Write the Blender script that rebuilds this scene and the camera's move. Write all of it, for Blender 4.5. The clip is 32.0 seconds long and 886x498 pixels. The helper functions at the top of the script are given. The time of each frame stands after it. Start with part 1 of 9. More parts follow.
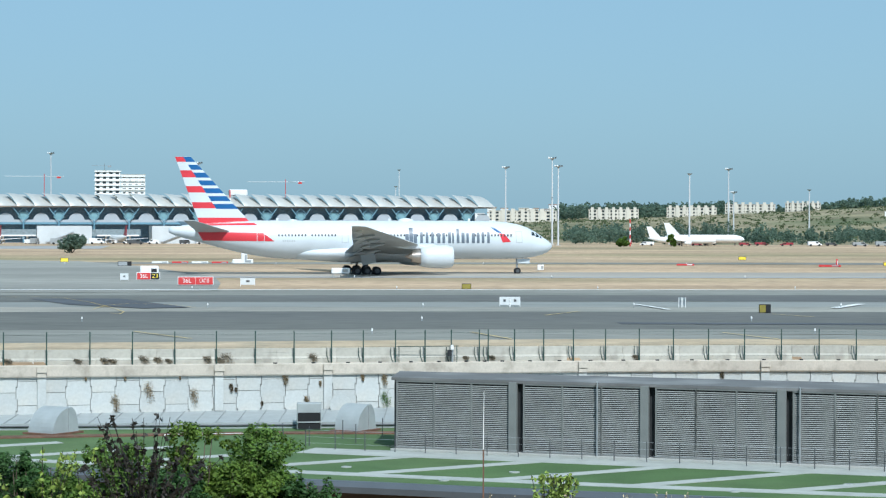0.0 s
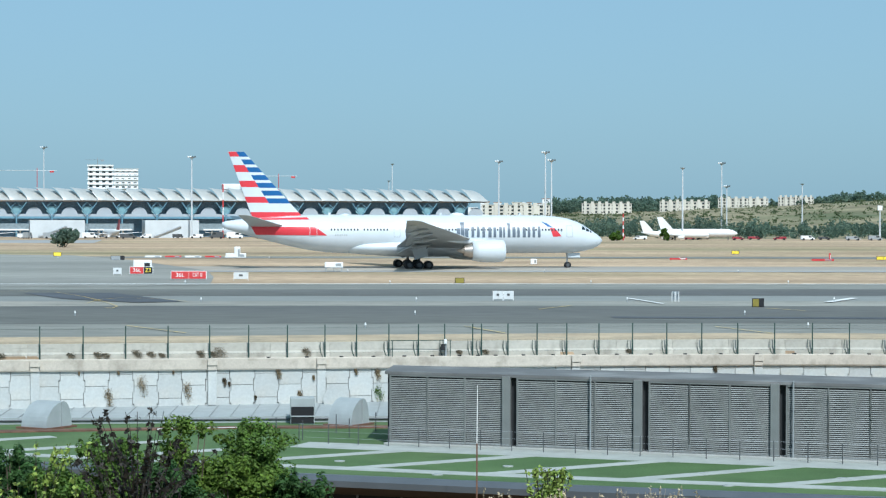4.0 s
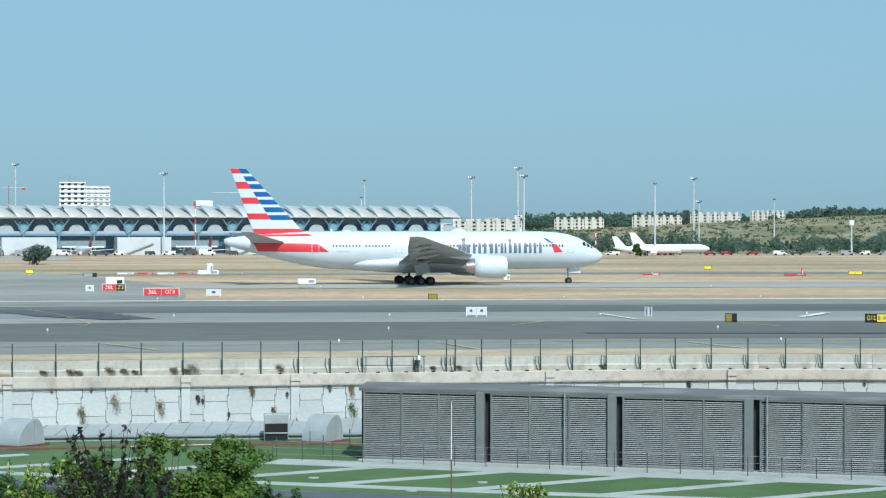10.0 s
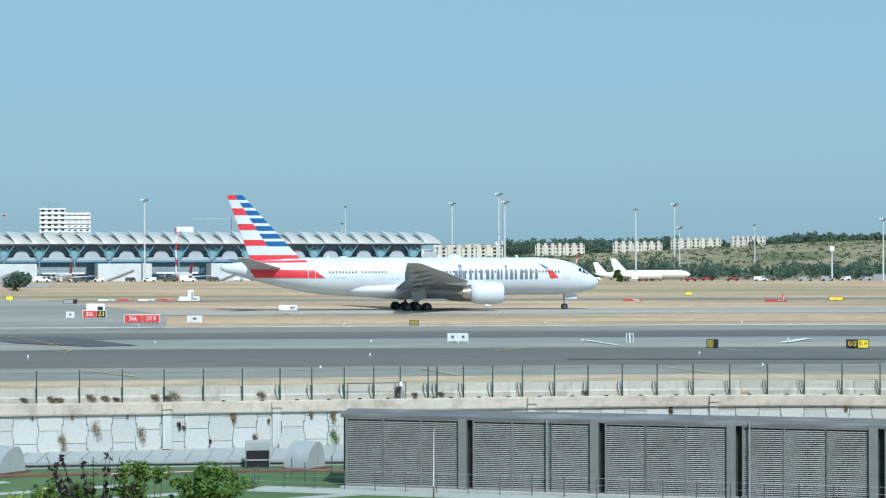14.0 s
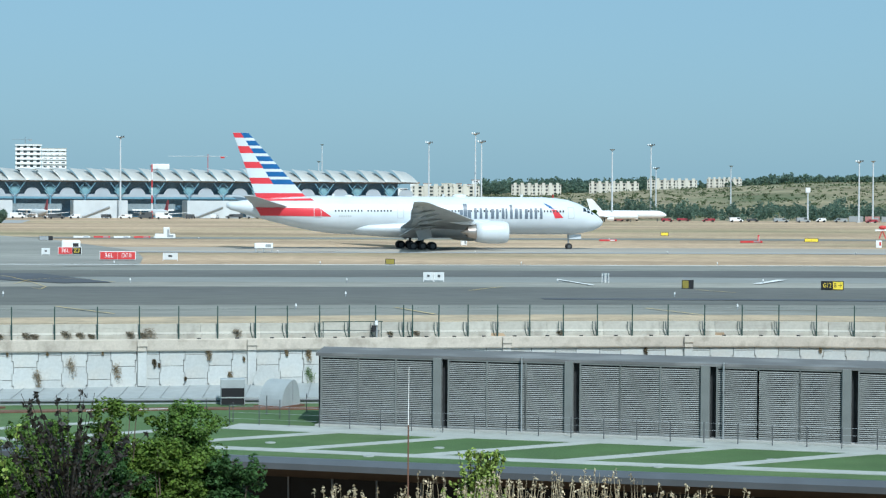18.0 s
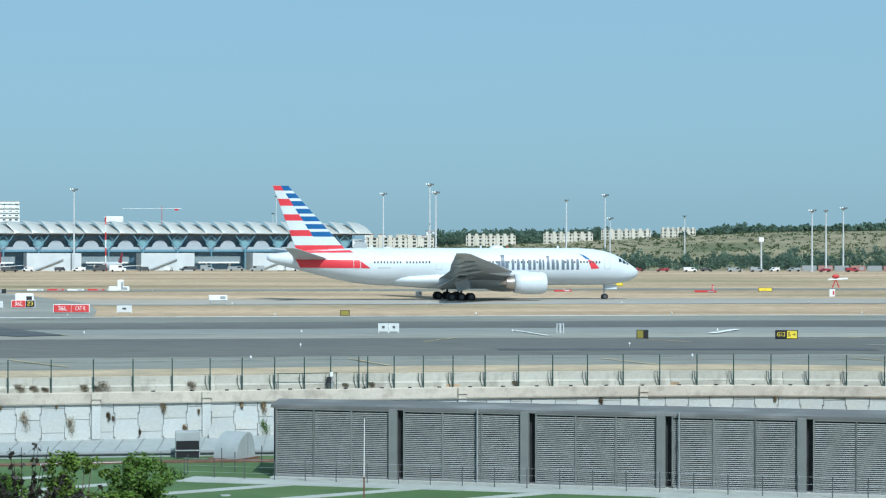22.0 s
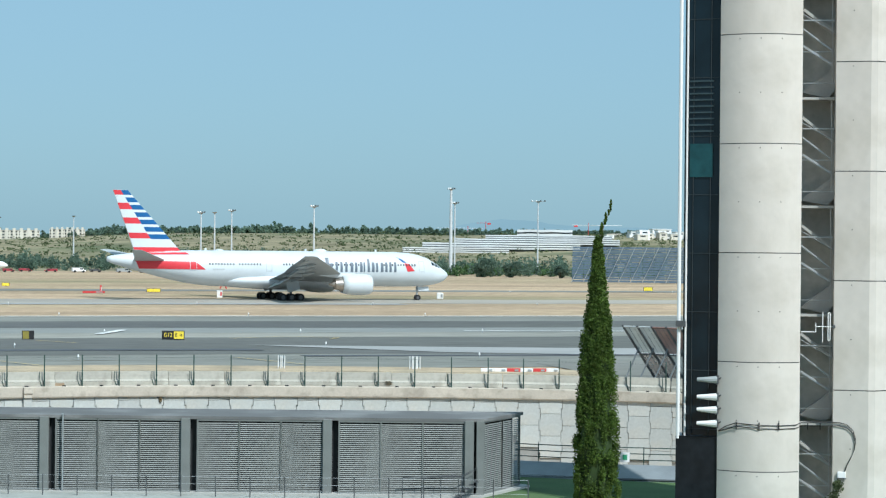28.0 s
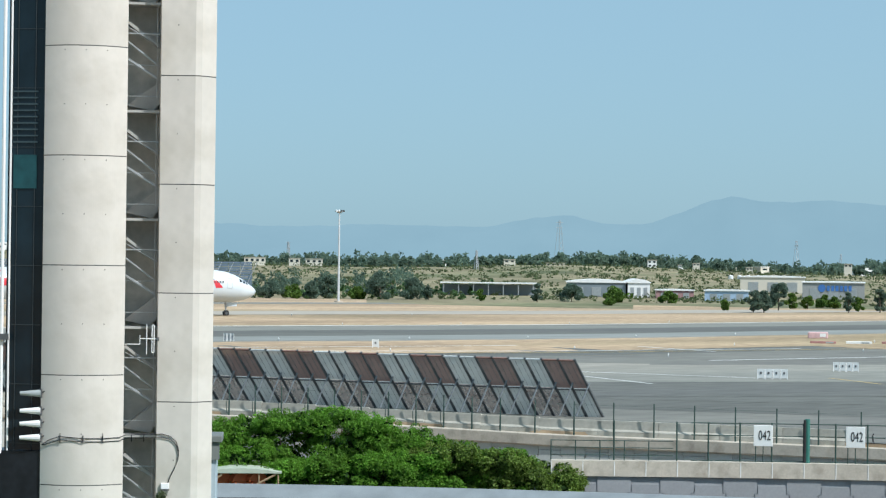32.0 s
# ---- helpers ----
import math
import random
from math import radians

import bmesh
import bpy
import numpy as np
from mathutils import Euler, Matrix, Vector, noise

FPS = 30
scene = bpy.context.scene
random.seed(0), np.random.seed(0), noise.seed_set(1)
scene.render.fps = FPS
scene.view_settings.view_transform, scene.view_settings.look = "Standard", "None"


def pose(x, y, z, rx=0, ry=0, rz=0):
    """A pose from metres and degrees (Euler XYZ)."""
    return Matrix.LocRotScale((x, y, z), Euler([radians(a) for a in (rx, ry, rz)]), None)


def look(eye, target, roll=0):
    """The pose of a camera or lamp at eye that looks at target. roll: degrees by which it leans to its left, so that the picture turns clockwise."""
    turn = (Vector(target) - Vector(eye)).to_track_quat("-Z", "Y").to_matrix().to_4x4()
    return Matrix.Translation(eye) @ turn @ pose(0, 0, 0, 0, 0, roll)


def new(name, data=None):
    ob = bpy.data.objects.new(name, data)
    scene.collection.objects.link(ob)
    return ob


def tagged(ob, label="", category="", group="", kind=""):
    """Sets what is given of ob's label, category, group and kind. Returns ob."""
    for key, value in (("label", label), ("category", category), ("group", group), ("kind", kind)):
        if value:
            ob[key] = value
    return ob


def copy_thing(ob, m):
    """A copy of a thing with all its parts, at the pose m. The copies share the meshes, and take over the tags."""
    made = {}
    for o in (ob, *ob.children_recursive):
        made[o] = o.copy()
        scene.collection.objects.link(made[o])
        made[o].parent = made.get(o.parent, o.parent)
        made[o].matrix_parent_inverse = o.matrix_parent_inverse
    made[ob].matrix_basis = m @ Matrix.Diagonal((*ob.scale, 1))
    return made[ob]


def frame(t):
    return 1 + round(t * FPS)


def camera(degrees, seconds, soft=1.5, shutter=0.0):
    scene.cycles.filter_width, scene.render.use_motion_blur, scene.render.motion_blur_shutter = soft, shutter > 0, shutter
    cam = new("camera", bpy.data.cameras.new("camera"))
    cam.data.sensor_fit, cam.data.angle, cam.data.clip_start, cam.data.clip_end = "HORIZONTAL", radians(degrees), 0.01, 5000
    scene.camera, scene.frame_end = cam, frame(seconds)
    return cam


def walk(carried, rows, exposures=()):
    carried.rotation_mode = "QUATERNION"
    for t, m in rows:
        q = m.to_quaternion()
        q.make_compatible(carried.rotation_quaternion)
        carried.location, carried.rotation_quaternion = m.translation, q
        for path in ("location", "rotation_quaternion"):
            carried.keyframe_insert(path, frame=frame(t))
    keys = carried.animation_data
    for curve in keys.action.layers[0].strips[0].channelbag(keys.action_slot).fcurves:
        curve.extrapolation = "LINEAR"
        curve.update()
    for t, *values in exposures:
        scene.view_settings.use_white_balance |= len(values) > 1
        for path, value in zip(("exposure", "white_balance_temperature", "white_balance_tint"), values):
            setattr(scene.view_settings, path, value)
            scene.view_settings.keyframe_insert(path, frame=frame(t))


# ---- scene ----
PATH = [
    (0.0, 0.035, -0.147, 9.420, -0.564, -0.832, 0.127),
    (0.5, 0.045, -0.150, 9.430, -0.762, -0.569, -0.017),
    (1.0, 0.028, -0.148, 9.434, -0.733, -0.267, 0.012),
    (1.5, 0.029, -0.144, 9.416, -0.474, -0.225, 0.048),
    (2.0, -0.018, -0.126, 9.427, -0.259, -0.398, -0.001),
    (2.5, 0.019, -0.129, 9.418, -0.191, -0.541, -0.141),
    (3.0, 0.011, -0.127, 9.432, -0.253, -0.737, -0.059),
    (3.5, 0.018, -0.130, 9.416, -0.410, -0.954, 0.104),
    (5.5, 0.003, -0.068, 9.411, -0.166, -0.996, 0.130),
    (6.0, -0.036, -0.065, 9.419, 0.031, -0.904, 0.043),
    (6.5, -0.034, -0.062, 9.416, 0.218, -0.760, 0.144),
    (7.0, -0.034, -0.069, 9.422, 0.349, -0.543, 0.171),
    (7.5, -0.003, -0.071, 9.422, 0.426, -0.288, 0.238),
    (8.0, 0.008, -0.074, 9.408, 0.495, -0.124, 0.294),
    (8.5, -0.006, -0.083, 9.410, 0.559, -0.091, 0.374),
    (9.0, -0.007, -0.091, 9.408, 0.574, -0.147, 0.246),
    (9.5, -0.010, -0.095, 9.409, 0.461, -0.295, 0.158),
    (10.0, -0.034, -0.086, 9.406, 0.306, -0.570, -0.053),
    (10.5, -0.029, -0.065, 9.426, 0.177, -0.872, -0.171),
    (11.0, -0.020, -0.062, 9.424, 0.055, -1.000, -0.162),
    (11.5, -0.016, -0.048, 9.399, -0.128, -0.927, 0.067),
    (12.0, -0.019, -0.035, 9.401, -0.208, -0.752, 0.231),
    (12.5, -0.045, -0.016, 9.412, -0.190, -0.552, 0.221),
    (13.0, -0.060, -0.002, 9.410, 0.001, -0.212, 0.137),
    (13.5, -0.062, 0.007, 9.437, 0.425, 0.114, -0.015),
    (14.0, -0.099, 0.024, 9.420, 0.796, 0.090, -0.112),
    (14.5, -0.121, 0.033, 9.416, 1.020, -0.348, -0.153),
    (16.5, -0.134, 0.067, 9.400, 1.434, -1.231, -0.062),
    (17.0, -0.103, 0.072, 9.406, 1.538, -1.248, 0.046),
    (17.5, -0.106, 0.082, 9.422, 1.517, -1.339, 0.243),
    (18.0, -0.087, 0.078, 9.429, 1.399, -1.455, 0.292),
    (18.5, -0.117, 0.081, 9.416, 1.370, -1.504, 0.195),
    (19.0, -0.124, 0.091, 9.426, 1.586, -1.541, -0.070),
    (19.5, -0.094, 0.101, 9.408, 1.953, -1.500, -0.203),
    (20.0, -0.063, 0.096, 9.404, 1.780, -1.319, -0.244),
    (20.5, -0.085, 0.082, 9.410, 1.329, -0.986, -0.267),
    (21.0, -0.084, 0.078, 9.419, 1.239, -0.633, -0.156),
    (21.5, -0.119, 0.082, 9.418, 1.718, -0.334, -0.014),
    (22.0, -0.093, 0.090, 9.415, 2.545, -0.156, 0.016),
    (22.5, -0.044, 0.095, 9.420, 3.240, -0.135, 0.093),
    (23.0, -0.027, 0.088, 9.421, 3.842, -0.266, 0.354),
    (23.5, -0.002, 0.087, 9.432, 4.702, -0.385, 0.564),
    (24.0, 0.029, 0.075, 9.397, 5.885, -0.414, 0.569),
    (24.5, 0.038, 0.061, 9.379, 7.019, -0.348, 0.680),
    (25.0, 0.057, 0.050, 9.348, 8.246, -0.350, 0.591),
    (25.5, 0.095, 0.038, 9.358, 9.895, -0.343, 0.518),
    (27.5, 0.116, -0.056, 9.445, 16.245, -0.130, 0.554),
    (28.0, 0.096, -0.067, 9.402, 17.919, -0.058, 0.543),
    (28.5, 0.100, -0.033, 9.403, 20.009, -0.187, 0.492),
    (29.0, 0.095, 0.016, 9.441, 22.986, -0.639, 0.721),
    (29.5, 0.051, 0.063, 9.440, 25.898, -0.718, 1.102),
    (30.0, 0.046, 0.065, 9.419, 28.797, -0.119, 0.910),
    (30.5, 0.116, 0.048, 9.460, 31.428, 0.281, 0.899),
    (31.0, 0.133, 0.063, 9.499, 33.066, 0.399, 0.826),
    (31.5, 0.159, 0.077, 9.481, 34.101, 0.448, 0.713),
    (32.0, 0.174, 0.082, 9.486, 34.913, 0.395, 0.683),
]


def aim(x, y, z, yaw, pitch, roll):
    """A camera pose from a place, a compass-like yaw to the right, a tilt up and a roll, in degrees."""
    a, b = radians(yaw), radians(pitch)
    way = Vector((math.sin(a) * math.cos(b), math.cos(a) * math.cos(b), math.sin(b)))
    eye = Vector((x, y, z))
    return look(eye, eye + way, roll)


cam = camera(22.18, 32.0, soft=1.25)
walk(cam, [(r[0], aim(*r[1:])) for r in PATH], exposures=[(0.0, 0.1, 5750, 6), (1.0, 0.08, 5650, 4), (3.0, 0.08, 5650, 4), (6.0, 0.08, 5880, 8), (8.0, 0.08, 5740, 3), (10.0, 0.08, 5720, 3), (12.0, 0.08, 5760, 5), (18.0, 0.05, 5680, 3), (22.0, 0.05, 5650, 2), (25.0, 0.05, 5600, 1), (28.0, 0.14, 5870, 4), (30.0, 0.18, 6000, 7), (32.0, 0.2, 6060, 8)])

# ---- light: a clear summer day, sun high behind the camera and to its right ----
SUN_FROM = Vector((0.27, -0.86, 0.95)).normalized()
world = bpy.data.worlds.new("sky")
scene.world = world
world.use_nodes = True
wn, wl = world.node_tree.nodes, world.node_tree.links
sky = wn.new("ShaderNodeTexSky")
sky.sky_type = "NISHITA"
sky.sun_disc = False
sky.sun_elevation = math.asin(SUN_FROM.z)
sky.sun_rotation = math.atan2(SUN_FROM.x, SUN_FROM.y)
sky.altitude = 600
sky.air_density, sky.dust_density, sky.ozone_density = 1.0, 2.2, 2.0
tint = wn.new("ShaderNodeMix")
tint.data_type, tint.blend_type = "RGBA", "MULTIPLY"
tint.inputs[0].default_value = 1.0
tint.inputs[7].default_value = (0.80, 0.99, 1.22, 1)
wl.new(sky.outputs[0], tint.inputs[6])
haze = wn.new("ShaderNodeMix")  # summer haze evens the sky out
haze.data_type = "RGBA"
haze.inputs[0].default_value = 0.74
haze.inputs[7].default_value = (3.32, 4.95, 5.58, 1)
wl.new(tint.outputs[2], haze.inputs[6])
wl.new(haze.outputs[2], wn["Background"].inputs[0])
wn["Background"].inputs[1].default_value = 0.10
sun_data = bpy.data.lights.new("sun", "SUN")
sun_data.energy, sun_data.angle, sun_data.color = 4.3, radians(0.53), (1.0, 0.955, 0.89)
sun = new("sun", sun_data)
sun.matrix_world = look(SUN_FROM * 50, (0, 0, 0))

# ---- materials ----
MATS = {}


def mat(name, colour, rough=0.7, metal=0.0, vary=0.12, scale=2.0, fine=0.06, fine_scale=30.0, bump=0.0, dirt=None, dirt_amount=0.35,
        dirt_scale=0.6, each=0.0, island=0.0, stretch=(1, 1, 1), spec=0.4, emit=0.0, thin=0.0):
    """A surface with variation at two scales, an optional stain colour and a fine relief."""
    if name in MATS:
        return MATS[name]
    m = bpy.data.materials.new(name)
    m.use_nodes = True
    n, l = m.node_tree.nodes, m.node_tree.links
    b = n["Principled BSDF"]
    b.inputs["Roughness"].default_value, b.inputs["Metallic"].default_value = rough, metal
    b.inputs["Specular IOR Level"].default_value = spec
    co = n.new("ShaderNodeTexCoord")
    mp = n.new("ShaderNodeMapping")
    mp.inputs["Scale"].default_value = stretch
    l.new(co.outputs["Object"], mp.inputs[0])

    def noisy(s, detail):
        t = n.new("ShaderNodeTexNoise")
        t.inputs["Scale"].default_value, t.inputs["Detail"].default_value = s, detail
        l.new(mp.outputs[0], t.inputs["Vector"])
        return t.outputs["Fac"]

    def times(sock, lo, hi):
        r = n.new("ShaderNodeMapRange")
        r.inputs["From Min"].default_value, r.inputs["From Max"].default_value = 0.3, 0.7
        r.inputs["To Min"].default_value, r.inputs["To Max"].default_value = lo, hi
        l.new(sock, r.inputs["Value"])
        return r.outputs[0]

    def mix(fac, a, c, kind="MIX"):
        x = n.new("ShaderNodeMix")
        x.data_type, x.blend_type = "RGBA", kind
        for sock, v in ((x.inputs[0], fac), (x.inputs[6], a), (x.inputs[7], c)):
            if isinstance(v, bpy.types.NodeSocket):
                l.new(v, sock)
            else:
                sock.default_value = v
        return x.outputs[2]

    def grey(sock):
        c = n.new("ShaderNodeCombineColor")
        for i in range(3):
            l.new(sock, c.inputs[i])
        return c.outputs[0]

    col = (*colour, 1.0)
    big, small = noisy(scale, 4.0), noisy(fine_scale, 3.0)
    if dirt:
        spots = noisy(dirt_scale, 6.0)
        r = n.new("ShaderNodeMapRange")
        r.inputs["From Min"].default_value, r.inputs["From Max"].default_value = 0.48, 0.68
        r.inputs["To Max"].default_value = dirt_amount
        l.new(spots, r.inputs["Value"])
        col = mix(r.outputs[0], col, (*dirt, 1.0))
    col = mix(1.0, col, grey(times(big, 1 - vary, 1 + vary)), "MULTIPLY")
    col = mix(1.0, col, grey(times(small, 1 - fine, 1 + fine)), "MULTIPLY")
    for amount, source, out in ((each, "ShaderNodeObjectInfo", "Random"), (island, "ShaderNodeNewGeometry", "Random Per Island")):
        if amount:
            g = n.new(source)
            r = n.new("ShaderNodeMapRange")
            r.inputs["To Min"].default_value, r.inputs["To Max"].default_value = 1 - amount, 1 + amount
            l.new(g.outputs[out], r.inputs["Value"])
            col = mix(1.0, col, grey(r.outputs[0]), "MULTIPLY")
    l.new(col, b.inputs["Base Color"])
    if bump:
        u = n.new("ShaderNodeBump")
        u.inputs["Strength"].default_value, u.inputs["Distance"].default_value = 0.6, bump
        l.new(small, u.inputs["Height"])
        l.new(u.outputs[0], b.inputs["Normal"])
    if emit:
        b.inputs["Emission Color"].default_value, b.inputs["Emission Strength"].default_value = col if isinstance(col, tuple) else (*colour, 1), emit
    if thin:
        # leaves let part of the light through
        tl, mx = n.new("ShaderNodeBsdfTranslucent"), n.new("ShaderNodeMixShader")
        mx.inputs[0].default_value = thin
        l.new(col, tl.inputs["Color"])
        l.new(b.outputs[0], mx.inputs[1])
        l.new(tl.outputs[0], mx.inputs[2])
        l.new(mx.outputs[0], n["Material Output"].inputs["Surface"])
    MATS[name] = m
    return m


def glass(name, tint=(0.02, 0.03, 0.035), rough=0.08):
    """Dark window glass that mirrors the sky."""
    return mat(name, tint, rough=rough, vary=0.3, fine=0.1, spec=0.8)


ASPHALT = mat("asphalt", (0.132, 0.133, 0.119), 0.9, vary=0.2, scale=0.06, fine=0.2, fine_scale=1.0, dirt=(0.08, 0.08, 0.08), dirt_amount=0.8, dirt_scale=0.03, stretch=(0.25, 1, 1))
CONCRETE_ROAD = mat("pale_pavement", (0.34, 0.34, 0.33), 0.85, vary=0.10, scale=0.05, fine=0.06, fine_scale=0.7, dirt=(0.2, 0.2, 0.2), dirt_amount=0.6, dirt_scale=0.02, stretch=(0.2, 1, 1))
SHOULDER = mat("worn_shoulder", (0.245, 0.242, 0.212), 0.85, vary=0.18, scale=0.06, fine=0.2, fine_scale=1.1, dirt=(0.34, 0.31, 0.26), dirt_amount=0.8, dirt_scale=0.03, stretch=(0.2, 1, 1))
DRY_GRASS = mat("dry_grass_soil", (0.43, 0.32, 0.215), 0.95, vary=0.26, scale=0.04, fine=0.28, fine_scale=1.1, dirt=(0.26, 0.23, 0.135), dirt_amount=0.9, dirt_scale=0.014, stretch=(0.35, 1, 1), spec=0.1)
SCRUB_SOIL = mat("scrub_hillside", (0.25, 0.22, 0.14), 0.95, vary=0.25, scale=0.02, fine=0.25, fine_scale=0.25, dirt=(0.12, 0.14, 0.075), dirt_amount=1.0, dirt_scale=0.012, spec=0.1)
ASPHALT_MID = mat("grey_asphalt", (0.22, 0.219, 0.192), 0.85, vary=0.18, scale=0.06, fine=0.2, fine_scale=1.0, dirt=(0.15, 0.148, 0.14), dirt_amount=0.6, dirt_scale=0.03, stretch=(0.2, 1, 1))
ASPHALT_BLUE = mat("bluish_asphalt", (0.25, 0.258, 0.24), 0.8, vary=0.14, scale=0.06, fine=0.1, fine_scale=0.6, dirt=(0.18, 0.18, 0.175), dirt_amount=0.6, dirt_scale=0.03, stretch=(0.2, 1, 1))
ASPHALT_DARK = mat("tar_dark", (0.08, 0.085, 0.095), 0.8, vary=0.2, scale=0.1, fine=0.1, fine_scale=0.6)
PAINT_WHITE = mat("white_road_paint", (0.7, 0.7, 0.68), 0.7, vary=0.2, scale=0.4)
PAINT_YELLOW = mat("yellow_road_paint", (0.5, 0.38, 0.16), 0.7, vary=0.2, scale=0.4)
CONCRETE = mat("concrete", (0.50, 0.45, 0.38), 0.85, vary=0.10, scale=0.35, fine=0.07, fine_scale=9, dirt=(0.25, 0.215, 0.17), dirt_amount=0.5, dirt_scale=1.3)
CONCRETE_LIGHT = mat("pale_precast_concrete", (0.59, 0.55, 0.50), 0.8, vary=0.07, scale=0.25, fine=0.025, fine_scale=2.5, dirt=(0.42, 0.385, 0.33), dirt_amount=0.65, dirt_scale=0.3, each=0.035)
CONCRETE_WALL = mat("white_wall_concrete", (0.47, 0.487, 0.472), 0.85, vary=0.08, scale=0.4, fine=0.06, fine_scale=7, dirt=(0.45, 0.42, 0.36), dirt_amount=0.5, dirt_scale=0.5, each=0.07, bump=0.006)
DARK_GREEN = mat("dark_green_paint", (0.035, 0.068, 0.058), 0.5, vary=0.15)
STEEL = mat("galvanised_steel", (0.42, 0.44, 0.45), 0.45, 0.6, vary=0.12, scale=3)
STEEL_DARK = mat("dark_steel", (0.1, 0.105, 0.11), 0.5, 0.4, vary=0.15, scale=3)
LOUVRE = mat("grey_louvre", (0.235, 0.248, 0.238), 0.6, 0.1, vary=0.16, scale=0.5, fine=0.12, fine_scale=3, each=0.06)
LOUVRE_FRAME = mat("grey_frame", (0.185, 0.196, 0.188), 0.6, 0.1, vary=0.10, scale=1)
BLACK = mat("black_void", (0.012, 0.013, 0.015), 0.8, vary=0.1)
TURF = mat("artificial_turf", (0.067, 0.122, 0.041), 0.95, vary=0.14, scale=0.35, fine=0.2, fine_scale=14, dirt=(0.12, 0.17, 0.07), dirt_amount=0.5, dirt_scale=0.15, bump=0.01)
PAVER = mat("roof_paver", (0.37, 0.39, 0.365), 0.85, vary=0.1, scale=1, dirt=(0.3, 0.32, 0.3), dirt_amount=0.4)
SHEET = mat("grey_sheet_metal", (0.38, 0.41, 0.412), 0.5, 0.2, vary=0.08, scale=1.2, fine=0.05, each=0.04)
RUST = mat("rust_brown_gravel", (0.14, 0.075, 0.05), 0.9, vary=0.3, scale=1.5, fine=0.2)
DARK_GLASS = glass("dark_glass")
WHITE = mat("white_paint", (0.78, 0.78, 0.77), 0.5, vary=0.04, scale=0.5)
RED = mat("red_paint", (0.55, 0.05, 0.05), 0.5, vary=0.08)
YELLOW = mat("yellow_paint", (0.85, 0.66, 0.06), 0.5, vary=0.06)
BLACKP = mat("black_paint", (0.02, 0.02, 0.022), 0.5, vary=0.1)
ORANGE = mat("orange_plastic", (0.6, 0.16, 0.05), 0.6, vary=0.1)


# ---- mesh helpers ----
def part(name, bm, material, parent=None, label="", smooth=False):
    """Links a bmesh as one mesh object, under a thing or a part if one is given."""
    me = bpy.data.meshes.new(name)
    bm.to_mesh(me)
    bm.free()
    for m in (material if isinstance(material, (list, tuple)) else [material]):
        me.materials.append(m)
    if smooth:
        me.shade_smooth()
    ob = new(name, me)
    if parent is not None:
        ob.parent = parent
    if label:
        ob["label"] = label
    return ob


def same_mesh(name, source, m, parent):
    """Another piece with the mesh of source, at the pose m in its parent's space."""
    ob = new(name, source.data)
    ob.parent = parent
    ob.matrix_basis = m
    return ob


def empty(name, m=None, **tags):
    ob = new(name)
    ob.empty_display_size = 0.2
    if m is not None:
        ob.matrix_world = m
    return tagged(ob, **tags)


def block(bm, c, s, m=None, mi=0, bevel=0.0):
    """A box with centre c and sizes s, its edges chamfered if asked, moved by m."""
    r = bmesh.ops.create_cube(bm, size=1.0)
    vs = r["verts"]
    bmesh.ops.scale(bm, vec=s, verts=vs)
    if bevel:
        es = list({e for v in vs for e in v.link_edges})
        r2 = bmesh.ops.bevel(bm, geom=es, offset=bevel, segments=1, affect="EDGES")
        vs = list({v for f in r2["faces"] for v in f.verts} | {v for v in vs if v.is_valid})
        todo, seen = list(vs), set(vs)
        while todo:
            v = todo.pop()
            for e in v.link_edges:
                o = e.other_vert(v)
                if o not in seen:
                    seen.add(o)
                    todo.append(o)
        vs = list(seen)
    bmesh.ops.translate(bm, vec=c, verts=vs)
    if m is not None:
        bmesh.ops.transform(bm, matrix=m, verts=vs)
    if mi:
        for f in {f for v in vs for f in v.link_faces}:
            f.material_index = mi
    return vs


def rod(bm, a, b, r0, r1=None, seg=8, mi=0):
    """A tapered rod from a to b."""
    a, b = Vector(a), Vector(b)
    d = b - a
    r1 = r0 if r1 is None else r1
    m = Matrix.Translation((a + b) / 2) @ d.to_track_quat("Z", "Y").to_matrix().to_4x4()
    r = bmesh.ops.create_cone(bm, cap_ends=True, segments=seg, radius1=r0, radius2=max(r1, 1e-4), depth=d.length, matrix=m)
    if mi:
        for f in {f for v in r["verts"] for f in v.link_faces}:
            f.material_index = mi
    return r["verts"]


def loft(bm, rings, closed=True, caps=True, mi=0):
    """Skins a list of rings of equally many points."""
    vs = [[bm.verts.new(p) for p in ring] for ring in rings]
    n = len(rings[0])
    out = []
    for a, b in zip(vs, vs[1:]):
        for i in range(n if closed else n - 1):
            j = (i + 1) % n
            f = bm.faces.new((a[i], a[j], b[j], b[i]))
            f.material_index = mi
            out.append(f)
    if caps and closed:
        for ring, flip in ((vs[0], True), (vs[-1], False)):
            f = bm.faces.new(ring[::-1] if flip else ring)
            f.material_index = mi
            out.append(f)
    return out


def tube(bm, pts, r, seg=5):
    """A bent tube along a line of points, in one piece."""
    pts = [Vector(p) for p in pts]
    rings = []
    for i, p in enumerate(pts):
        d = (pts[min(i + 1, len(pts) - 1)] - pts[max(i - 1, 0)]).normalized()
        u = d.cross(Vector((0, 0, 1)) if abs(d.z) < 0.95 else Vector((1, 0, 0))).normalized()
        v = d.cross(u)
        rings.append([p + (u * math.cos(2 * math.pi * k / seg) + v * math.sin(2 * math.pi * k / seg)) * r for k in range(seg)])
    loft(bm, rings)
    bmesh.ops.recalc_face_normals(bm, faces=bm.faces)


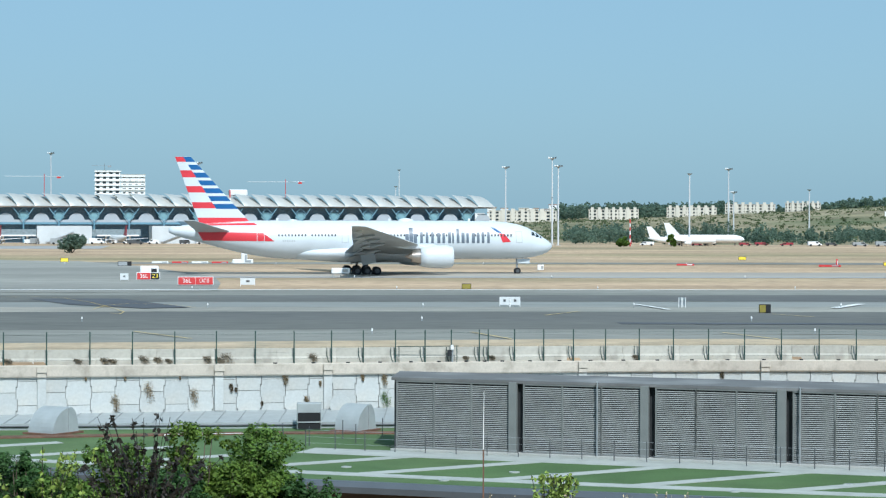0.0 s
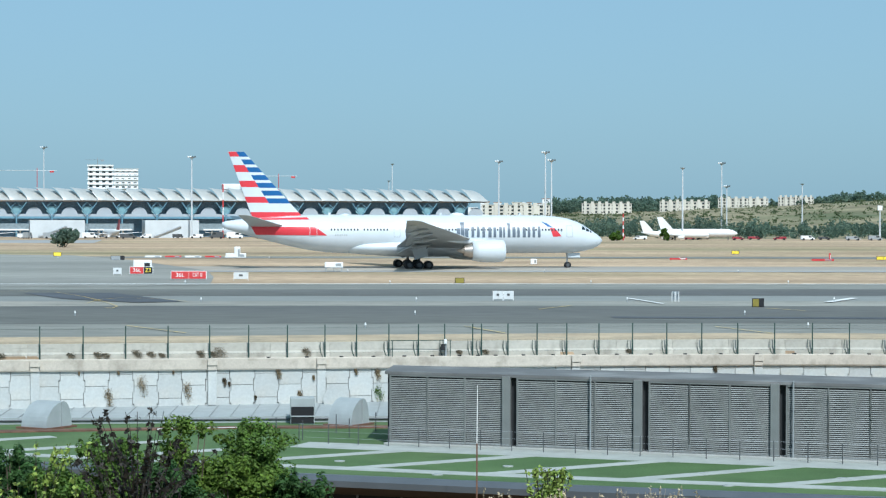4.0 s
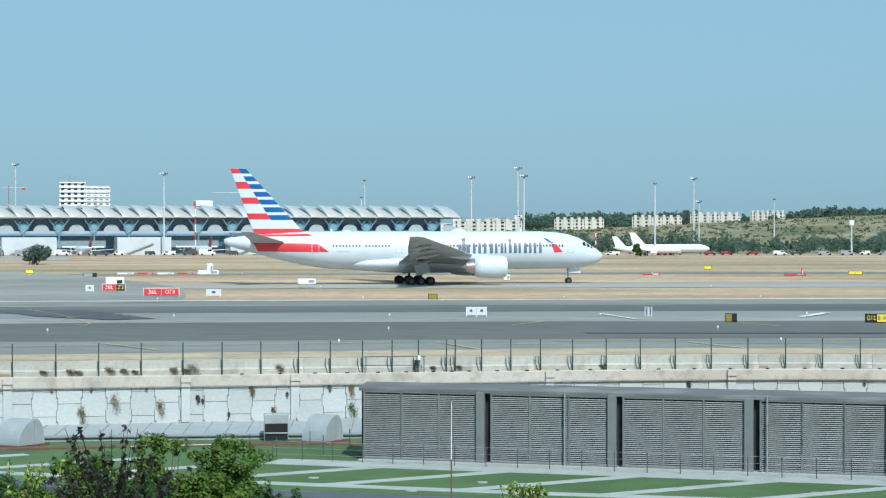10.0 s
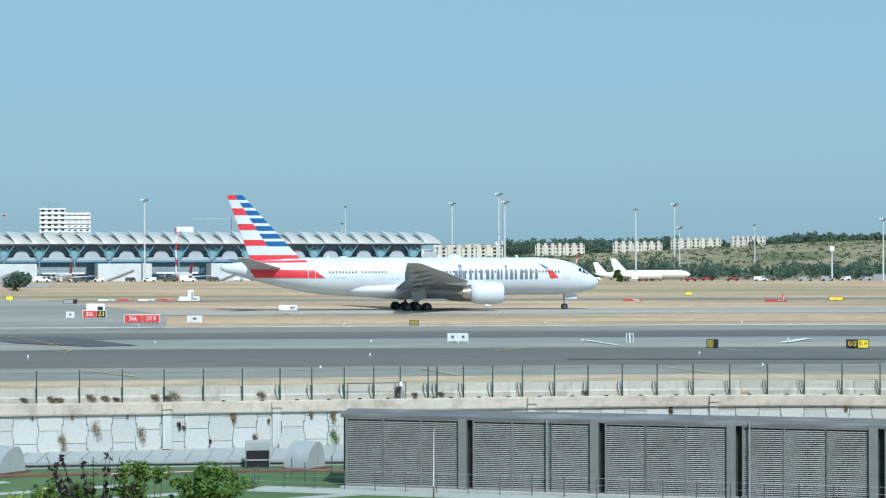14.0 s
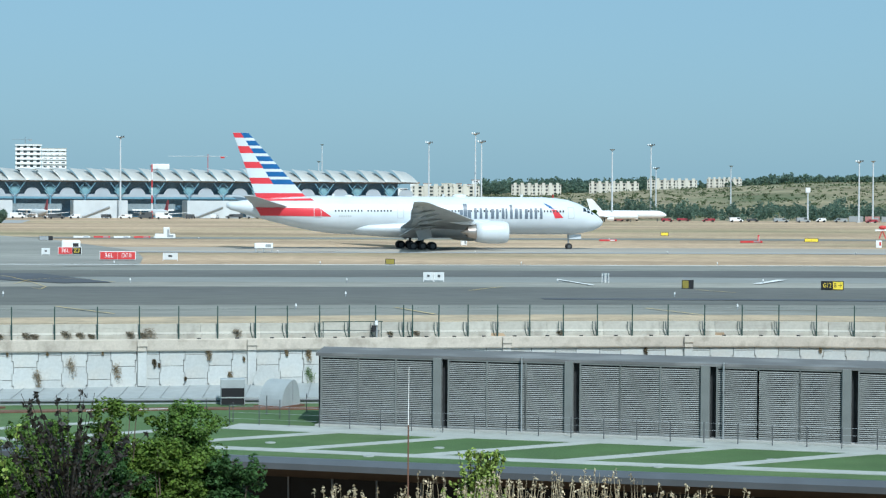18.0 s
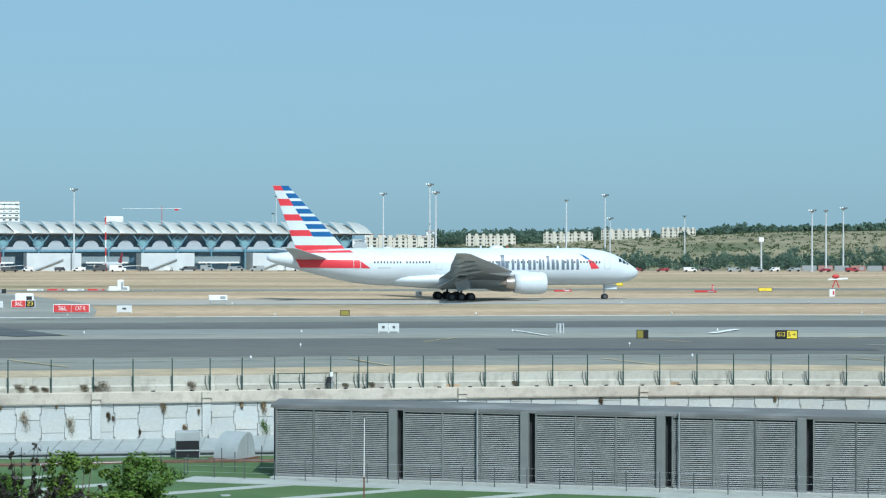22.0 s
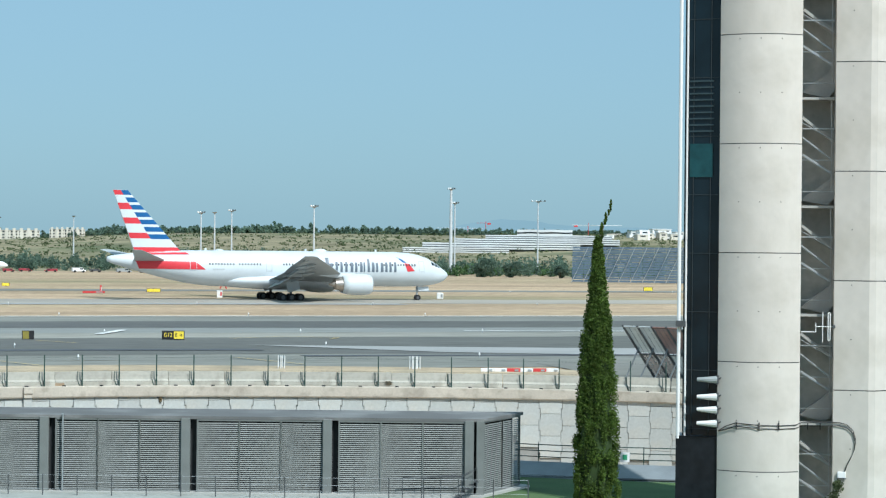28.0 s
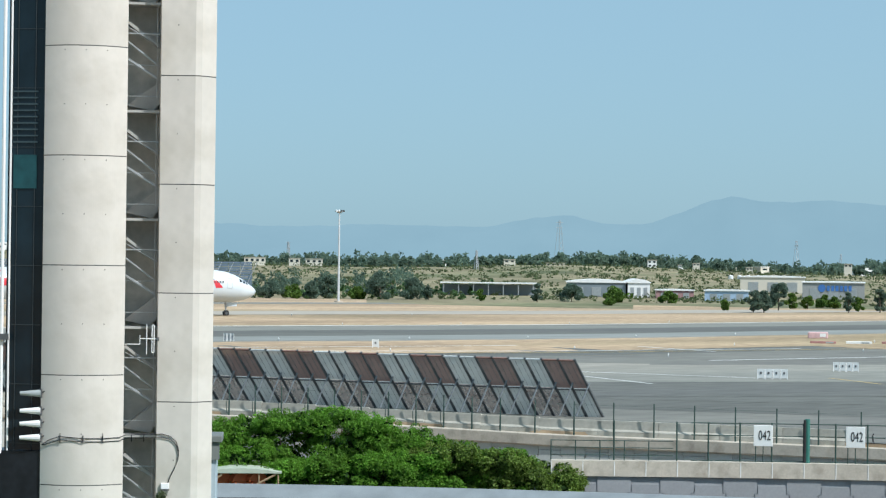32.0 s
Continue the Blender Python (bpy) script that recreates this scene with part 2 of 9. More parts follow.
def prism(bm, outline, z0, z1, mi=0):
    """A prism over an outline of (x, y) points."""
    return loft(bm, [[(x, y, z0) for x, y in outline], [(x, y, z1) for x, y in outline]], mi=mi)


def mesh_part(name, verts, faces, material, parent=None, label="", smooth=False):
    me = bpy.data.meshes.new(name)
    me.from_pydata(verts, [], faces)
    for m in (material if isinstance(material, (list, tuple)) else [material]):
        me.materials.append(m)
    if smooth:
        me.shade_smooth()
    ob = new(name, me)
    if parent is not None:
        ob.parent = parent
    if label:
        ob["label"] = label
    return ob


def lerp_table(table, v):
    """Linear interpolation in a short table of (key, value)."""
    if v <= table[0][0]:
        return table[0][1]
    for (a, p), (b, q) in zip(table, table[1:]):
        if v <= b:
            return p + (q - p) * (v - a) / (b - a)
    return table[-1][1]


def smooth01(a, b, v):
    t = min(max((v - a) / (b - a), 0.0), 1.0)
    return t * t * (3 - 2 * t)


# ---- ground: an airfield behind a retaining wall, low ground in front of it, hills beyond ----
HEADING = radians(6.5)
LOW = -9.0
WALL_LINE = [(-150, 122), (-90, 131), (-60, 137.3), (-29.4, 142.8), (-15.4, 145.7), (-1.4, 148.8), (14.4, 152.3), (28.6, 153.9), (41.8, 152.6), (53.5, 150.3), (64, 145.5),
             (71, 137.5), (75.5, 131.2), (81.5, 122.0), (88.2, 112.3), (93.4, 105.2), (100, 95), (120, 70), (160, 40)]


def field_z(x, y):
    """The airfield falls gently to the right."""
    return lerp_table([(-20, 0.1), (0, 0.0), (10, -0.1), (20, -0.35), (30, -0.55), (38, -0.95), (46, -1.0)], math.degrees(math.atan2(x, y)))


def ground_z(x, y):
    d = math.hypot(x, y)
    az = math.degrees(math.atan2(x, y))
    top = lerp_table([(-20, 2.0), (-2, 3.0), (0.6, 6.0), (3, 7.6), (5, 8.8), (6.5, 11.5), (8, 13.0), (10.5, 17.5), (22, 18.5), (28, 10.0), (33, 8.0), (38, 11.0), (43, 7.0), (60, 6.0)], az)
    lo, hi = lerp_table([(-5, 950.0), (28, 740.0), (34, 560.0), (60, 560.0)], az), lerp_table([(20, 1650.0), (33, 1250.0), (60, 1300.0)], az)
    rough = noise.noise((x * 0.006, y * 0.006, 3.0)) * 1.8 + noise.noise((x * 0.02, y * 0.02, 9.0)) * 0.8
    k = smooth01(lo, hi, d)
    return field_z(x, y) + k * (top + rough)


def wall_at(az):
    """Where the ray at that bearing from the camera's foot meets the line of the wall."""
    s, c = math.sin(radians(az)), math.cos(radians(az))
    for (x0, y0), (x1, y1) in zip(WALL_LINE, WALL_LINE[1:]):
        a0, a1 = math.atan2(x0, y0), math.atan2(x1, y1)
        if a0 <= radians(az) <= a1:
            n = (y1 - y0, -(x1 - x0))
            return (x0 * n[0] + y0 * n[1]) / (s * n[0] + c * n[1])
    return 160.0


def build_ground():
    azs = [-180 + i * 6 for i in range(22)] + [-48 + i * 0.75 for i in range(int((68 + 48) / 0.75) + 1)] + [74 + i * 6 for i in range(18)] + [180]
    verts, faces = [], []
    far = [1.0, 1.06, 1.15, 1.3, 1.5, 1.75, 2.05, 2.4, 2.8, 3.2, 3.6, 3.95, 4.3, 4.65, 5.0, 5.4, 5.8, 6.2, 6.7, 7.2, 7.7, 8.2, 8.8, 9.4, 10, 10.7, 11.4, 12.2, 13, 14, 16, 19, 24, 30]
    for az in azs:
        s, c, r = math.sin(radians(az)), math.cos(radians(az)), wall_at(az) + 0.35
        verts += [(s * 0.5, c * 0.5, 2.6), (s * 46, c * 46, 2.75), (s * 54, c * 54, LOW), (s * r * 0.999, c * r * 0.999, LOW)]
        for k in far:
            x, y = s * r * k, c * r * k
            verts.append((x, y, ground_z(x, y)))
    n = 4 + len(far)
    for i in range(len(azs) - 1):
        for j in range(n - 1):
            faces.append((i * n + j, i * n + j + 1, (i + 1) * n + j + 1, (i + 1) * n + j))
    g = mesh_part("ground", verts, [f[::-1] for f in faces], [DRY_GRASS, SCRUB_SOIL], smooth=False)
    for p in g.data.polygons:
        c = p.center
        p.material_index = int(math.hypot(c.x, c.y) > lerp_table([(-5, 820.0), (26, 760.0), (34, 590.0), (60, 570.0)], math.degrees(math.atan2(c.x, c.y))) and c.y > 0)
    tagged(g, "dry sandy grass airfield ground rising to low scrub hills", "ground", kind="structure")


build_ground()


def strip(name, v0, v1, material, lift, u0=-300.0, u1=520.0, label="", category="road", wobble=0.0, parent=None, kind="structure", step=10.0):
    """A strip of paving along the runway's direction, from v0 to v1 metres beyond the camera."""
    verts, faces = [], []
    n = max(1, int((u1 - u0) / step))
    for i in range(n + 1):
        u = u0 + (u1 - u0) * i / n
        for k, v in enumerate((v0, v1)):
            w = v + (wobble * noise.noise((u * 0.05, v, k * 7.0)) if wobble else 0)
            x, y = u * math.cos(HEADING) - w * math.sin(HEADING), u * math.sin(HEADING) + w * math.cos(HEADING)
            verts.append((x, y, field_z(x, y) + lift))
    for i in range(n):
        faces.append((2 * i, 2 * i + 2, 2 * i + 3, 2 * i + 1))
    ob = mesh_part(name, verts, faces, material, parent)
    if kind:
        tagged(ob, label, category, kind=kind)
    return ob


strip("road", 164.5, 178, ASPHALT_MID, 0.03, label="grey asphalt verge road", wobble=1.0)
strip("road", 177.6, 186.4, ASPHALT_MID, 0.04, wobble=0.8, label="grey asphalt taxiway shoulder")
strip("road", 186.0, 220.5, ASPHALT, 0.05, wobble=1.6, label="dark weathered asphalt taxiway")
strip("road", 219.6, 233.5, SHOULDER, 0.02, label="pale worn asphalt with tyre marks")
strip("road", 232.6, 247.4, ASPHALT_BLUE, 0.03, label="pale bluish grey asphalt runway strip")
strip("road", 246.4, 267.0, ASPHALT, 0.05, wobble=0.9, label="dark rubbered asphalt runway centre")
strip("road", 266.0, 286, ASPHALT_MID, 0.03, label="grey asphalt runway edge")
strip("trim", 285.5, 287.1, PAINT_WHITE, 0.07, label="white painted runway edge line", category="road marking")
strip("road", 342, 349, CONCRETE_ROAD, 0.05, wobble=0.5, u1=150, label="pale concrete taxiway edge")
strip("road", 349, 376, mat("pale_taxiway", (0.39, 0.345, 0.285), 0.85, vary=0.12, scale=0.05, fine=0.1, fine_scale=0.7, dirt=(0.25, 0.24, 0.22), dirt_amount=0.7, dirt_scale=0.025, stretch=(0.15, 1, 1)), 0.04, wobble=1.5, label="grey concrete taxiway under the airliner")
strip("road", 378, 445, CONCRETE_ROAD, 0.03, wobble=3, u0=-300, u1=-28, label="pale concrete taxiway junction")
strip("road", 440, 456, ASPHALT_MID, 0.04, wobble=2, u0=-40, label="grey asphalt taxiway in dry grass")
strip("road", 640, 700, CONCRETE_ROAD, 0.04, wobble=3, u1=-30, label="pale concrete apron in front of the terminal")
strip("ground_strip", 196, 229, DRY_GRASS, 0.07, wobble=3, u0=128, label="sandy dry grass island between taxiways", category="ground")
strip("ground_strip", 178, 206, DRY_GRASS, 0.07, wobble=4, u0=240, label="sandy dry grass island between taxiways", category="ground")


def beside_wall(off, x0, x1):
    """Points beyond the wall's line, at that distance from it."""
    out = []
    for (ax, ay), (bx, by) in zip(WALL_LINE, WALL_LINE[1:]):
        n = math.hypot(bx - ax, by - ay)
        for f in (0.0, 0.5):
            x, y = ax + (bx - ax) * f, ay + (by - ay) * f
            if x0 <= x <= x1:
                out.append((x - (by - ay) / n * off, y + (bx - ax) / n * off))
    return out


def patch(name, pts, material, lift, label, category="road marking"):
    """A flat painted or worn patch on the airfield."""
    bm = bmesh.new()
    bm.faces.new([bm.verts.new((x, y, 0)) for x, y in pts])
    bmesh.ops.triangulate(bm, faces=bm.faces)
    for _ in range(6):
        long = [e for e in bm.edges if e.calc_length() > 12]
        if not long:
            break
        bmesh.ops.subdivide_edges(bm, edges=long, cuts=1)
        bmesh.ops.triangulate(bm, faces=bm.faces)
    for v in bm.verts:
        v.co.z = field_z(v.co.x, v.co.y) + lift
    bmesh.ops.recalc_face_normals(bm, faces=bm.faces)
    return tagged(part(name, bm, material), label, category, kind="structure")


def mark(u0, v0, u1, v1, w, material, label, lift=0.09):
    """A straight painted line between two places, given along and across the runway."""
    c, s = math.cos(HEADING), math.sin(HEADING)
    a, b = Vector((u0 * c - v0 * s, u0 * s + v0 * c)), Vector((u1 * c - v1 * s, u1 * s + v1 * c))
    n = Vector((-(b - a).y, (b - a).x)).normalized() * w / 2
    patch("trim", [tuple(q) for q in (a - n, b - n, b + n, a + n)], material, lift, label)


patch("road", beside_wall(0.36, 60, 125) + [(260, 60), (420, 190), (330, 215), (236, 212), (150, 205), (66, 178)], mat("apron_asphalt", (0.19, 0.185, 0.162), 0.85, vary=0.18, scale=0.08, fine=0.15, fine_scale=0.7, dirt=(0.12, 0.117, 0.11), dirt_amount=0.8, dirt_scale=0.04, stretch=(0.4, 1, 1)), 0.055, "weathered grey asphalt apron beside the deflector", "road")
patch("road", [(100, 134), (118, 112), (300, 150), (330, 190), (150, 172)], ASPHALT, 0.065, "dark asphalt strip on the apron", "road")
for q in ((110, 236, 150, 231, 0.8), (150, 205, 230, 190, 0.8), (190, 170, 300, 160, 0.8), (120, 215, 200, 212, 0.6)):
    mark(*q, PAINT_WHITE, "faded white painted line on asphalt")
mark(170, 196, 240, 186, 0.6, PAINT_YELLOW, "faded yellow taxi guide line")
for q in ((-90, 236, -34, 231, 6), (-80, 213, -30, 209, 5), (36, 196, 70, 194, 3), (70, 183, 110, 181, 2.2)):
    mark(*q, ASPHALT_DARK, "dark rubber and tar patch", 0.08)

patch("ground_strip", beside_wall(0.36, -60, 66) + beside_wall(21.5, -60, 66)[::-1], mat("dusty_verge", (0.45, 0.36, 0.25), 0.95, vary=0.16, scale=0.2, fine=0.12, fine_scale=2, dirt=(0.3, 0.27, 0.2), dirt_amount=0.6, dirt_scale=0.3, spec=0.1), 0.052, "pale dusty verge behind the crash barrier", "ground")
patch("road", [(48.5, 210), (67.5, 206.5), (80, 204.6), (110, 200), (106, 188), (75.3, 192.7), (64.1, 196)], CONCRETE_ROAD, 0.09, "pale concrete strip between taxiways", "road")
patch("road", [(-150, 500), (-100.2, 474.9), (-91, 464), (-78.6, 459.6), (-61.3, 419.6), (-45.8, 370.7), (-38.6, 347), (-33.8, 312.4), (-31, 281.7), (-43.2, 272.6), (-57.4, 271.6), (-150, 262)], mat("holding_bay_asphalt", (0.27, 0.265, 0.235), 0.85, vary=0.18, scale=0.05, fine=0.18, fine_scale=0.8, dirt=(0.19, 0.188, 0.17), dirt_amount=0.8, dirt_scale=0.025, stretch=(0.2, 1, 1)), 0.06, "worn grey asphalt of the runway holding point", "road")
patch("road", [(-48.5, 251), (-38.6, 252.2), (-27.9, 229), (-32.4, 226.3), (-41.3, 235)], ASPHALT_DARK, 0.085, "dark tarred wedge of a taxiway turn", "road")
patch("road", [(120.6, 154), (140.4, 135.7), (127.7, 123.4), (109.5, 139.8)], ASPHALT, 0.08, "dark asphalt band on the apron", "road")
patch("road", [(150, 191.6), (157.1, 186), (150.8, 178.5), (140.6, 179.5)], SHOULDER, 0.085, "pale concrete slab strip on the apron", "road")
patch("ground_strip", [(152, 158), (176, 150), (170, 141), (150.5, 146)], DRY_GRASS, 0.085, "sandy worn patch on the apron", "ground")
for (x0, y0), (x1, y1), w, m in (((189.3, 226.3), (188.0, 210.2), 0.7, PAINT_WHITE), ((138.2, 174.2), (146.8, 158.3), 0.5, PAINT_WHITE), ((133.1, 167.7), (130.2, 153.6), 0.4, PAINT_WHITE), ((153.7, 155.5), (150.3, 145.3), 0.4, PAINT_YELLOW), ((-26.5, 180.6), (-20.6, 170.3), 0.24, PAINT_YELLOW), ((0.5, 182), (3.6, 172), 0.24, PAINT_YELLOW), ((7.6, 213.7), (11.3, 223), 0.24, PAINT_YELLOW), ((20.9, 183.5), (24.2, 174), 0.24, PAINT_YELLOW), ((29.8, 218.9), (32.9, 213.2), 0.24, PAINT_YELLOW), ((42.1, 186), (45.4, 175.7), 0.24, PAINT_YELLOW), ((50, 223.9), (56.9, 229.4), 0.24, PAINT_YELLOW), ((56.9, 229.4), (62.1, 226.6), 0.24, PAINT_YELLOW), ((62.1, 226.6), (60, 222.4), 0.24, PAINT_YELLOW), ((-52.5, 254.3), (-49, 256.4), 0.14, PAINT_YELLOW), ((-49, 256.4), (-45.2, 253.3), 0.14, PAINT_YELLOW), ((-45.2, 253.3), (-39.9, 240.5), 0.14, PAINT_YELLOW), ((-39.9, 240.5), (-35.3, 226.2), 0.14, PAINT_YELLOW), ((-35.3, 226.2), (-32.8, 217.1), 0.14, PAINT_YELLOW), ((-32.8, 217.1), (-32.5, 212.1), 0.14, PAINT_YELLOW), ((-32.5, 212.1), (-33.7, 214.5), 0.14, PAINT_YELLOW), ((-36.8, 223.3), (-37, 233.2), 0.14, PAINT_YELLOW), ((-37, 233.2), (-35.3, 237.9), 0.14, PAINT_YELLOW), ((-35.3, 237.9), (-30.8, 235.3), 0.14, PAINT_YELLOW), ((-30.8, 235.3), (-27.3, 228.3), 0.14, PAINT_YELLOW), ((18.2, 242.3), (20.7, 228.2), 0.5, PAINT_WHITE), ((38.4, 234.5), (43.0, 245.5), 1.0, PAINT_WHITE)):
    nx, ny = Vector((-(y1 - y0), x1 - x0)).normalized() * w / 2
    patch("trim", [(x0 - nx, y0 - ny), (x1 - nx, y1 - ny), (x1 + nx, y1 + ny), (x0 + nx, y0 + ny)], m, 0.11, "faded painted guide line on asphalt")

patch("road", [(116, 190), (149, 186), (177, 177), (205, 166), (178, 140), (150, 150), (127, 158), (110, 164)], SHOULDER, 0.092, "pale worn concrete taxiway beside the apron", "road")
patch("road", [(106, 166), (127, 158.5), (150, 150.5), (178, 141), (158, 122), (133, 133), (113, 141), (96, 148)], ASPHALT, 0.097, "dark patched asphalt of the apron", "road")

# ---- the hall in which the camera stands, open towards the field ----
def build_hall():
    plaster = mat("hall_plaster", (0.6, 0.6, 0.58), 0.8, vary=0.05)
    for name, c, s in (("floor", (0, -6.5, 7.7), (24, 14, 0.3)), ("ceiling", (0, -6.5, 13.0), (24, 14, 0.3)), ("wall_back", (0, -13.6, 10.35), (24, 0.2, 5.0)), ("wall_left", (-12.1, -6.5, 10.35), (0.2, 14, 5.0)), ("wall_right", (12.1, -6.5, 10.35), (0.2, 14, 5.0))):
        bm = bmesh.new()
        block(bm, c, s)
        tagged(part(name, bm, plaster), "plain pale hall behind the viewing window", name.split("_")[0], kind="structure")


build_hall()

# ---- retaining wall with its cope, crash barrier and fence ----
def along(line, step, offset=0.0):
    """Points at even steps along a line, each with its direction and pushed sideways (away from the camera) by offset."""
    out, rest = [], 0.0
    for (x0, y0), (x1, y1) in zip(line, line[1:]):
        n = math.hypot(x1 - x0, y1 - y0)
        tx, ty = (x1 - x0) / n, (y1 - y0) / n
        s = rest
        while s < n:
            out.append((x0 + tx * s - ty * offset, y0 + ty * s + tx * offset, math.atan2(ty, tx)))
            s += step
        rest = s - n
    return out


def smooth_line(line, rounds=2):
    for _ in range(rounds):
        new_line = [line[0]]
        for (x0, y0), (x1, y1) in zip(line, line[1:]):
            new_line += [(x0 * 0.75 + x1 * 0.25, y0 * 0.75 + y1 * 0.25), (x0 * 0.25 + x1 * 0.75, y0 * 0.25 + y1 * 0.75)]
        line = new_line + [line[-1]]
    return line


WALL = smooth_line([p for p in WALL_LINE if p[0] >= -60], 2)


def swept(name, line, section, material, parent=None, label="", z=0.0, follow=True):
    """Sweeps a section of (offset away from the camera, height) along a line."""
    bm = bmesh.new()
    rings = []
    for i, (x, y) in enumerate(line):
        a, b = line[max(i - 1, 0)], line[min(i + 1, len(line) - 1)]
        n = math.hypot(b[0] - a[0], b[1] - a[1])
        tx, ty = (b[0] - a[0]) / n, (b[1] - a[1]) / n
        rings.append([(x - ty * o, y + tx * o, z + h + (field_z(x, y) if follow else 0)) for o, h in section])
    loft(bm, rings)
    return part(name, bm, material, parent, label)


def spot(s, offset=0.0):
    """The place at s metres along the wall's line, pushed sideways, and the line's direction there."""
    for (x0, y0), (x1, y1) in zip(WALL, WALL[1:]):
        n = math.hypot(x1 - x0, y1 - y0)
        if s <= n:
            tx, ty = (x1 - x0) / n, (y1 - y0) / n
            return x0 + tx * s - ty * offset, y0 + ty * s + tx * offset, math.atan2(ty, tx)
        s -= n
    return x1, y1, math.atan2(ty, tx)


def repeat(name, bm, material, parent, poses, label=""):
    """One mesh shown at several poses, each an object of its own."""
    first = None
    for m in poses:
        if first is None:
            first = part(name, bm, material, parent, label)
            first.matrix_basis = m
        else:
            same_mesh(name, first, m, parent)
    return first


def build_wall():
    wall = swept("wall_north", WALL, [(0, -9), (0, -0.9), (0.35, -0.9), (0.35, -9)], mat("wall_joint", (0.3, 0.3, 0.285), 0.9, vary=0.2, scale=1))
    tagged(wall, "white precast concrete retaining wall with weeds in its joints", "wall", kind="structure")
    cope = swept("cope", WALL, [(-0.26, -0.95), (-0.3, -0.86), (-0.3, -0.24), (-0.26, -0.2), (0.9, -0.18), (0.9, -0.95)], CONCRETE, label="weathered beige concrete cope")
    tagged(cope, "weathered beige concrete cope on the retaining wall", "wall cope", kind="structure")

    def stand(s, off, z, lean=0.0):
        x, y, a = spot(s, off)
        return Matrix.Translation((x, y, z + field_z(x, y))) @ Matrix.Rotation(a, 4, "Z") @ Matrix.Rotation(lean, 4, "Y")

    # cruciform facing panels, proud of the wall, every second column half a panel lower
    bm = bmesh.new()
    w, n, h = 0.822, 0.09, 0.778
    ring = [(-w + n, -h), (w - n, -h), (w - n, -h / 2), (w, -h / 2), (w, h / 2), (w - n, h / 2), (w - n, h), (-w + n, h), (-w + n, h / 2), (-w, h / 2), (-w, -h / 2), (-w + n, -h / 2)]
    ring = [(x - math.copysign(0.016, x), z - math.copysign(0.014, z)) for x, z in ring]
    loft(bm, [[(x, 0.0, z) for x, z in ring], [(x, -0.06, z) for x, z in ring], [(x - math.copysign(0.012, x), -0.075, z - math.copysign(0.012, z)) for x, z in ring]])
    bmesh.ops.recalc_face_normals(bm, faces=bm.faces)
    full, caps = [], []
    for i in range(16, 126):
        s = 0.172 + 1.556 * i
        for r in range(2 if s < 118 else 3):
            full.append(stand(s, -0.03, (-1.97 if i % 2 else -1.15) - 1.556 * r))
        if i % 2:
            caps.append(stand(s, -0.03, -1.055))
    repeat("panel", bm, CONCRETE_WALL, wall, full)
    bm = bmesh.new()
    block(bm, (0, -0.035, 0), (1.43, 0.07, 0.24))
    repeat("panel", bm, CONCRETE_WALL, wall, caps)
    # pilasters that carry on over the cope
    bm = bmesh.new()
    block(bm, (0, -0.06, -1.75), (0.56, 0.3, 2.9), bevel=0.02)
    piers = [stand(s, -0.12, 0.0) for s in (22.4, 33.64, 44.9, 52.0, 69.17, 81.82)]
    repeat("pilaster", bm, CONCRETE_WALL, wall, piers)
    bm = bmesh.new()
    block(bm, (0, -0.16, -0.43), (0.66, 0.5, 0.42), bevel=0.02)
    block(bm, (-0.02, -0.13, -0.79), (0.56, 0.4, 0.31), bevel=0.02)
    repeat("pier_cap", bm, CONCRETE, cope, piers)
    # crash barrier of precast units
    bm = bmesh.new()
    sec = [(-0.3, 0), (-0.3, 0.29), (-0.15, 0.42), (-0.1, 0.95), (0.1, 0.95), (0.15, 0.42), (0.3, 0.29), (0.3, 0)]
    loft(bm, [[(-1.944, o, h) for o, h in sec], [(1.944, o, h) for o, h in sec]])
    bmesh.ops.recalc_face_normals(bm, faces=bm.faces)
    unit = None
    for x, y, a in along(WALL, 3.9, 0.62):
        if not -45 < x < 99:
            continue
        m = Matrix.Translation((x, y, -0.19 + field_z(x, y))) @ Matrix.Rotation(a, 4, "Z")
        if unit is None:
            unit = part("concrete_barrier", bm, mat("barrier_concrete", (0.45, 0.43, 0.375), 0.85, vary=0.1, scale=0.8, fine=0.06, fine_scale=5, dirt=(0.27, 0.25, 0.21), dirt_amount=0.6, dirt_scale=1.1, each=0.08))
            unit.matrix_world = m
            tagged(unit, "weathered concrete crash barrier unit behind the fence", "barrier", group="crash barrier units")
        else:
            copy_thing(unit, m)
    # fence: tall posts, a short leaning stub beside most of them, wires, and low feet on the cope
    fence = empty("fence", label="dark green steel post and wire perimeter fence", category="fence")
    at = [33.95 - 2.7 * k for k in range(6, 0, -1)] + [33.95, 36.68, 39.38, 42.09, 44.77, 47.3, 49.83, 52.3, 54.4, 56.55, 58.53, 60.3, 62.2, 62.8, 64.6, 66.6, 68.65, 70.87, 73.2, 75.57, 78.0, 80.5, 83.05, 85.65]
    at += [88.2 + 2.58 * k for k in range(11)] + [116.5 + 2.5 * k for k in range(11)] + [144.03 + 1.925 * k for k in range(11)] + [165.6 + 2.58 * k for k in range(13)]
    bm = bmesh.new()
    rod(bm, (0, 0, 0), (0, 0, 2.12), 0.042, seg=6)
    rod(bm, (0, 0, 0), (0, 0, 0.95), 0.055, seg=6)
    repeat("post", bm, DARK_GREEN, fence, [stand(s, 0.15, -0.2) for s in at])
    bm = bmesh.new()
    tube(bm, [(0, 0, 0), (-0.1, 0, 0.18), (-0.16, 0, 0.5), (-0.17, 0, 0.98)], 0.026, 6)
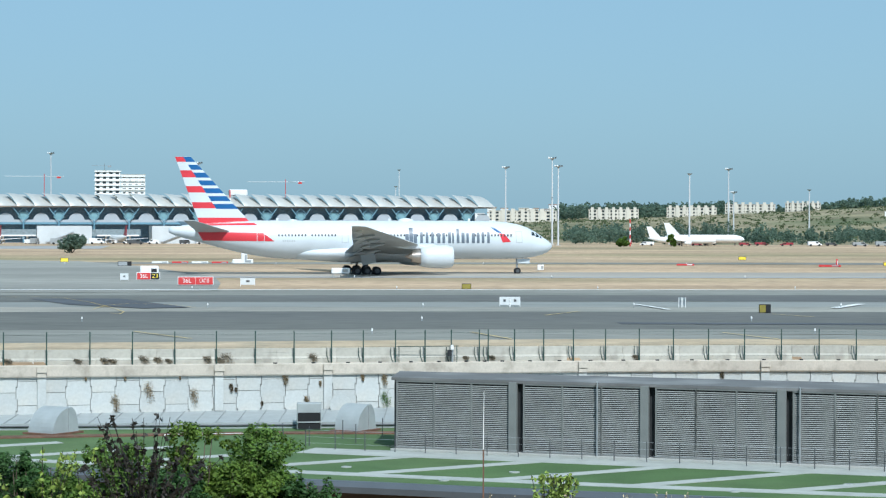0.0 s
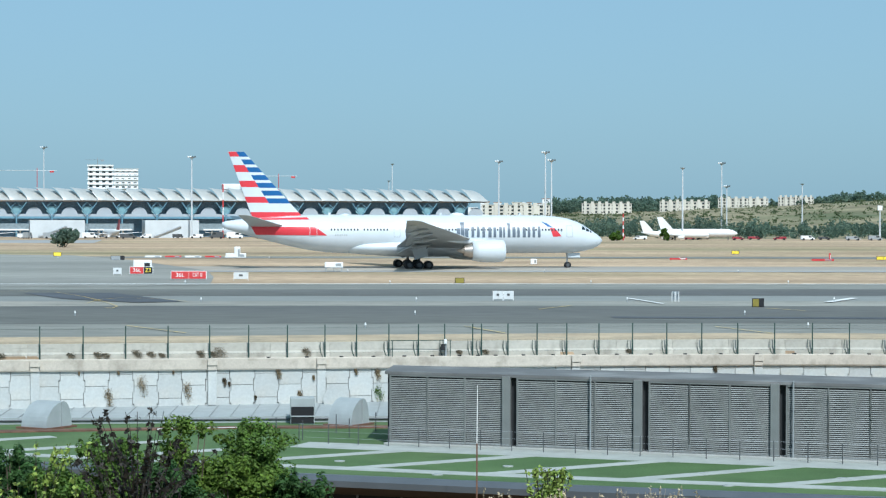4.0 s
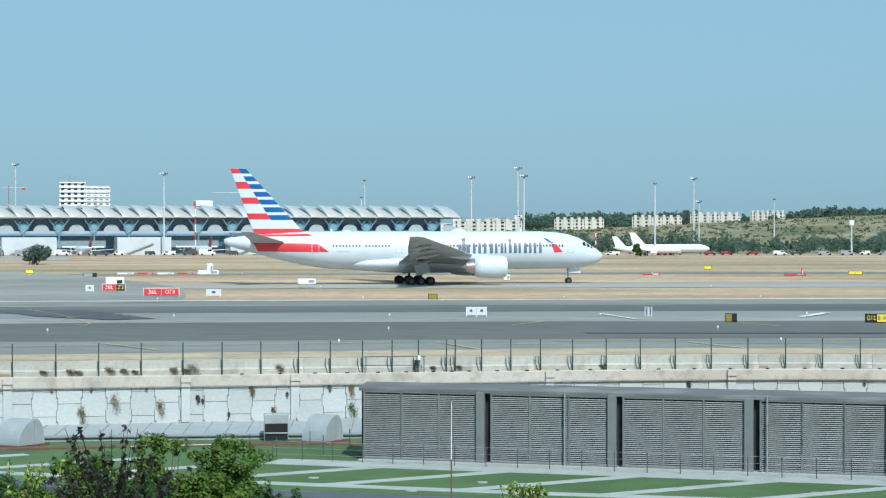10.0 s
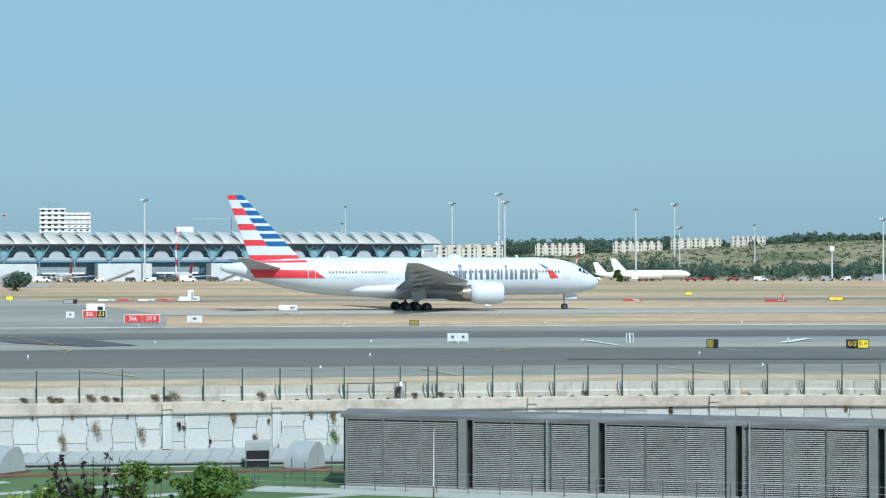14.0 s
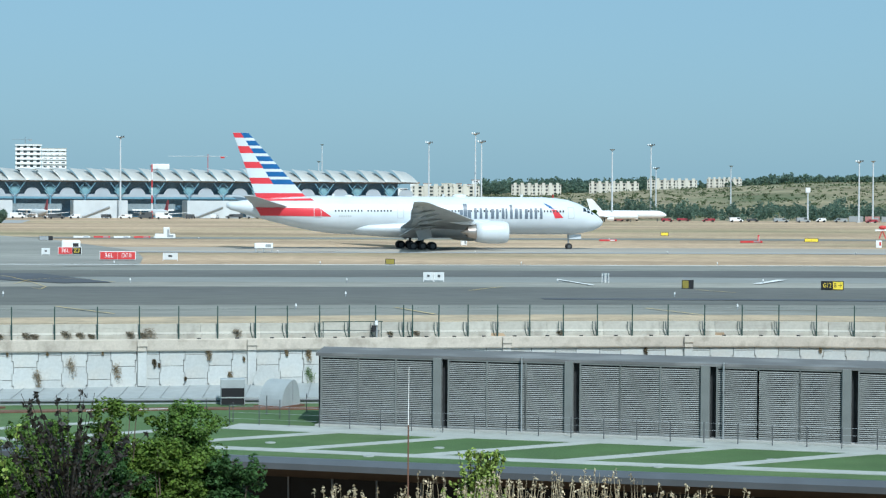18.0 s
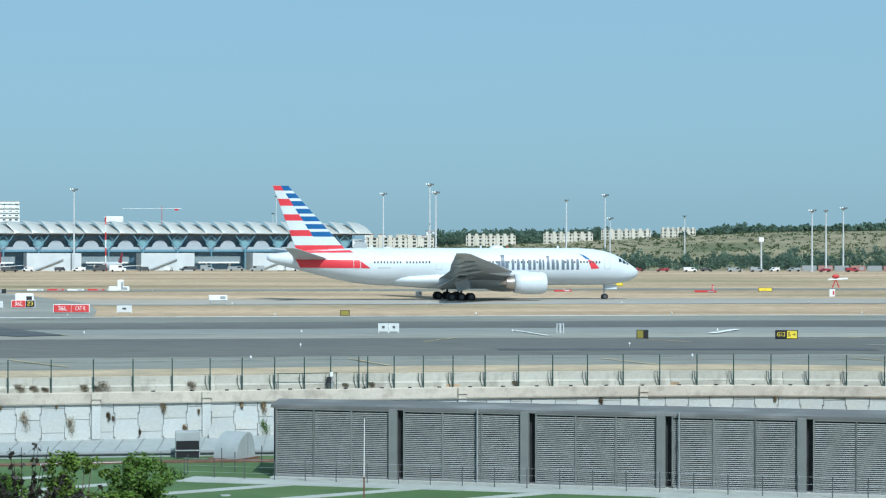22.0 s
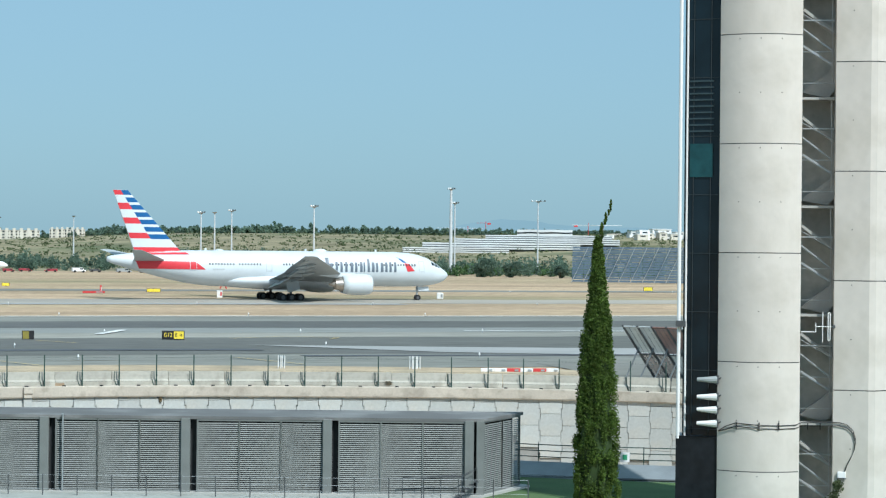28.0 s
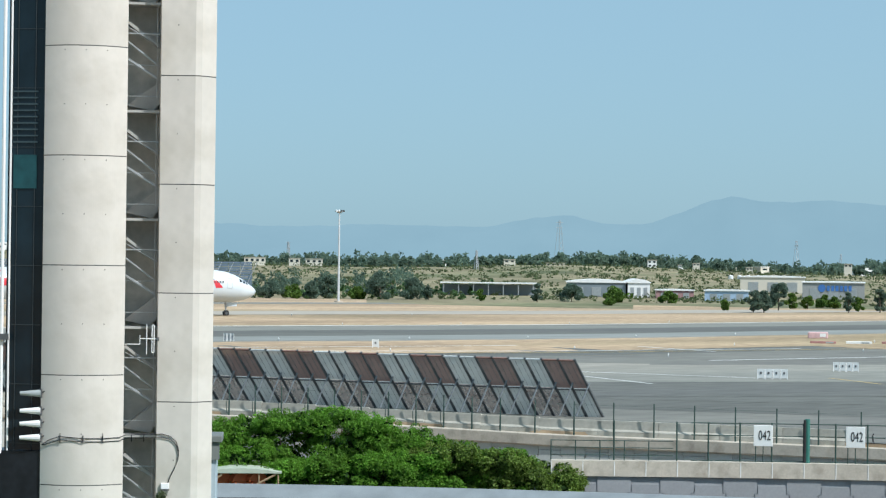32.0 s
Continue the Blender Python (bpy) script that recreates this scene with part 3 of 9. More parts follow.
    repeat("stub_post", bm, DARK_GREEN, fence, [stand(s - 0.12, 0.3, -0.2) for s in at if 50 < s < 160])
    # black and thick: bent stub and the post's shadow on the barrier in one shape
    bm = bmesh.new()
    tube(bm, [(0, 0, 0), (-0.12, 0, 0.1), (-0.26, 0, 0.32), (-0.3, 0, 0.62), (-0.24, 0, 0.8)], 0.05, 6)
    repeat("stub_post", bm, BLACKP, fence, [stand(s + 0.9, 0.7, -0.2) for s in at if s >= 160])
    bm = bmesh.new()
    block(bm, (0, -0.1, 0.03), (0.24, 0.16, 0.08), bevel=0.01)
    repeat("foot", bm, BLACKP, fence, [stand(0.5 * (a + b), 0.0, -0.19) for a, b in zip(at, at[1:]) if 46 < a < 140])
    for h in (1.93, 1.05, 0.3):
        bm = bmesh.new()
        line = [(x, y, -0.2 + h + field_z(x, y)) for x, y, a in along(WALL, 2.0, 0.15) if -44 < x < 99]
        tube(bm, line, 0.006, 3)
        part("wire", bm, DARK_GREEN, fence)


build_wall()

# ---- the low building with a turf roof ----
ROOF_Z = -3.8
ROOF_FRONT = smooth_line([(-75, 134), (-45, 124.5), (-25, 118), (-7.8, 112.2), (6, 107.4), (21.3, 103.0), (36, 98.4), (47, 92.0), (58, 83.0), (72, 68.0), (84, 52.0)], 2)
ROOF_BACK = [(100, 74), (84, 91), (74.6, 101.5), (63.6, 111), (52.7, 117.8), (46.5, 121.5), (38, 129), (25, 137), (8, 140.8), (-6, 140.9), (-29, 138.2), (-75, 134.8)]


def build_roof_building():
    bm = bmesh.new()
    prism(bm, ROOF_FRONT + ROOF_BACK, ROOF_Z - 0.5, ROOF_Z)
    roof = part("roof", bm, TURF)
    tagged(roof, "green artificial turf roof of a low curved building", "roof", kind="structure")
    edge = swept("roof_edge", ROOF_FRONT, [(-0.35, ROOF_Z - 0.45), (-0.4, ROOF_Z - 0.14), (-0.1, ROOF_Z + 0.1), (0.25, ROOF_Z + 0.1), (0.25, ROOF_Z - 0.45)], mat("blue_grey_fascia", (0.085, 0.098, 0.112), 0.5, 0.1, vary=0.1, scale=0.5), follow=False)
    tagged(edge, "grey metal fascia along the curved roof edge", "roof edge", kind="structure")
    soffit = swept("soffit", ROOF_FRONT, [(0.0, ROOF_Z - 0.44), (0.0, ROOF_Z - 0.5), (2.2, ROOF_Z - 1.15), (2.6, ROOF_Z - 0.5)], mat("brown_soffit", (0.035, 0.023, 0.015), 0.7, vary=0.2), follow=False)
    tagged(soffit, "brown timber soffit under the roof edge", "soffit", kind="structure")
    front = swept("wall_south", ROOF_FRONT, [(2.2, LOW), (2.2, ROOF_Z - 0.7), (2.5, ROOF_Z - 0.7), (2.5, LOW)], mat("deep_shopfront_glass", (0.006, 0.007, 0.008), 0.1, vary=0.2, spec=0.1), follow=False)
    tagged(front, "dark glazed front wall with slim mullions", "wall", kind="structure")
    bm = bmesh.new()
    block(bm, (0, 0, 0), (0.08, 0.12, 4.6))
    first = None
    for x, y, a in along(ROOF_FRONT, 2.35, 2.15):
        m = Matrix.Translation((x, y, -6.85)) @ Matrix.Rotation(a, 4, "Z")
        if first is None:
            first = part("mullion", bm, STEEL_DARK, front)
            first.matrix_basis = m
        elif -30 < x < 60:
            same_mesh("mullion", first, m, front)


build_roof_building()

# ---- louvred plant enclosure on the roof ----
BOX_A, BOX_B = Vector((-3.97, 127.3, 0)), Vector((38.66, 112.88, 0))
BOX_DIR = (BOX_B - BOX_A).normalized()
BOX_LEN = (BOX_B - BOX_A).length
BOX_M = Matrix.Translation((BOX_A.x, BOX_A.y, ROOF_Z)) @ Matrix.Rotation(math.atan2(BOX_DIR.y, BOX_DIR.x), 4, "Z")
BOX_H = 4.02


def build_plant_enclosure():
    box = empty("plant_enclosure", BOX_M, label="grey metal louvred plant enclosure on the turf roof", category="enclosure")
    n, L = 6, BOX_LEN
    mod = L / n
    # The near-black core paints the shade seen between the slats.
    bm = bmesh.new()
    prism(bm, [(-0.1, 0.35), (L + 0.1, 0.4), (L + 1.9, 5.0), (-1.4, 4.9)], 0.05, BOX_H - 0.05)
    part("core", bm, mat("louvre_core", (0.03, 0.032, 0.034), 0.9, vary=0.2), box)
    bm = bmesh.new()
    prism(bm, [(-0.15, -0.02), (L + 0.3, -0.02), (L + 2.5, 5.5), (-1.5, 5.0)], BOX_H - 0.06, BOX_H + 0.1)
    part("top", bm, mat("grey_roof_membrane", (0.14, 0.14, 0.138), 0.8, vary=0.12, scale=0.4, dirt=(0.33, 0.33, 0.32), dirt_amount=0.4, dirt_scale=0.3), box)
    bm = bmesh.new()
    prism(bm, [(-0.1, -0.3), (L + 0.2, -0.6), (L + 2.9, 5.2), (L + 2.4, 5.8), (0, 0.3)], -0.02, 0.12)
    part("plinth", bm, mat("pale_plinth", (0.42, 0.42, 0.40), 0.85, vary=0.08, scale=0.6, dirt=(0.42, 0.42, 0.4), dirt_amount=0.4), box)
    # one bay of slats, shared by all
    bay = (mod - 0.86) / 3
    sl = bmesh.new()
    count = 34
    for k in range(count):
        z = 0.20 + (BOX_H - 0.42) * (k + 0.5) / count
        m = Matrix.Translation((0, 0, z)) @ Matrix.Rotation(radians(-38), 4, "X")
        block(sl, (0, 0, 0), (bay - 0.07, 0.016, 0.064), m)
    first = None
    frame_bm = bmesh.new()
    for x in (-bay / 2, bay / 2):
        block(frame_bm, (x, 0, (BOX_H + 0.12) / 2), (0.075, 0.12, BOX_H - 0.12))
    block(frame_bm, (0, 0, BOX_H - 0.08), (bay, 0.12, 0.14))
    block(frame_bm, (0, 0, 0.16), (bay, 0.12, 0.1))
    ff = None
    post_bm = bmesh.new()
    block(post_bm, (0, 0, (BOX_H + 0.1) / 2), (0.47, 0.3, BOX_H - 0.1), bevel=0.015)
    pp = None
    for i in range(n):
        for j in range(3):
            x = i * mod + 0.16 + bay * (j + 0.5)
            m = Matrix.Translation((x, 0.06, 0))
            if first is None:
                first, ff = part("louvre_slats", sl, LOUVRE, box), part("louvre_frame", frame_bm, LOUVRE_FRAME, box)
                first.matrix_basis = ff.matrix_basis = m
            else:
                same_mesh("louvre_slats", first, m, box)
                same_mesh("louvre_frame", ff, m, box)
        m = Matrix.Translation((i * mod + mod - 0.45, 0.0, 0))
        if pp is None:
            pp = part("post", post_bm, LOUVRE_FRAME, box)
            pp.matrix_basis = m
        else:
            same_mesh("post", pp, m, box)
    # the end face, turned away
    turn = math.atan2(5.3, 2.15)
    wide = 2.62
    sl, fr = bmesh.new(), bmesh.new()
    for k in range(count):
        block(sl, (0, 0, 0), (wide - 0.07, 0.016, 0.064), Matrix.Translation((0, 0, 0.20 + (BOX_H - 0.42) * (k + 0.5) / count)) @ Matrix.Rotation(radians(-38), 4, "X"))
    for x in (-wide / 2, wide / 2):
        block(fr, (x, 0, (BOX_H + 0.12) / 2), (0.075, 0.12, BOX_H - 0.12))
    for z in (0.16, BOX_H - 0.08):
        block(fr, (0, 0, z), (wide, 0.12, 0.1))
    ends = [Matrix.Translation((L + 0.28 + f * math.cos(turn), 0.22 + f * math.sin(turn), 0)) @ Matrix.Rotation(turn, 4, "Z") for f in (1.38, 1.38 + wide)]
    repeat("louvre_slats", sl, LOUVRE, box, ends)
    repeat("louvre_frame", fr, LOUVRE_FRAME, box, ends)
    bm = bmesh.new()
    block(bm, (L + 0.12, 0.12, (BOX_H + 0.1) / 2), (0.4, 0.4, BOX_H - 0.1), bevel=0.015)
    part("corner_post", bm, LOUVRE_FRAME, box)


build_plant_enclosure()

# ---- tower with two concrete piers, glazing and a stair ----
TOWER_M = Matrix.Translation((47.25, 101.63, ROOF_Z)) @ Matrix.Rotation(math.atan2(99.88 - 101.63, 50.85 - 47.25), 4, "Z")
TOWER_TOP = 38.0


def build_tower():
    t = empty("control_tower", TOWER_M, label="concrete tower with two pale piers, dark glazing and an open stair", category="tower")
    wide = 4.0
    front = [(wide * k / 36, -0.75 * (1 - (2 * k / 36 - 1) ** 2)) for k in range(37)]
    pier_a = front + [(wide, 2.2), (0, 2.2)]
    pier_b = [(5.62, 0.0), (7.3, -0.28), (7.62, -0.2), (8.35, 0.42), (8.35, 3.0), (5.62, 3.0)]
    tall, joint = 5.35, 0.05

    def pier(outline, z_joint):
        bm = bmesh.new()
        prism(bm, outline, 0.0, tall - joint)
        bmesh.ops.recalc_face_normals(bm, faces=bm.faces)
        first = part("panel", bm, CONCRETE_LIGHT, t)
        first.matrix_basis = Matrix.Translation((0, 0, z_joint - tall))
        for k in range(8):
            same_mesh("panel", first, Matrix.Translation((0, 0, z_joint + k * tall)), t)
        bm = bmesh.new()
        cx, cy = sum(p[0] for p in outline) / len(outline), sum(p[1] for p in outline) / len(outline)
        prism(bm, [(cx + (x - cx) * 0.985, cy + (y - cy) * 0.985) for x, y in outline], -1.0, TOWER_TOP)
        part("joint_filler", bm, mat("joint_grey", (0.09, 0.09, 0.085), 0.9), t)

    pier(pier_a, 2.37)
    pier(pier_b, 1.05)
    # plugged tie holes, two rows on each panel
    bm = bmesh.new()
    rod(bm, (0, 0.02, 0), (0, -0.012, 0), 0.032, seg=8)
    first = None
    for z_joint, spots in ((2.37, [(x, -0.75 * (1 - (x / 2 - 1) ** 2)) for x in (0.95, 1.97, 3.0)]), (1.05, [(6.45, -0.139)])):
        for k in range(-1, 7):
            for drop in (0.24, 2.88):
                for x, y in spots:
                    m = Matrix.Translation((x, y, z_joint + tall * (k + 1) - drop))
                    if first is None:
                        first = part("tie_hole", bm, mat("tie_plug_grey", (0.17, 0.165, 0.15), 0.9), t)
                        first.matrix_basis = m
                    else:
                        same_mesh("tie_hole", first, m, t)
    # dark glazing and its frame
    bm = bmesh.new()
    prism(bm, [(-1.75, 0.9), (0.02, 0.35), (0.02, 2.4), (-1.75, 2.4)], 3.9, TOWER_TOP)
    part("glazing", bm, mat("tower_glass", (0.008, 0.017, 0.024), 0.12, vary=0.4, scale=0.4, spec=0.3), t, "dark glass with faint blinds")
    bm = bmesh.new()
    prism(bm, [(-2.05, 0.7), (0.0, 0.1), (0.0, 2.5), (-2.05, 2.5)], 0.0, 3.95)
    part("dark_annex", bm, mat("smoked_panel", (0.014, 0.017, 0.021), 0.3, vary=0.3, spec=0.25), t)
    for x, y, r in ((-1.95, 0.72, 0.09), (-1.62, 0.8, 0.05)):
        bm = bmesh.new()
        rod(bm, (x, y, 3.8), (x, y, TOWER_TOP), r, seg=8)
        part("downpipe", bm, WHITE, t, "white vertical pipe")
    bm = bmesh.new()
    block(bm, (0, 0, 0), (1.8, 0.05, 0.035), Matrix.Rotation(radians(-17.3), 4, "Z"))
    first = part("transom", bm, mat("bronze_frame", (0.03, 0.04, 0.045), 0.6, vary=0.1, spec=0.2), t)
    for k in range(12):
        m = Matrix.Translation((-0.865, 0.625, 4.3 + 2.9 * k))
        if k == 0:
            first.matrix_basis = m
        else:
            same_mesh("transom", first, m, t)
    for x, y in ((-1.3, 0.76), (-0.45, 0.496)):
        bm = bmesh.new()
        block(bm, (x, y - 0.02, (3.95 + TOWER_TOP) / 2), (0.035, 0.05, TOWER_TOP - 3.95))
        part("mullion", bm, mat("bronze_frame", (0.03, 0.04, 0.045), 0.6), t)
    # stair core
    bm = bmesh.new()
    block(bm, (4.8, 2.6, TOWER_TOP / 2), (1.8, 0.2, TOWER_TOP))
    part("core_wall", bm, mat("stair_core_grey", (0.42, 0.42, 0.39), 0.9, vary=0.15), t)
    # one storey of the stair: landing, flight, and its rails, then repeated upwards
    x0, x1 = 4.02, 5.6
    stair_grey = mat("stair_grey", (0.36, 0.36, 0.345), 0.85, vary=0.12, scale=0.8)
    pieces = []
    bm = bmesh.new()
    block(bm, (4.8, 1.5, 0.0), (1.6, 1.3, 0.12))
    pieces.append(("landing", bm, stair_grey))
    bm = bmesh.new()
    block(bm, (4.8, 1.6, -1.5), (1.9, 0.9, 0.14), Matrix.Identity(4))
    bmesh.ops.rotate(bm, cent=(4.8, 1.6, -1.5), matrix=Matrix.Rotation(radians(37), 3, "Y"), verts=bm.verts)
    pieces.append(("stair_flight", bm, stair_grey))
    bm = bmesh.new()
    loft(bm, [[(4.0, y, -5.0), (5.62, y, -3.75), (5.62, y, -4.9), (5.3, y, -5.28)] for y in (1.75, 2.45)])
    bmesh.ops.recalc_face_normals(bm, faces=bm.faces)
    pieces.append(("stair_flight", bm, stair_grey))
    for za, zb, r in ((0.02, 0.02, 0.045), (-1.5, -1.5, 0.04), (-3.05, -3.05, 0.022), (-4.6, -4.6, 0.022), (-1.2, -2.1, 0.022), (-1.92, -2.98, 0.05), (-2.78, -3.66, 0.07)):
        bm = bmesh.new()
        rod(bm, (x0, 0.9, za), (x1 if za == zb or r < 0.03 else 5.42, 0.9, zb), r, seg=6)
        pieces.append(("handrail", bm, STEEL))
    bm = bmesh.new()
    rod(bm, (5.45, 0.9, -4.7), (5.45, 0.9, 0.05), 0.022, seg=5)
    pieces.append(("stair_post", bm, STEEL))
    z_top = 20.69 + 3 * 5.35
    for name, bm, m in pieces:
        first = part(name, bm, m, t)
        first.matrix_basis = Matrix.Translation((0, 0, z_top))
        for k in range(1, 8):
            same_mesh(name, first, Matrix.Translation((0, 0, z_top - 5.35 * k)), t)
    # blinds and one teal pane behind the glass front
    blind = mat("blind_grey", (0.035, 0.06, 0.07), 0.5, vary=0.1)
    bm = bmesh.new()
    block(bm, (0, 0, 0), (1.35, 0.05, 0.07), Matrix.Rotation(radians(-17.5), 4, "Z"))
    first = None
    for k in range(9):
        m = Matrix.Translation((-0.95, 0.6, 19.05 + k * 0.31))
        if first is None:
            first = part("blind_slat", bm, blind, t)
            first.matrix_basis = m
        else:
            same_mesh("blind_slat", first, m, t)
    bm = bmesh.new()
    block(bm, (0, 0, 0), (1.2, 0.05, 1.65), Matrix.Rotation(radians(-17.5), 4, "Z"))
    pane = part("teal_pane", bm, mat("teal_pane_glass", (0.012, 0.06, 0.068), 0.15, vary=0.2), t, "teal tinted glass pane")
    pane.matrix_basis = Matrix.Translation((-0.9, 0.6, 17.6))
    bm = bmesh.new()
    block(bm, (-1.85, 0.6, 9.5), (0.5, 0.3, 0.3))
    part("pipe_bracket", bm, STEEL_DARK, t)


build_tower()
# ---- foliage helpers ----
LEAF = mat("leaf_green", (0.10, 0.175, 0.03), 0.6, vary=0.25, scale=0.8, fine=0.2, fine_scale=6, island=0.45, spec=0.3, thin=0.35)
LEAF_DARK = mat("leaf_dark", (0.05, 0.11, 0.03), 0.65, vary=0.25, scale=0.8, island=0.45, spec=0.3, thin=0.35)
LEAF_CYPRESS = mat("cypress_green", (0.075, 0.125, 0.024), 0.7, vary=0.35, scale=1.5, island=0.45, spec=0.2, thin=0.3)
LEAF_PURPLE = mat("leaf_purple", (0.02, 0.017, 0.011), 0.6, vary=0.25, island=0.4)
LEAF_BELT = mat("belt_green", (0.13, 0.215, 0.095), 0.9, vary=0.3, scale=0.03, fine=0.1, fine_scale=0.2, island=0.35, spec=0.1, thin=0.6)
# Far foliage is paler and bluer: distance haze is mixed into its base colour.
LEAF_FAR = mat("far_wood_haze_green", (0.155, 0.22, 0.165), 0.9, vary=0.25, scale=0.02, fine=0.1, fine_scale=0.2, island=0.2, spec=0.1, thin=0.6)
SCRUB = mat("dry_scrub", (0.12, 0.15, 0.075), 0.9, vary=0.25, scale=0.1, island=0.25, spec=0.1, thin=0.5)
STRAW = mat("dry_straw", (0.42, 0.36, 0.24), 0.8, vary=0.2, island=0.35)
BARK_DARK = mat("dark_twigs", (0.035, 0.03, 0.024), 0.9, vary=0.2, scale=3)
BARK = mat("bark", (0.13, 0.1, 0.075), 0.9, vary=0.25, scale=3, bump=0.02)


def leaves(name, centres, per, size, material, parent=None, seed=0, flat=0.0, shell=0.55, label=""):
    """Many small bent leaf cards in clumps. centres: (x, y, z, rx, ry, rz) ellipsoids."""
    rng = np.random.default_rng(seed)
    pts = []
    for x, y, z, rx, ry, rz in centres:
        d = rng.normal(size=(per, 3))
        d /= np.linalg.norm(d, axis=1, keepdims=True)
        r = shell + (1 - shell) * rng.random((per, 1)) ** 0.6
        pts.append(np.array((x, y, z)) + d * r * np.array((rx, ry, rz)))
    p = np.concatenate(pts)
    n = len(p)
    a = rng.normal(size=(n, 3))
    a[:, 2] *= 1 - flat
    a /= np.linalg.norm(a, axis=1, keepdims=True)
    b = np.cross(a, rng.normal(size=(n, 3)))
    b /= np.linalg.norm(b, axis=1, keepdims=True)
    s = size * (0.6 + 0.8 * rng.random((n, 1)))
    v = np.stack((p - a * s, p - b * s * 0.6, p + a * s, p + b * s * 0.6), 1).reshape(-1, 3)
    f = np.arange(4 * n).reshape(-1, 4)
    return mesh_part(name, v.tolist(), f.tolist(), material, parent, label)


def tufts(name, centres, per, size, material, parent=None, seed=0, label="", loose=0.33):
    """Leaves on the outside of many small clumps, each turned outwards and up as a twig holds it."""
    rng = np.random.default_rng(seed)
    c = np.array(centres)
    n = len(c) * per
    d = rng.normal(size=(n, 3))
    d /= np.linalg.norm(d, axis=1, keepdims=True)
    p = np.repeat(c[:, :3], per, 0) + d * (0.35 + 0.65 * rng.random((n, 1)) ** 0.5) * np.repeat(c[:, 3:], per, 0)
    face = d * 0.6 + np.array((0, 0, 0.5)) + rng.normal(size=(n, 3)) * loose
    face /= np.linalg.norm(face, axis=1, keepdims=True)
    a = np.cross(face, rng.normal(size=(n, 3)))
    a /= np.linalg.norm(a, axis=1, keepdims=True)
    b = np.cross(face, a)
    k = size * (0.6 + 0.8 * rng.random((n, 1)))
    v = np.stack((p - a * k, p - b * k * 0.55, p + a * k, p + b * k * 0.55), 1).reshape(-1, 3)
    return mesh_part(name, v.tolist(), np.arange(4 * n).reshape(-1, 4).tolist(), material, parent, label)


def tree(name, x, y, z, high, wide, material, seed, per=60, clumps=22, size=0.35, label="", category="tree", group=""):
    """A tree: a tapered trunk with limbs, and a crown of leaf clumps with gaps."""
    rng = random.Random(seed)
    t = empty(name, Matrix.Translation((x, y, z)), label=label, category=category, group=group)
    bm = bmesh.new()
    rod(bm, (0, 0, -0.3), (0.05 * high * 0.2, 0, high * 0.55), 0.03 * high, 0.014 * high, 7)
    centres = []
    for k in range(clumps):
        a, h = rng.uniform(0, 2 * math.pi), rng.uniform(0.0, 1.0)
        r = wide / 2 * (1 - abs(h - 0.4) * 1.2) * rng.uniform(0.35, 1.0)
        c = (r * math.cos(a), r * math.sin(a), high * (0.12 + 0.84 * h))
        w = wide * rng.uniform(0.13, 0.2)
        centres.append((*c, w, w, w * 0.75))
        if k % 3 == 0:
            rod(bm, (0, 0, high * rng.uniform(0.2, 0.5)), c, 0.01 * high, 0.003 * high, 5)
    part("trunk", bm, BARK, t)
    leaves("crown", centres, per, size, material, t, seed)
    return t


def polar(az, d):
    return d * math.sin(radians(az)), d * math.cos(radians(az))


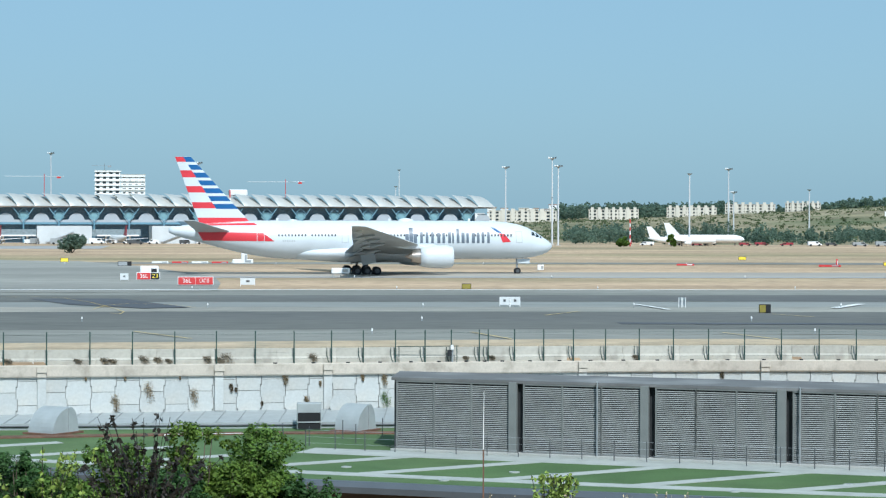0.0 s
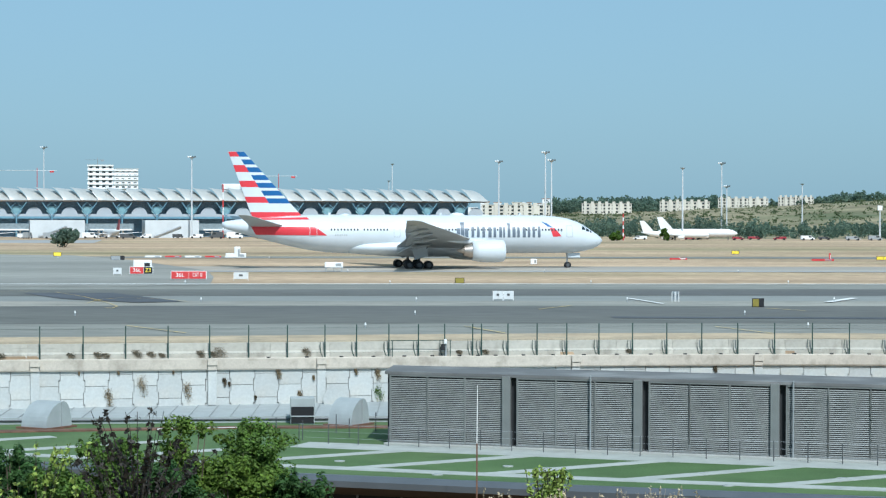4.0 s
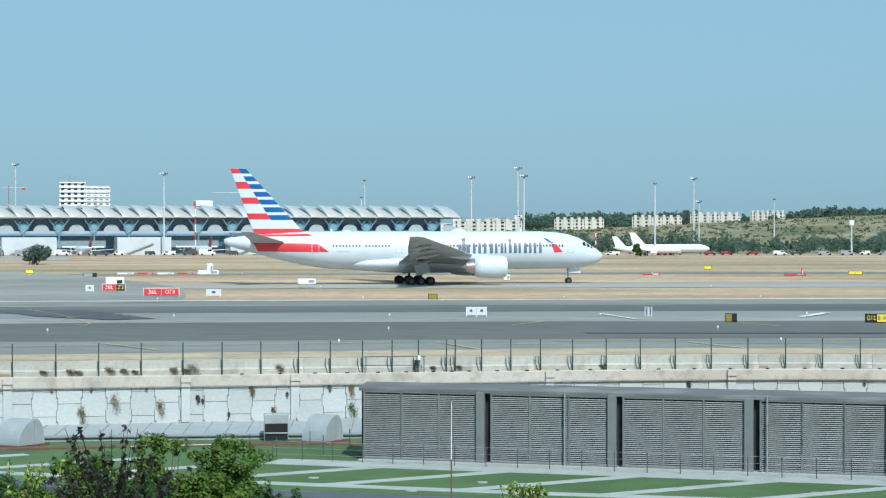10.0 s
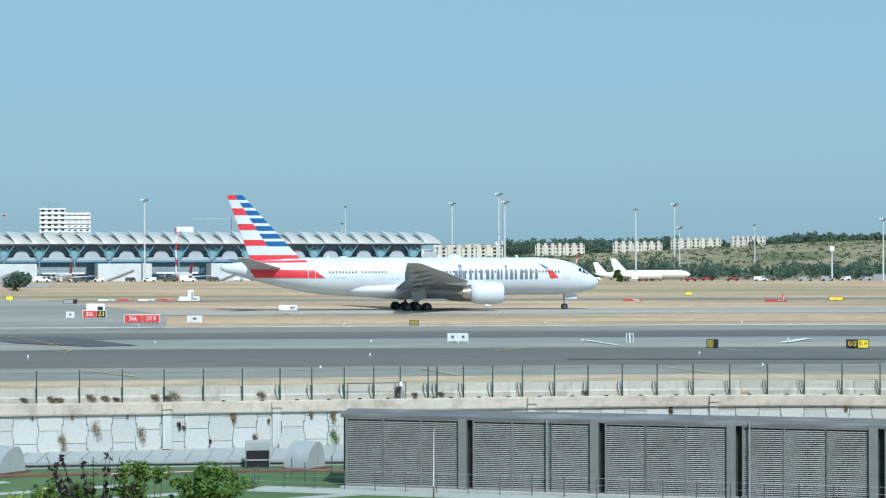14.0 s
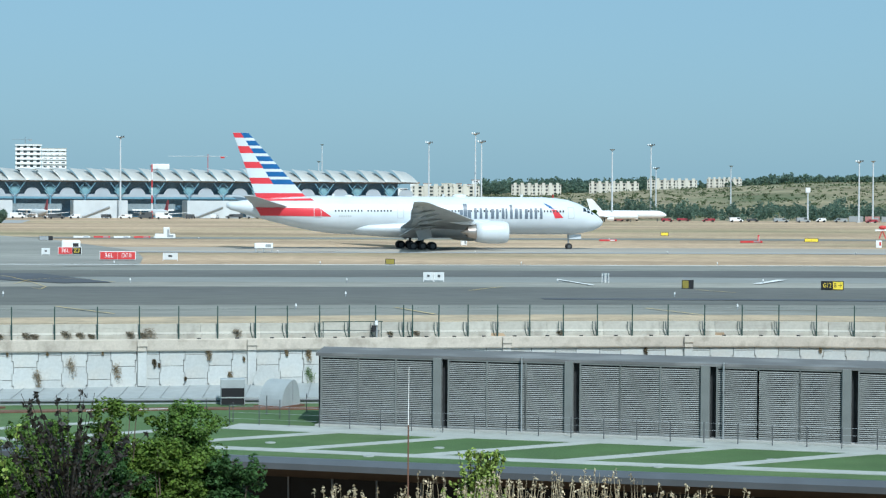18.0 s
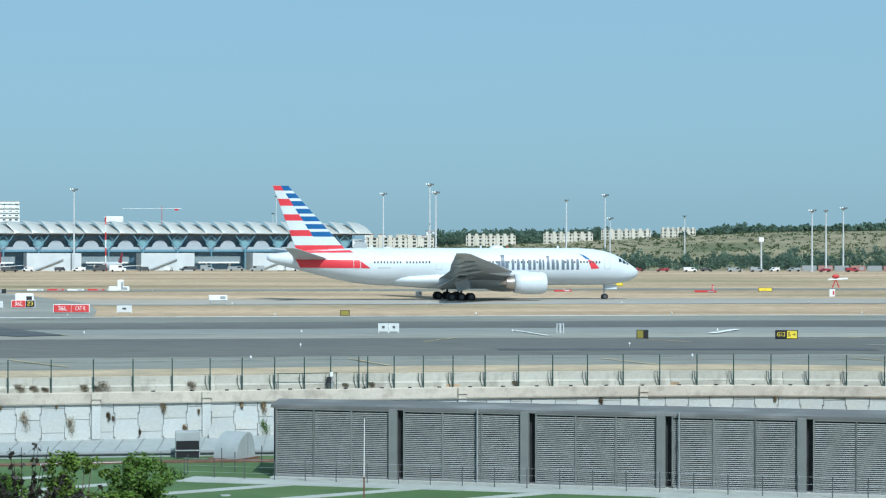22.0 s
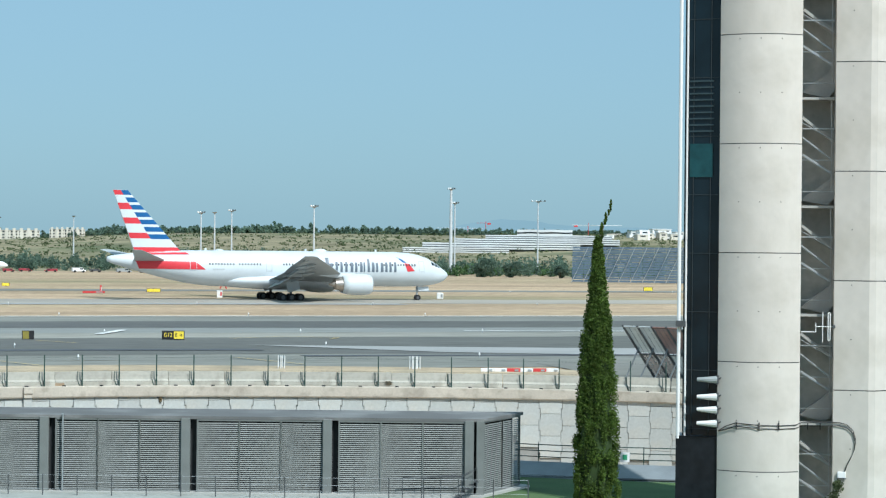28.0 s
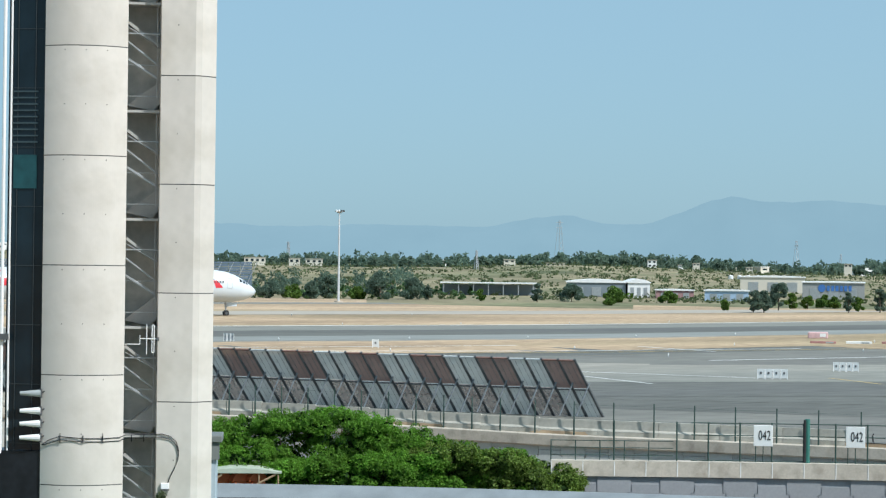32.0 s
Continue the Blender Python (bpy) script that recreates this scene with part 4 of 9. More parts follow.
# ---- far woods and scrub on the hills ----
def build_woods():
    rng = random.Random(4)
    for name, lo, hi, d0, d1, count, h0, h1, mtl, label in (
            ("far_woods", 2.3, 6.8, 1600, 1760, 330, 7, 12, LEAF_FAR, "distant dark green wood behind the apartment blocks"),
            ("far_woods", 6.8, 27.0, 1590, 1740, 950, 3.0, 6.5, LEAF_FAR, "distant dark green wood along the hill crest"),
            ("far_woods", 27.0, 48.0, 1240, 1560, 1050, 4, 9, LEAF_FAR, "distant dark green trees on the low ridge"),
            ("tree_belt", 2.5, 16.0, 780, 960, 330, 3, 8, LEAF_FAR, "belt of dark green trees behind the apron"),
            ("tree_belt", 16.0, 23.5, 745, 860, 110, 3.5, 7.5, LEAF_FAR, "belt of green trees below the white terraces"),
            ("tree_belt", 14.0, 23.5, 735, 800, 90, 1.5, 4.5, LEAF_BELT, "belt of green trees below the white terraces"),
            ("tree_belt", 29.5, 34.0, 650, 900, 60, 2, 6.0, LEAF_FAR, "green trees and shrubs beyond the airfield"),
            ("tree_belt", 29.6, 36.5, 640, 760, 60, 1.2, 3.8, LEAF_BELT, "green trees and shrubs beyond the airfield")):
        centres = []
        for _ in range(count):
            az, d = rng.uniform(lo, hi), rng.uniform(d0, d1)
            x, y = polar(az, d)
            z, h = ground_z(x, y), rng.uniform(h0, h1) * (0.8 + 0.7 * noise.noise((x * 0.012, y * 0.012, 2.0)))
            if name == "far_woods" and noise.noise((x * 0.006, y * 0.006, 1.0)) < -0.45:
                continue
            for k in range(4):
                centres.append((x + rng.uniform(-2, 2), y + rng.uniform(-2, 2), z + h * (0.25 + 0.2 * k), h * rng.uniform(0.25, 0.5) * (1.15 - 0.2 * k), h * 0.4, h * 0.22))
        ob = leaves(name, centres, 15 if d0 > 1000 else 34, 1.1 if d0 > 1000 else 0.45, mtl, seed=int(lo * 10), shell=0.3)
        tagged(ob, label, "woods", kind="stuff")
    centres = []
    for _ in range(4000):
        az = rng.uniform(1, 46)
        d = rng.uniform(860, 1570) if az < 28 else rng.uniform(640, 1300)
        x, y = polar(az, d)
        h = rng.uniform(0.5, 2.0) * (1.6 if rng.random() < 0.12 else 1.0)
        centres.append((x, y, ground_z(x, y) + h * 0.35, h * 1.4, h * 1.4, h * 0.6))
    tagged(leaves("scrub", centres, 11, 0.55, SCRUB, seed=8, shell=0.3), "olive dry scrub dotted over the hillside", "scrub", kind="stuff")
    # single trees beyond the field on the far right
    k = 0
    for az, d, h, w in ((38.19, 640, 4.6, 7.4), (39.33, 640, 4.0, 8.1), (39.16, 600, 1.8, 3.8), (40.61, 640, 3.4, 5.9), (42.03, 559, 2.5, 2.6), (42.75, 538, 5.0, 4.6), (43.02, 540, 5.3, 4.0), (43.38, 570, 7.0, 5.2), (43.71, 589, 3.8, 3.6), (44.1, 592, 3.3, 3.6), (44.47, 613, 3.2, 4.6), (44.75, 600, 3.0, 3.4),
                        (45.11, 554, 4.9, 2.6), (45.36, 571, 3.4, 3.0), (45.88, 561, 5.5, 4.2), (34.11, 640, 5.6, 8.4), (34.57, 635, 4.1, 2.9), (33.34, 640, 7.2, 8.4), (35.88, 631, 3.1, 2.9), (37.32, 628, 5.0, 3.6), (32.78, 640, 3.4, 5), (32.04, 650, 6.5, 6), (30.57, 640, 4.4, 7.3), (31.13, 640, 3.8, 6.6), (31.59, 640, 4.8, 5.8), (17.5, 735, 5, 6), (19.0, 730, 6.5, 9), (19.7, 728, 6, 7), (20.9, 725, 4.2, 4.5), (21.6, 700, 3, 4), (4.0, 715, 3, 4.5), (5.2, 712, 3.6, 4)):
        x, y = polar(az, d)
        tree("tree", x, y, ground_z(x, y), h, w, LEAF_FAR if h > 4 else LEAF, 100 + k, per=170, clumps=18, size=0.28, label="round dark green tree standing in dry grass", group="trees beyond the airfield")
        k += 1


build_woods()


def round_bush(x, y, r, high, mtl, seed, label):
    z = ground_z(x, y)
    t = empty("bush", Matrix.Translation((x, y, z)), label=label, category="bush")
    rng = random.Random(seed)
    leaves("foliage", [(rng.uniform(-0.6, 0.6) * r, rng.uniform(-0.5, 0.5) * r, high * rng.uniform(0.2, 0.75), r * 0.4, r * 0.4, high * 0.3) for _ in range(14)], 90, 0.42, mtl, t, seed, shell=0.4)
    bm = bmesh.new()
    for k in range(5):
        rod(bm, (0, 0, -0.2), (rng.uniform(-0.5, 0.5) * r, 0, high * 0.7), 0.12, 0.04, 5)
    part("stem_tuft", bm, BARK, t)


round_bush(-97.8, 561.4, 3.9, 4.6, LEAF_FAR, 51, "round green bush in dry grass near the terminal")

# ---- mountains on the horizon ----
def build_mountains():
    m = bpy.data.materials.new("hazy_mountain_blue")
    m.use_nodes = True
    # Distance haze is put into the material: blue emission over a near-black base.
    b = m.node_tree.nodes["Principled BSDF"]
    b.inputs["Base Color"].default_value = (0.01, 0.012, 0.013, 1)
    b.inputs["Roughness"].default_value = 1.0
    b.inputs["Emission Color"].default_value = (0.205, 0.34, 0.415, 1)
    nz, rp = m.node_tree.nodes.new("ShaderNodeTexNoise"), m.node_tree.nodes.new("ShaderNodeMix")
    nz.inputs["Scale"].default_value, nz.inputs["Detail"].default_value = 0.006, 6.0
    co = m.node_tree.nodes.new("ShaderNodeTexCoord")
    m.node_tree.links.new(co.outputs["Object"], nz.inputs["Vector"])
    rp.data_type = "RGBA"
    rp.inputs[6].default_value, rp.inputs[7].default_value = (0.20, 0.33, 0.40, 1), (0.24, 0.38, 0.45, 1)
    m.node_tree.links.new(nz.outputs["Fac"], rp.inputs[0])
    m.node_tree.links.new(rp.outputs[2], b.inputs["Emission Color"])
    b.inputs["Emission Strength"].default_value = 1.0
    crest = [(8, 20), (14, 30), (17.5, 40), (19.5, 66), (21, 52), (24, 48), (28, 88), (31, 80), (33, 86), (36, 84), (37.2, 102), (38.2, 108), (39, 92), (40, 92), (41, 118), (41.6, 138), (42.2, 148), (43.2, 136), (44.6, 142), (46, 132), (48, 140), (52, 120), (60, 110)]
    verts, faces = [], []
    n = 210
    for i in range(n + 1):
        az = 8 + 52 * i / n
        h = lerp_table(crest, az) + 4 * noise.noise((az * 1.7, 0, 0)) + 2 * noise.noise((az * 6, 3, 0))
        for d, f in ((4150, 0.0), (4250, 0.55 + 0.1 * noise.noise((az * 2, 5, 0))), (4400, 1.0)):
            x, y = polar(az, d)
            verts.append((x, y, -30 + (h + 30) * f))
    for i in range(n):
        for j in range(2):
            faces.append((3 * i + j, 3 * i + 3 + j, 3 * i + 4 + j, 3 * i + 1 + j))
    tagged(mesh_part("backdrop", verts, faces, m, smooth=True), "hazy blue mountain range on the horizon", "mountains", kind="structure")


build_mountains()


# ---- floodlight masts ----
def build_masts():
    made = {}
    for x, y, zb, zt, style in ((-158.9, 865.4, 0, 33.1, 1), (-89.1, 754.7, 0.2, 26.9, 1), (-29.6, 1010, 1, 30.1, 0), (-31.1, 1010, 1, 22.6, 0), (14.3, 799.7, 0, 26.6, 1), (28.4, 738.4, 0, 28.3, 1), (30.0, 729.2, 0, 25.5, 1),
                                (74.0, 746.5, 0, 23.6, 0), (94.4, 811.3, 0, 26.4, 1), (106, 893.6, 0, 19.0, 1), (141.2, 929.2, 0, 20.6, 0), (154.3, 737.9, -0.2, 19.9, 1), (158.8, 737.4, -0.2, 20.1, 0), (170.9, 765.8, -0.2, 21.1, 1),
                                (180.9, 691.7, -0.3, 21.7, 1), (241.7, 738.5, -0.4, 29.2, 1), (243.3, 739.1, -0.4, 24.4, 1), (278.3, 751.3, -0.4, 25.7, 2), (319.3, 505.3, -0.7, 23.1, 1), (139.2, 747.2, -0.2, 10.9, 3)):
        zb = ground_z(x, y)
        h = zt - zb
        mast = empty("floodlight_mast", Matrix.Translation((x, y, zb)), label="tall white tapered steel floodlight mast", category="mast", group="airport light masts")
        bm = bmesh.new()
        r = 0.33 if (x, y) != (241.7, 738.5) else 0.7
        rod(bm, (0, 0, 0), (0, 0, h), r, r * 0.55, 10)
        part("pole", bm, mat("mast_grey_white", (0.55, 0.57, 0.58), 0.5, vary=0.06), mast)
        bm = bmesh.new()
        block(bm, (0, 0, 0.15), (1.6, 1.6, 0.3))
        part("base", bm, CONCRETE, mast)
        bm = bmesh.new()
        if style == 3:
            block(bm, (0, 0, h - 0.4), (1.5, 1.0, 1.6), bevel=0.05)
        else:
            rod(bm, (0, 0, h - 0.35), (0, 0, h + 0.1), 0.5, 0.9, 10)
        part("head", bm, WHITE if style == 3 else STEEL, mast)
        if style in (1, 2):
            wide = 1.1 if style == 1 else 2.4
            for s in (-1, -0.35, 0.35, 1):
                bm = bmesh.new()
                block(bm, (s * wide, -0.4, h + 0.25), (0.45, 0.35, 0.5), Matrix.Identity(4), bevel=0.04)
                part("lamp", bm, STEEL_DARK if s > 0 else WHITE, mast)
            bm = bmesh.new()
            rod(bm, (-wide - 0.3, 0, h + 0.05), (wide + 0.3, 0, h + 0.05), 0.09, seg=6)
            part("crossarm", bm, STEEL, mast)
    # red and white banded pole by the terminal
    for x, y, zb, zt in ((-76.7, 736.0, 0.2, 17.8), (52.5, 720, 0, 8.5)):
        mast = empty("marker_pole", Matrix.Translation((x, y, zb)), label="red and white banded obstruction pole", category="pole")
        n = 7
        for k in range(n):
            bm = bmesh.new()
            h = (zt - zb) / n
            rod(bm, (0, 0, k * h), (0, 0, (k + 1) * h), 0.2, seg=8)
            part("band", bm, RED if k % 2 == 0 else WHITE, mast)
    # lattice pylons far off
    for az, d, zt in ((31.0, 1500, 23.5), (37.86, 2300, 56.0), (43.8, 2300, 38.0), (35.77, 1100, 16.7), (44.9, 2200, 24.0)):
        x, y = polar(az, d)
        zb = ground_z(x, y)
        py = empty("pylon", Matrix.Translation((x, y, zb)), label="grey steel lattice power pylon against the mountains", category="pylon", group="pylons")
        h = zt - zb
        bm = bmesh.new()
        w = h * 0.09
        for sx in (-1, 1):
            for sy in (-1, 1):
                rod(bm, (sx * w, sy * w, 0), (sx * w * 0.15, sy * w * 0.15, h), 0.16, seg=4)
        for k in range(9):
            f, g = 1 - 0.85 * k / 9, 1 - 0.85 * (k + 1) / 9
            rod(bm, (-w * f, -w * f, h * k / 9), (w * g, -w * g, h * (k + 1) / 9), 0.1, seg=4)
            rod(bm, (w * f, -w * f, h * k / 9), (-w * g, -w * g, h * (k + 1) / 9), 0.1, seg=4)
        part("lattice", bm, STEEL, py)
        for f in (0.72, 0.84, 0.95):
            bm = bmesh.new()
            rod(bm, (-h * 0.1, 0, h * f), (h * 0.1, 0, h * f), 0.16, seg=4)
            part("arm", bm, STEEL, py)
    # tower cranes
    for az, d, zt, turn, mtl in ((-10.57, 1400, 34.7, 1, RED), (-9.08, 1700, 48.0, 0.4, STEEL), (-4.55, 1400, 31.9, 1, RED), (16.9, 1900, 24.0, 0.6, RED), (19.0, 1700, 29.0, 0.3, RED), (18.55, 1700, 25.0, 1, RED), (21.6, 1500, 26.0, -1, RED)):
        x, y = polar(az, d)
        zb = ground_z(x, y)
        h = zt - zb
        cr = empty("tower_crane", Matrix.Translation((x, y, zb)), label="distant red and white tower crane", category="crane", group="tower cranes")
        bm = bmesh.new()
        rod(bm, (0, 0, 0), (0, 0, h), 0.2, seg=4)
        part("mast", bm, mtl, cr)
        bm = bmesh.new()
        rod(bm, (-24 * turn, 0, h - 1.5), (12 * turn, 0, h - 1.5), 0.12, seg=4)
        part("jib", bm, WHITE if abs(turn) == 1 else mtl, cr)
        bm = bmesh.new()
        block(bm, (9 * turn, 0, h - 2.2), (2.4, 1.0, 1.0))
        part("counterweight", bm, mtl, cr)


build_masts()


# ---- the terminal with its wave roof ----
def build_terminal():
    a, b = Vector((8.6, 803.5, 0)), Vector((-180, 762, 0))
    d = (b - a).normalized()
    M = Matrix.Translation((a.x, a.y, 0)) @ Matrix.Rotation(math.atan2(d.y, d.x) + math.pi, 4, "Z")
    t = empty("terminal", M, label="long airport terminal with a wave-shaped pale metal roof", category="building")
    L = (b - a).length
    silver = mat("wave_roof_metal", (0.56, 0.555, 0.52), 0.38, 0.35, vary=0.08, scale=0.15, each=0.04, spec=0.3)
    teal = mat("teal_steel", (0.16, 0.31, 0.40), 0.5, vary=0.1)
    pale = mat("pale_facade", (0.40, 0.44, 0.47), 0.6, vary=0.06, scale=0.2)
    bm = bmesh.new()
    prism(bm, [(-L, 6), (-4, 6), (-4, 60), (-L, 60)], 0.0, 12.3)
    part("facade", bm, glass("terminal_glass", (0.10, 0.20, 0.30), 0.2), t, "dark blue glass front")
    bm = bmesh.new()
    prism(bm, [(-L, -2.0), (2.5, -0.6), (0.5, 50), (-L, 50)], 12.2, 12.75)
    part("eave", bm, mat("shaded_eave", (0.27, 0.22, 0.18), 0.8, vary=0.15, scale=0.3), t)
    # a roof wave: a shell that leans to one side
    w = 5.95
    bm = bmesh.new()
    rows = []
    for k in range(13):
        f = k / 12
        # steep in front at its near side, laid back towards the next wave, with a step up at the seam
        deep, lift = 3.2 + 7.5 * f, 0.55 * (1 - f) ** 1.5
        rows.append([(w * (f - 0.5) * 1.0 + 1.6 - 4.2 * g, -2.0 + deep * g, 12.55 + 4.1 * math.sin(math.pi / 2 * g) ** 0.95 + lift * (0.3 + 0.7 * g)) for g in (0, 0.12, 0.28, 0.48, 0.7, 0.88, 1.0)])
    loft(bm, rows, closed=False, caps=False)
    bmesh.ops.recalc_face_normals(bm, faces=bm.faces)
    wave = part("roof_wave", bm, silver, t, smooth=True)
    n = int(L / w)
    wave.matrix_basis = Matrix.Translation((-w * 0.5, 0, 0))
    for k in range(1, n):
        same_mesh("roof_wave", wave, Matrix.Translation((-w * (k + 0.5), 0, 0)), t)
    # V struts, arched screens, mezzanine band
    vs = bmesh.new()
    for s in (-1, 1):
        rod(vs, (0, -0.6, 7.2), (s * 3.4, -1.2, 12.0), 0.17, seg=6)
        rod(vs, (s * 2.2, -0.6, 9.8), (0, -0.6, 12.0), 0.14, seg=5)
    rod(vs, (0, -0.6, 0), (0, -0.6, 7.2), 0.3, seg=6)
    ar = bmesh.new()
    pts = [(2.9 * math.cos(math.pi * k / 12), 7.0 + 3.3 * math.sin(math.pi * k / 12)) for k in range(13)]
    loft(ar, [[(x, 0.6, z) for x, z in pts], [(x, 0.9, z) for x, z in pts]])
    cr = bmesh.new()
    loft(cr, [[(x, y, z) for x, z in ((0, 7.1), (1.9, 8.9), (1.7, 10.0), (0.8, 10.6), (-0.8, 10.6), (-1.7, 10.0), (-1.9, 8.9))] for y in (0.3, 0.6)])
    v0 = a0 = c0 = None
    for k in range(int(L / 11.9)):
        mv, ma = Matrix.Translation((-11.9 * k - 8.2, 0, 0)), Matrix.Translation((-11.9 * k - 2.2, 0, 0))
        if v0 is None:
            v0, a0, c0 = part("v_strut", vs, teal, t), part("arched_screen", ar, pale, t), part("round_window", cr, mat("pale_teal_glass", (0.22, 0.38, 0.42), 0.3, vary=0.25, scale=0.3), t)
            v0.matrix_basis, a0.matrix_basis, c0.matrix_basis = mv, ma, mv
        else:
            same_mesh("v_strut", v0, mv, t), same_mesh("arched_screen", a0, ma, t), same_mesh("round_window", c0, mv, t)
    bm = bmesh.new()
    block(bm, (-L / 2 - 4, 1.0, 6.7), (L - 10, 1.6, 0.7))
    part("mezzanine_band", bm, teal, t)
    bm = bmesh.new()
    block(bm, (-L / 2 - 4, 0.4, 7.5), (L - 10, 0.4, 0.9))
    part("parapet_band", bm, pale, t)
    # gate houses and boarding bridges
    for k, x in enumerate((-28, -66, -104, -142, -176)):
        bm = bmesh.new()
        prism(bm, [(x - 17, -22), (x + 1, -22), (x + 1, -8), (x - 17, -8)], 0, 5.9)
        part("gate_house", bm, mat("gate_house_white", (0.56, 0.59, 0.6), 0.6, vary=0.06, scale=0.3), t, "white gate house block")
        bm = bmesh.new()
        rod(bm, (x - 14, -22.3, 0.3), (x - 5, -22.3, 3.8), 0.3, seg=5)
        rod(bm, (x - 14, -22.3, 0.0), (x - 14, -22.3, 0.8), 0.2, seg=5)
        part("stair_flight", bm, STEEL, t)
        bm = bmesh.new()
        block(bm, (x + 9, -16, 3.6), (17, 2.6, 2.3))
        part("boarding_bridge", bm, mat("bridge_glass_grey", (0.22, 0.27, 0.29), 0.4, vary=0.2), t, "grey glazed boarding bridge")
        bm = bmesh.new()
        block(bm, (x + 10, -17.5, 2.7), (14, 0.3, 0.5), Matrix.Identity(4))
        part("bridge_beam", bm, WHITE, t)
        for lx in (x + 6, x + 14):
            bm = bmesh.new()
            rod(bm, (lx, -16, 0), (lx, -16, 2.5), 0.35, seg=6)
            part("bridge_leg", bm, WHITE, t)
    bm = bmesh.new()
    block(bm, (-88.3, 12, 17.5), (6.4, 5, 2.2), bevel=0.3)
    part("roof_plant", bm, WHITE, t)


build_terminal()


# ---- parked aircraft, vans and service things on the far apron ----
def parked_jet(x, y, turn, length, tail_mat, label):
    z = ground_z(x, y)
    j = empty("parked_airplane", Matrix.Translation((x, y, z)) @ Matrix.Rotation(turn, 4, "Z"), label=label, category="airplane", group="parked airplanes")
    k = length / 38
    bm = bmesh.new()
    rings = []
    for f, r, c in ((0, 0.1, 3.0), (0.02, 0.8, 3.05), (0.06, 1.5, 3.2), (0.12, 1.9, 3.3), (0.7, 1.9, 3.3), (0.82, 1.5, 3.6), (0.93, 0.8, 4.1), (1.0, 0.2, 4.4)):
        rings.append([(-f * length, r * k * math.sin(2 * math.pi * i / 16), c * k + r * k * math.cos(2 * math.pi * i / 16)) for i in range(16)])
    loft(bm, rings)
    bmesh.ops.recalc_face_normals(bm, faces=bm.faces)
    part("fuselage", bm, AC_PARKED, j, smooth=True)
    bm = bmesh.new()
    loft(bm, [[(-0.80 * length, -0.15, 4.5 * k), (-0.97 * length, -0.15, 4.5 * k), (-0.97 * length, 0.15, 4.5 * k), (-0.80 * length, 0.15, 4.5 * k)], [(-0.95 * length, -0.06, 10.8 * k), (-1.02 * length, -0.06, 10.8 * k), (-1.02 * length, 0.06, 10.8 * k), (-0.95 * length, 0.06, 10.8 * k)]])
    bmesh.ops.recalc_face_normals(bm, faces=bm.faces)
    part("fin", bm, tail_mat, j)
    for s in (-1, 1):
        bm = bmesh.new()
        loft(bm, [[(-0.38 * length, s * 1.5, 2.3 * k), (-0.56 * length, s * 1.5, 2.3 * k), (-0.56 * length, s * 1.5, 2.6 * k), (-0.38 * length, s * 1.5, 2.7 * k)], [(-0.6 * length, s * 16 * k, 3.4 * k), (-0.65 * length, s * 16 * k, 3.4 * k), (-0.65 * length, s * 16 * k, 3.5 * k), (-0.6 * length, s * 16 * k, 3.5 * k)]])
        bmesh.ops.recalc_face_normals(bm, faces=bm.faces)
        part("wing", bm, AC_PARKED, j)
        bm = bmesh.new()
        rod(bm, (-0.36 * length, s * 5.5 * k, 1.7 * k), (-0.46 * length, s * 5.5 * k, 1.7 * k), 1.0 * k, 0.75 * k, 12)
        part("engine", bm, AC_PARKED, j)
        bm = bmesh.new()
        rod(bm, (-0.5 * length, s * 3.5 * k, 0), (-0.5 * length, s * 3.5 * k, 2.4 * k), 0.35 * k, seg=8)
        part("main_gear", bm, STEEL_DARK, j)
    bm = bmesh.new()
    rod(bm, (-0.12 * length, 0, 0), (-0.12 * length, 0, 2.0 * k), 0.25 * k, seg=8)
    part("nose_gear", bm, STEEL_DARK, j)


MAROON = mat("dark_red_tail", (0.3, 0.035, 0.05), 0.5, vary=0.1)
AC_PARKED = mat("parked_white", (0.78, 0.78, 0.77), 0.35, vary=0.03)
parked_jet(81.1, 731, radians(-6), 22, WHITE, "white parked jet airliner on the far apron")
parked_jet(92, 745, radians(-8), 26, WHITE, "white jet airliner parked behind another")
parked_jet(-118, 752, radians(112), 22, MAROON, "parked airliner with a red tail at the terminal")
parked_jet(-80, 760, radians(112), 22, MAROON, "parked airliner with a red tail beside a boarding bridge")
parked_jet(-157, 743, radians(112), 22, MAROON, "white and red airliner parked at a gate")
parked_jet(-18, 790, radians(176), 28, WHITE, "white airliner parked at the terminal's end")


def van(x, y, turn, mtl, long=5.0, high=2.1, label="white service van on the airfield"):
    z = ground_z(x, y) + 0.04
    v = empty("service_van", Matrix.Translation((x, y, z)) @ Matrix.Rotation(turn, 4, "Z"), label=label, category="van", group="service vehicles")
    bm = bmesh.new()
    side_line = [(-long / 2, 0.35), (long / 2, 0.35), (long / 2, high * 0.5), (long * 0.36, high * 0.56), (long * 0.24, high), (-long / 2, high)]
    loft(bm, [[(px, -0.95, pz) for px, pz in side_line], [(px, 0.95, pz) for px, pz in side_line]])
    bmesh.ops.recalc_face_normals(bm, faces=bm.faces)
    part("body", bm, mtl, v)
    bm = bmesh.new()
    block(bm, (0.15 * long, 0, high * 0.76), (long * 0.22, 1.94, high * 0.28))
    part("side_window", bm, DARK_GLASS, v)
    for wx in (-0.32, 0.32):
        for wy in (-0.85, 0.85):
            bm = bmesh.new()
            rod(bm, (wx * long, wy - 0.12, 0.35), (wx * long, wy + 0.12, 0.35), 0.35, seg=12)
            part("wheel", bm, RUBBER_FAR, v)


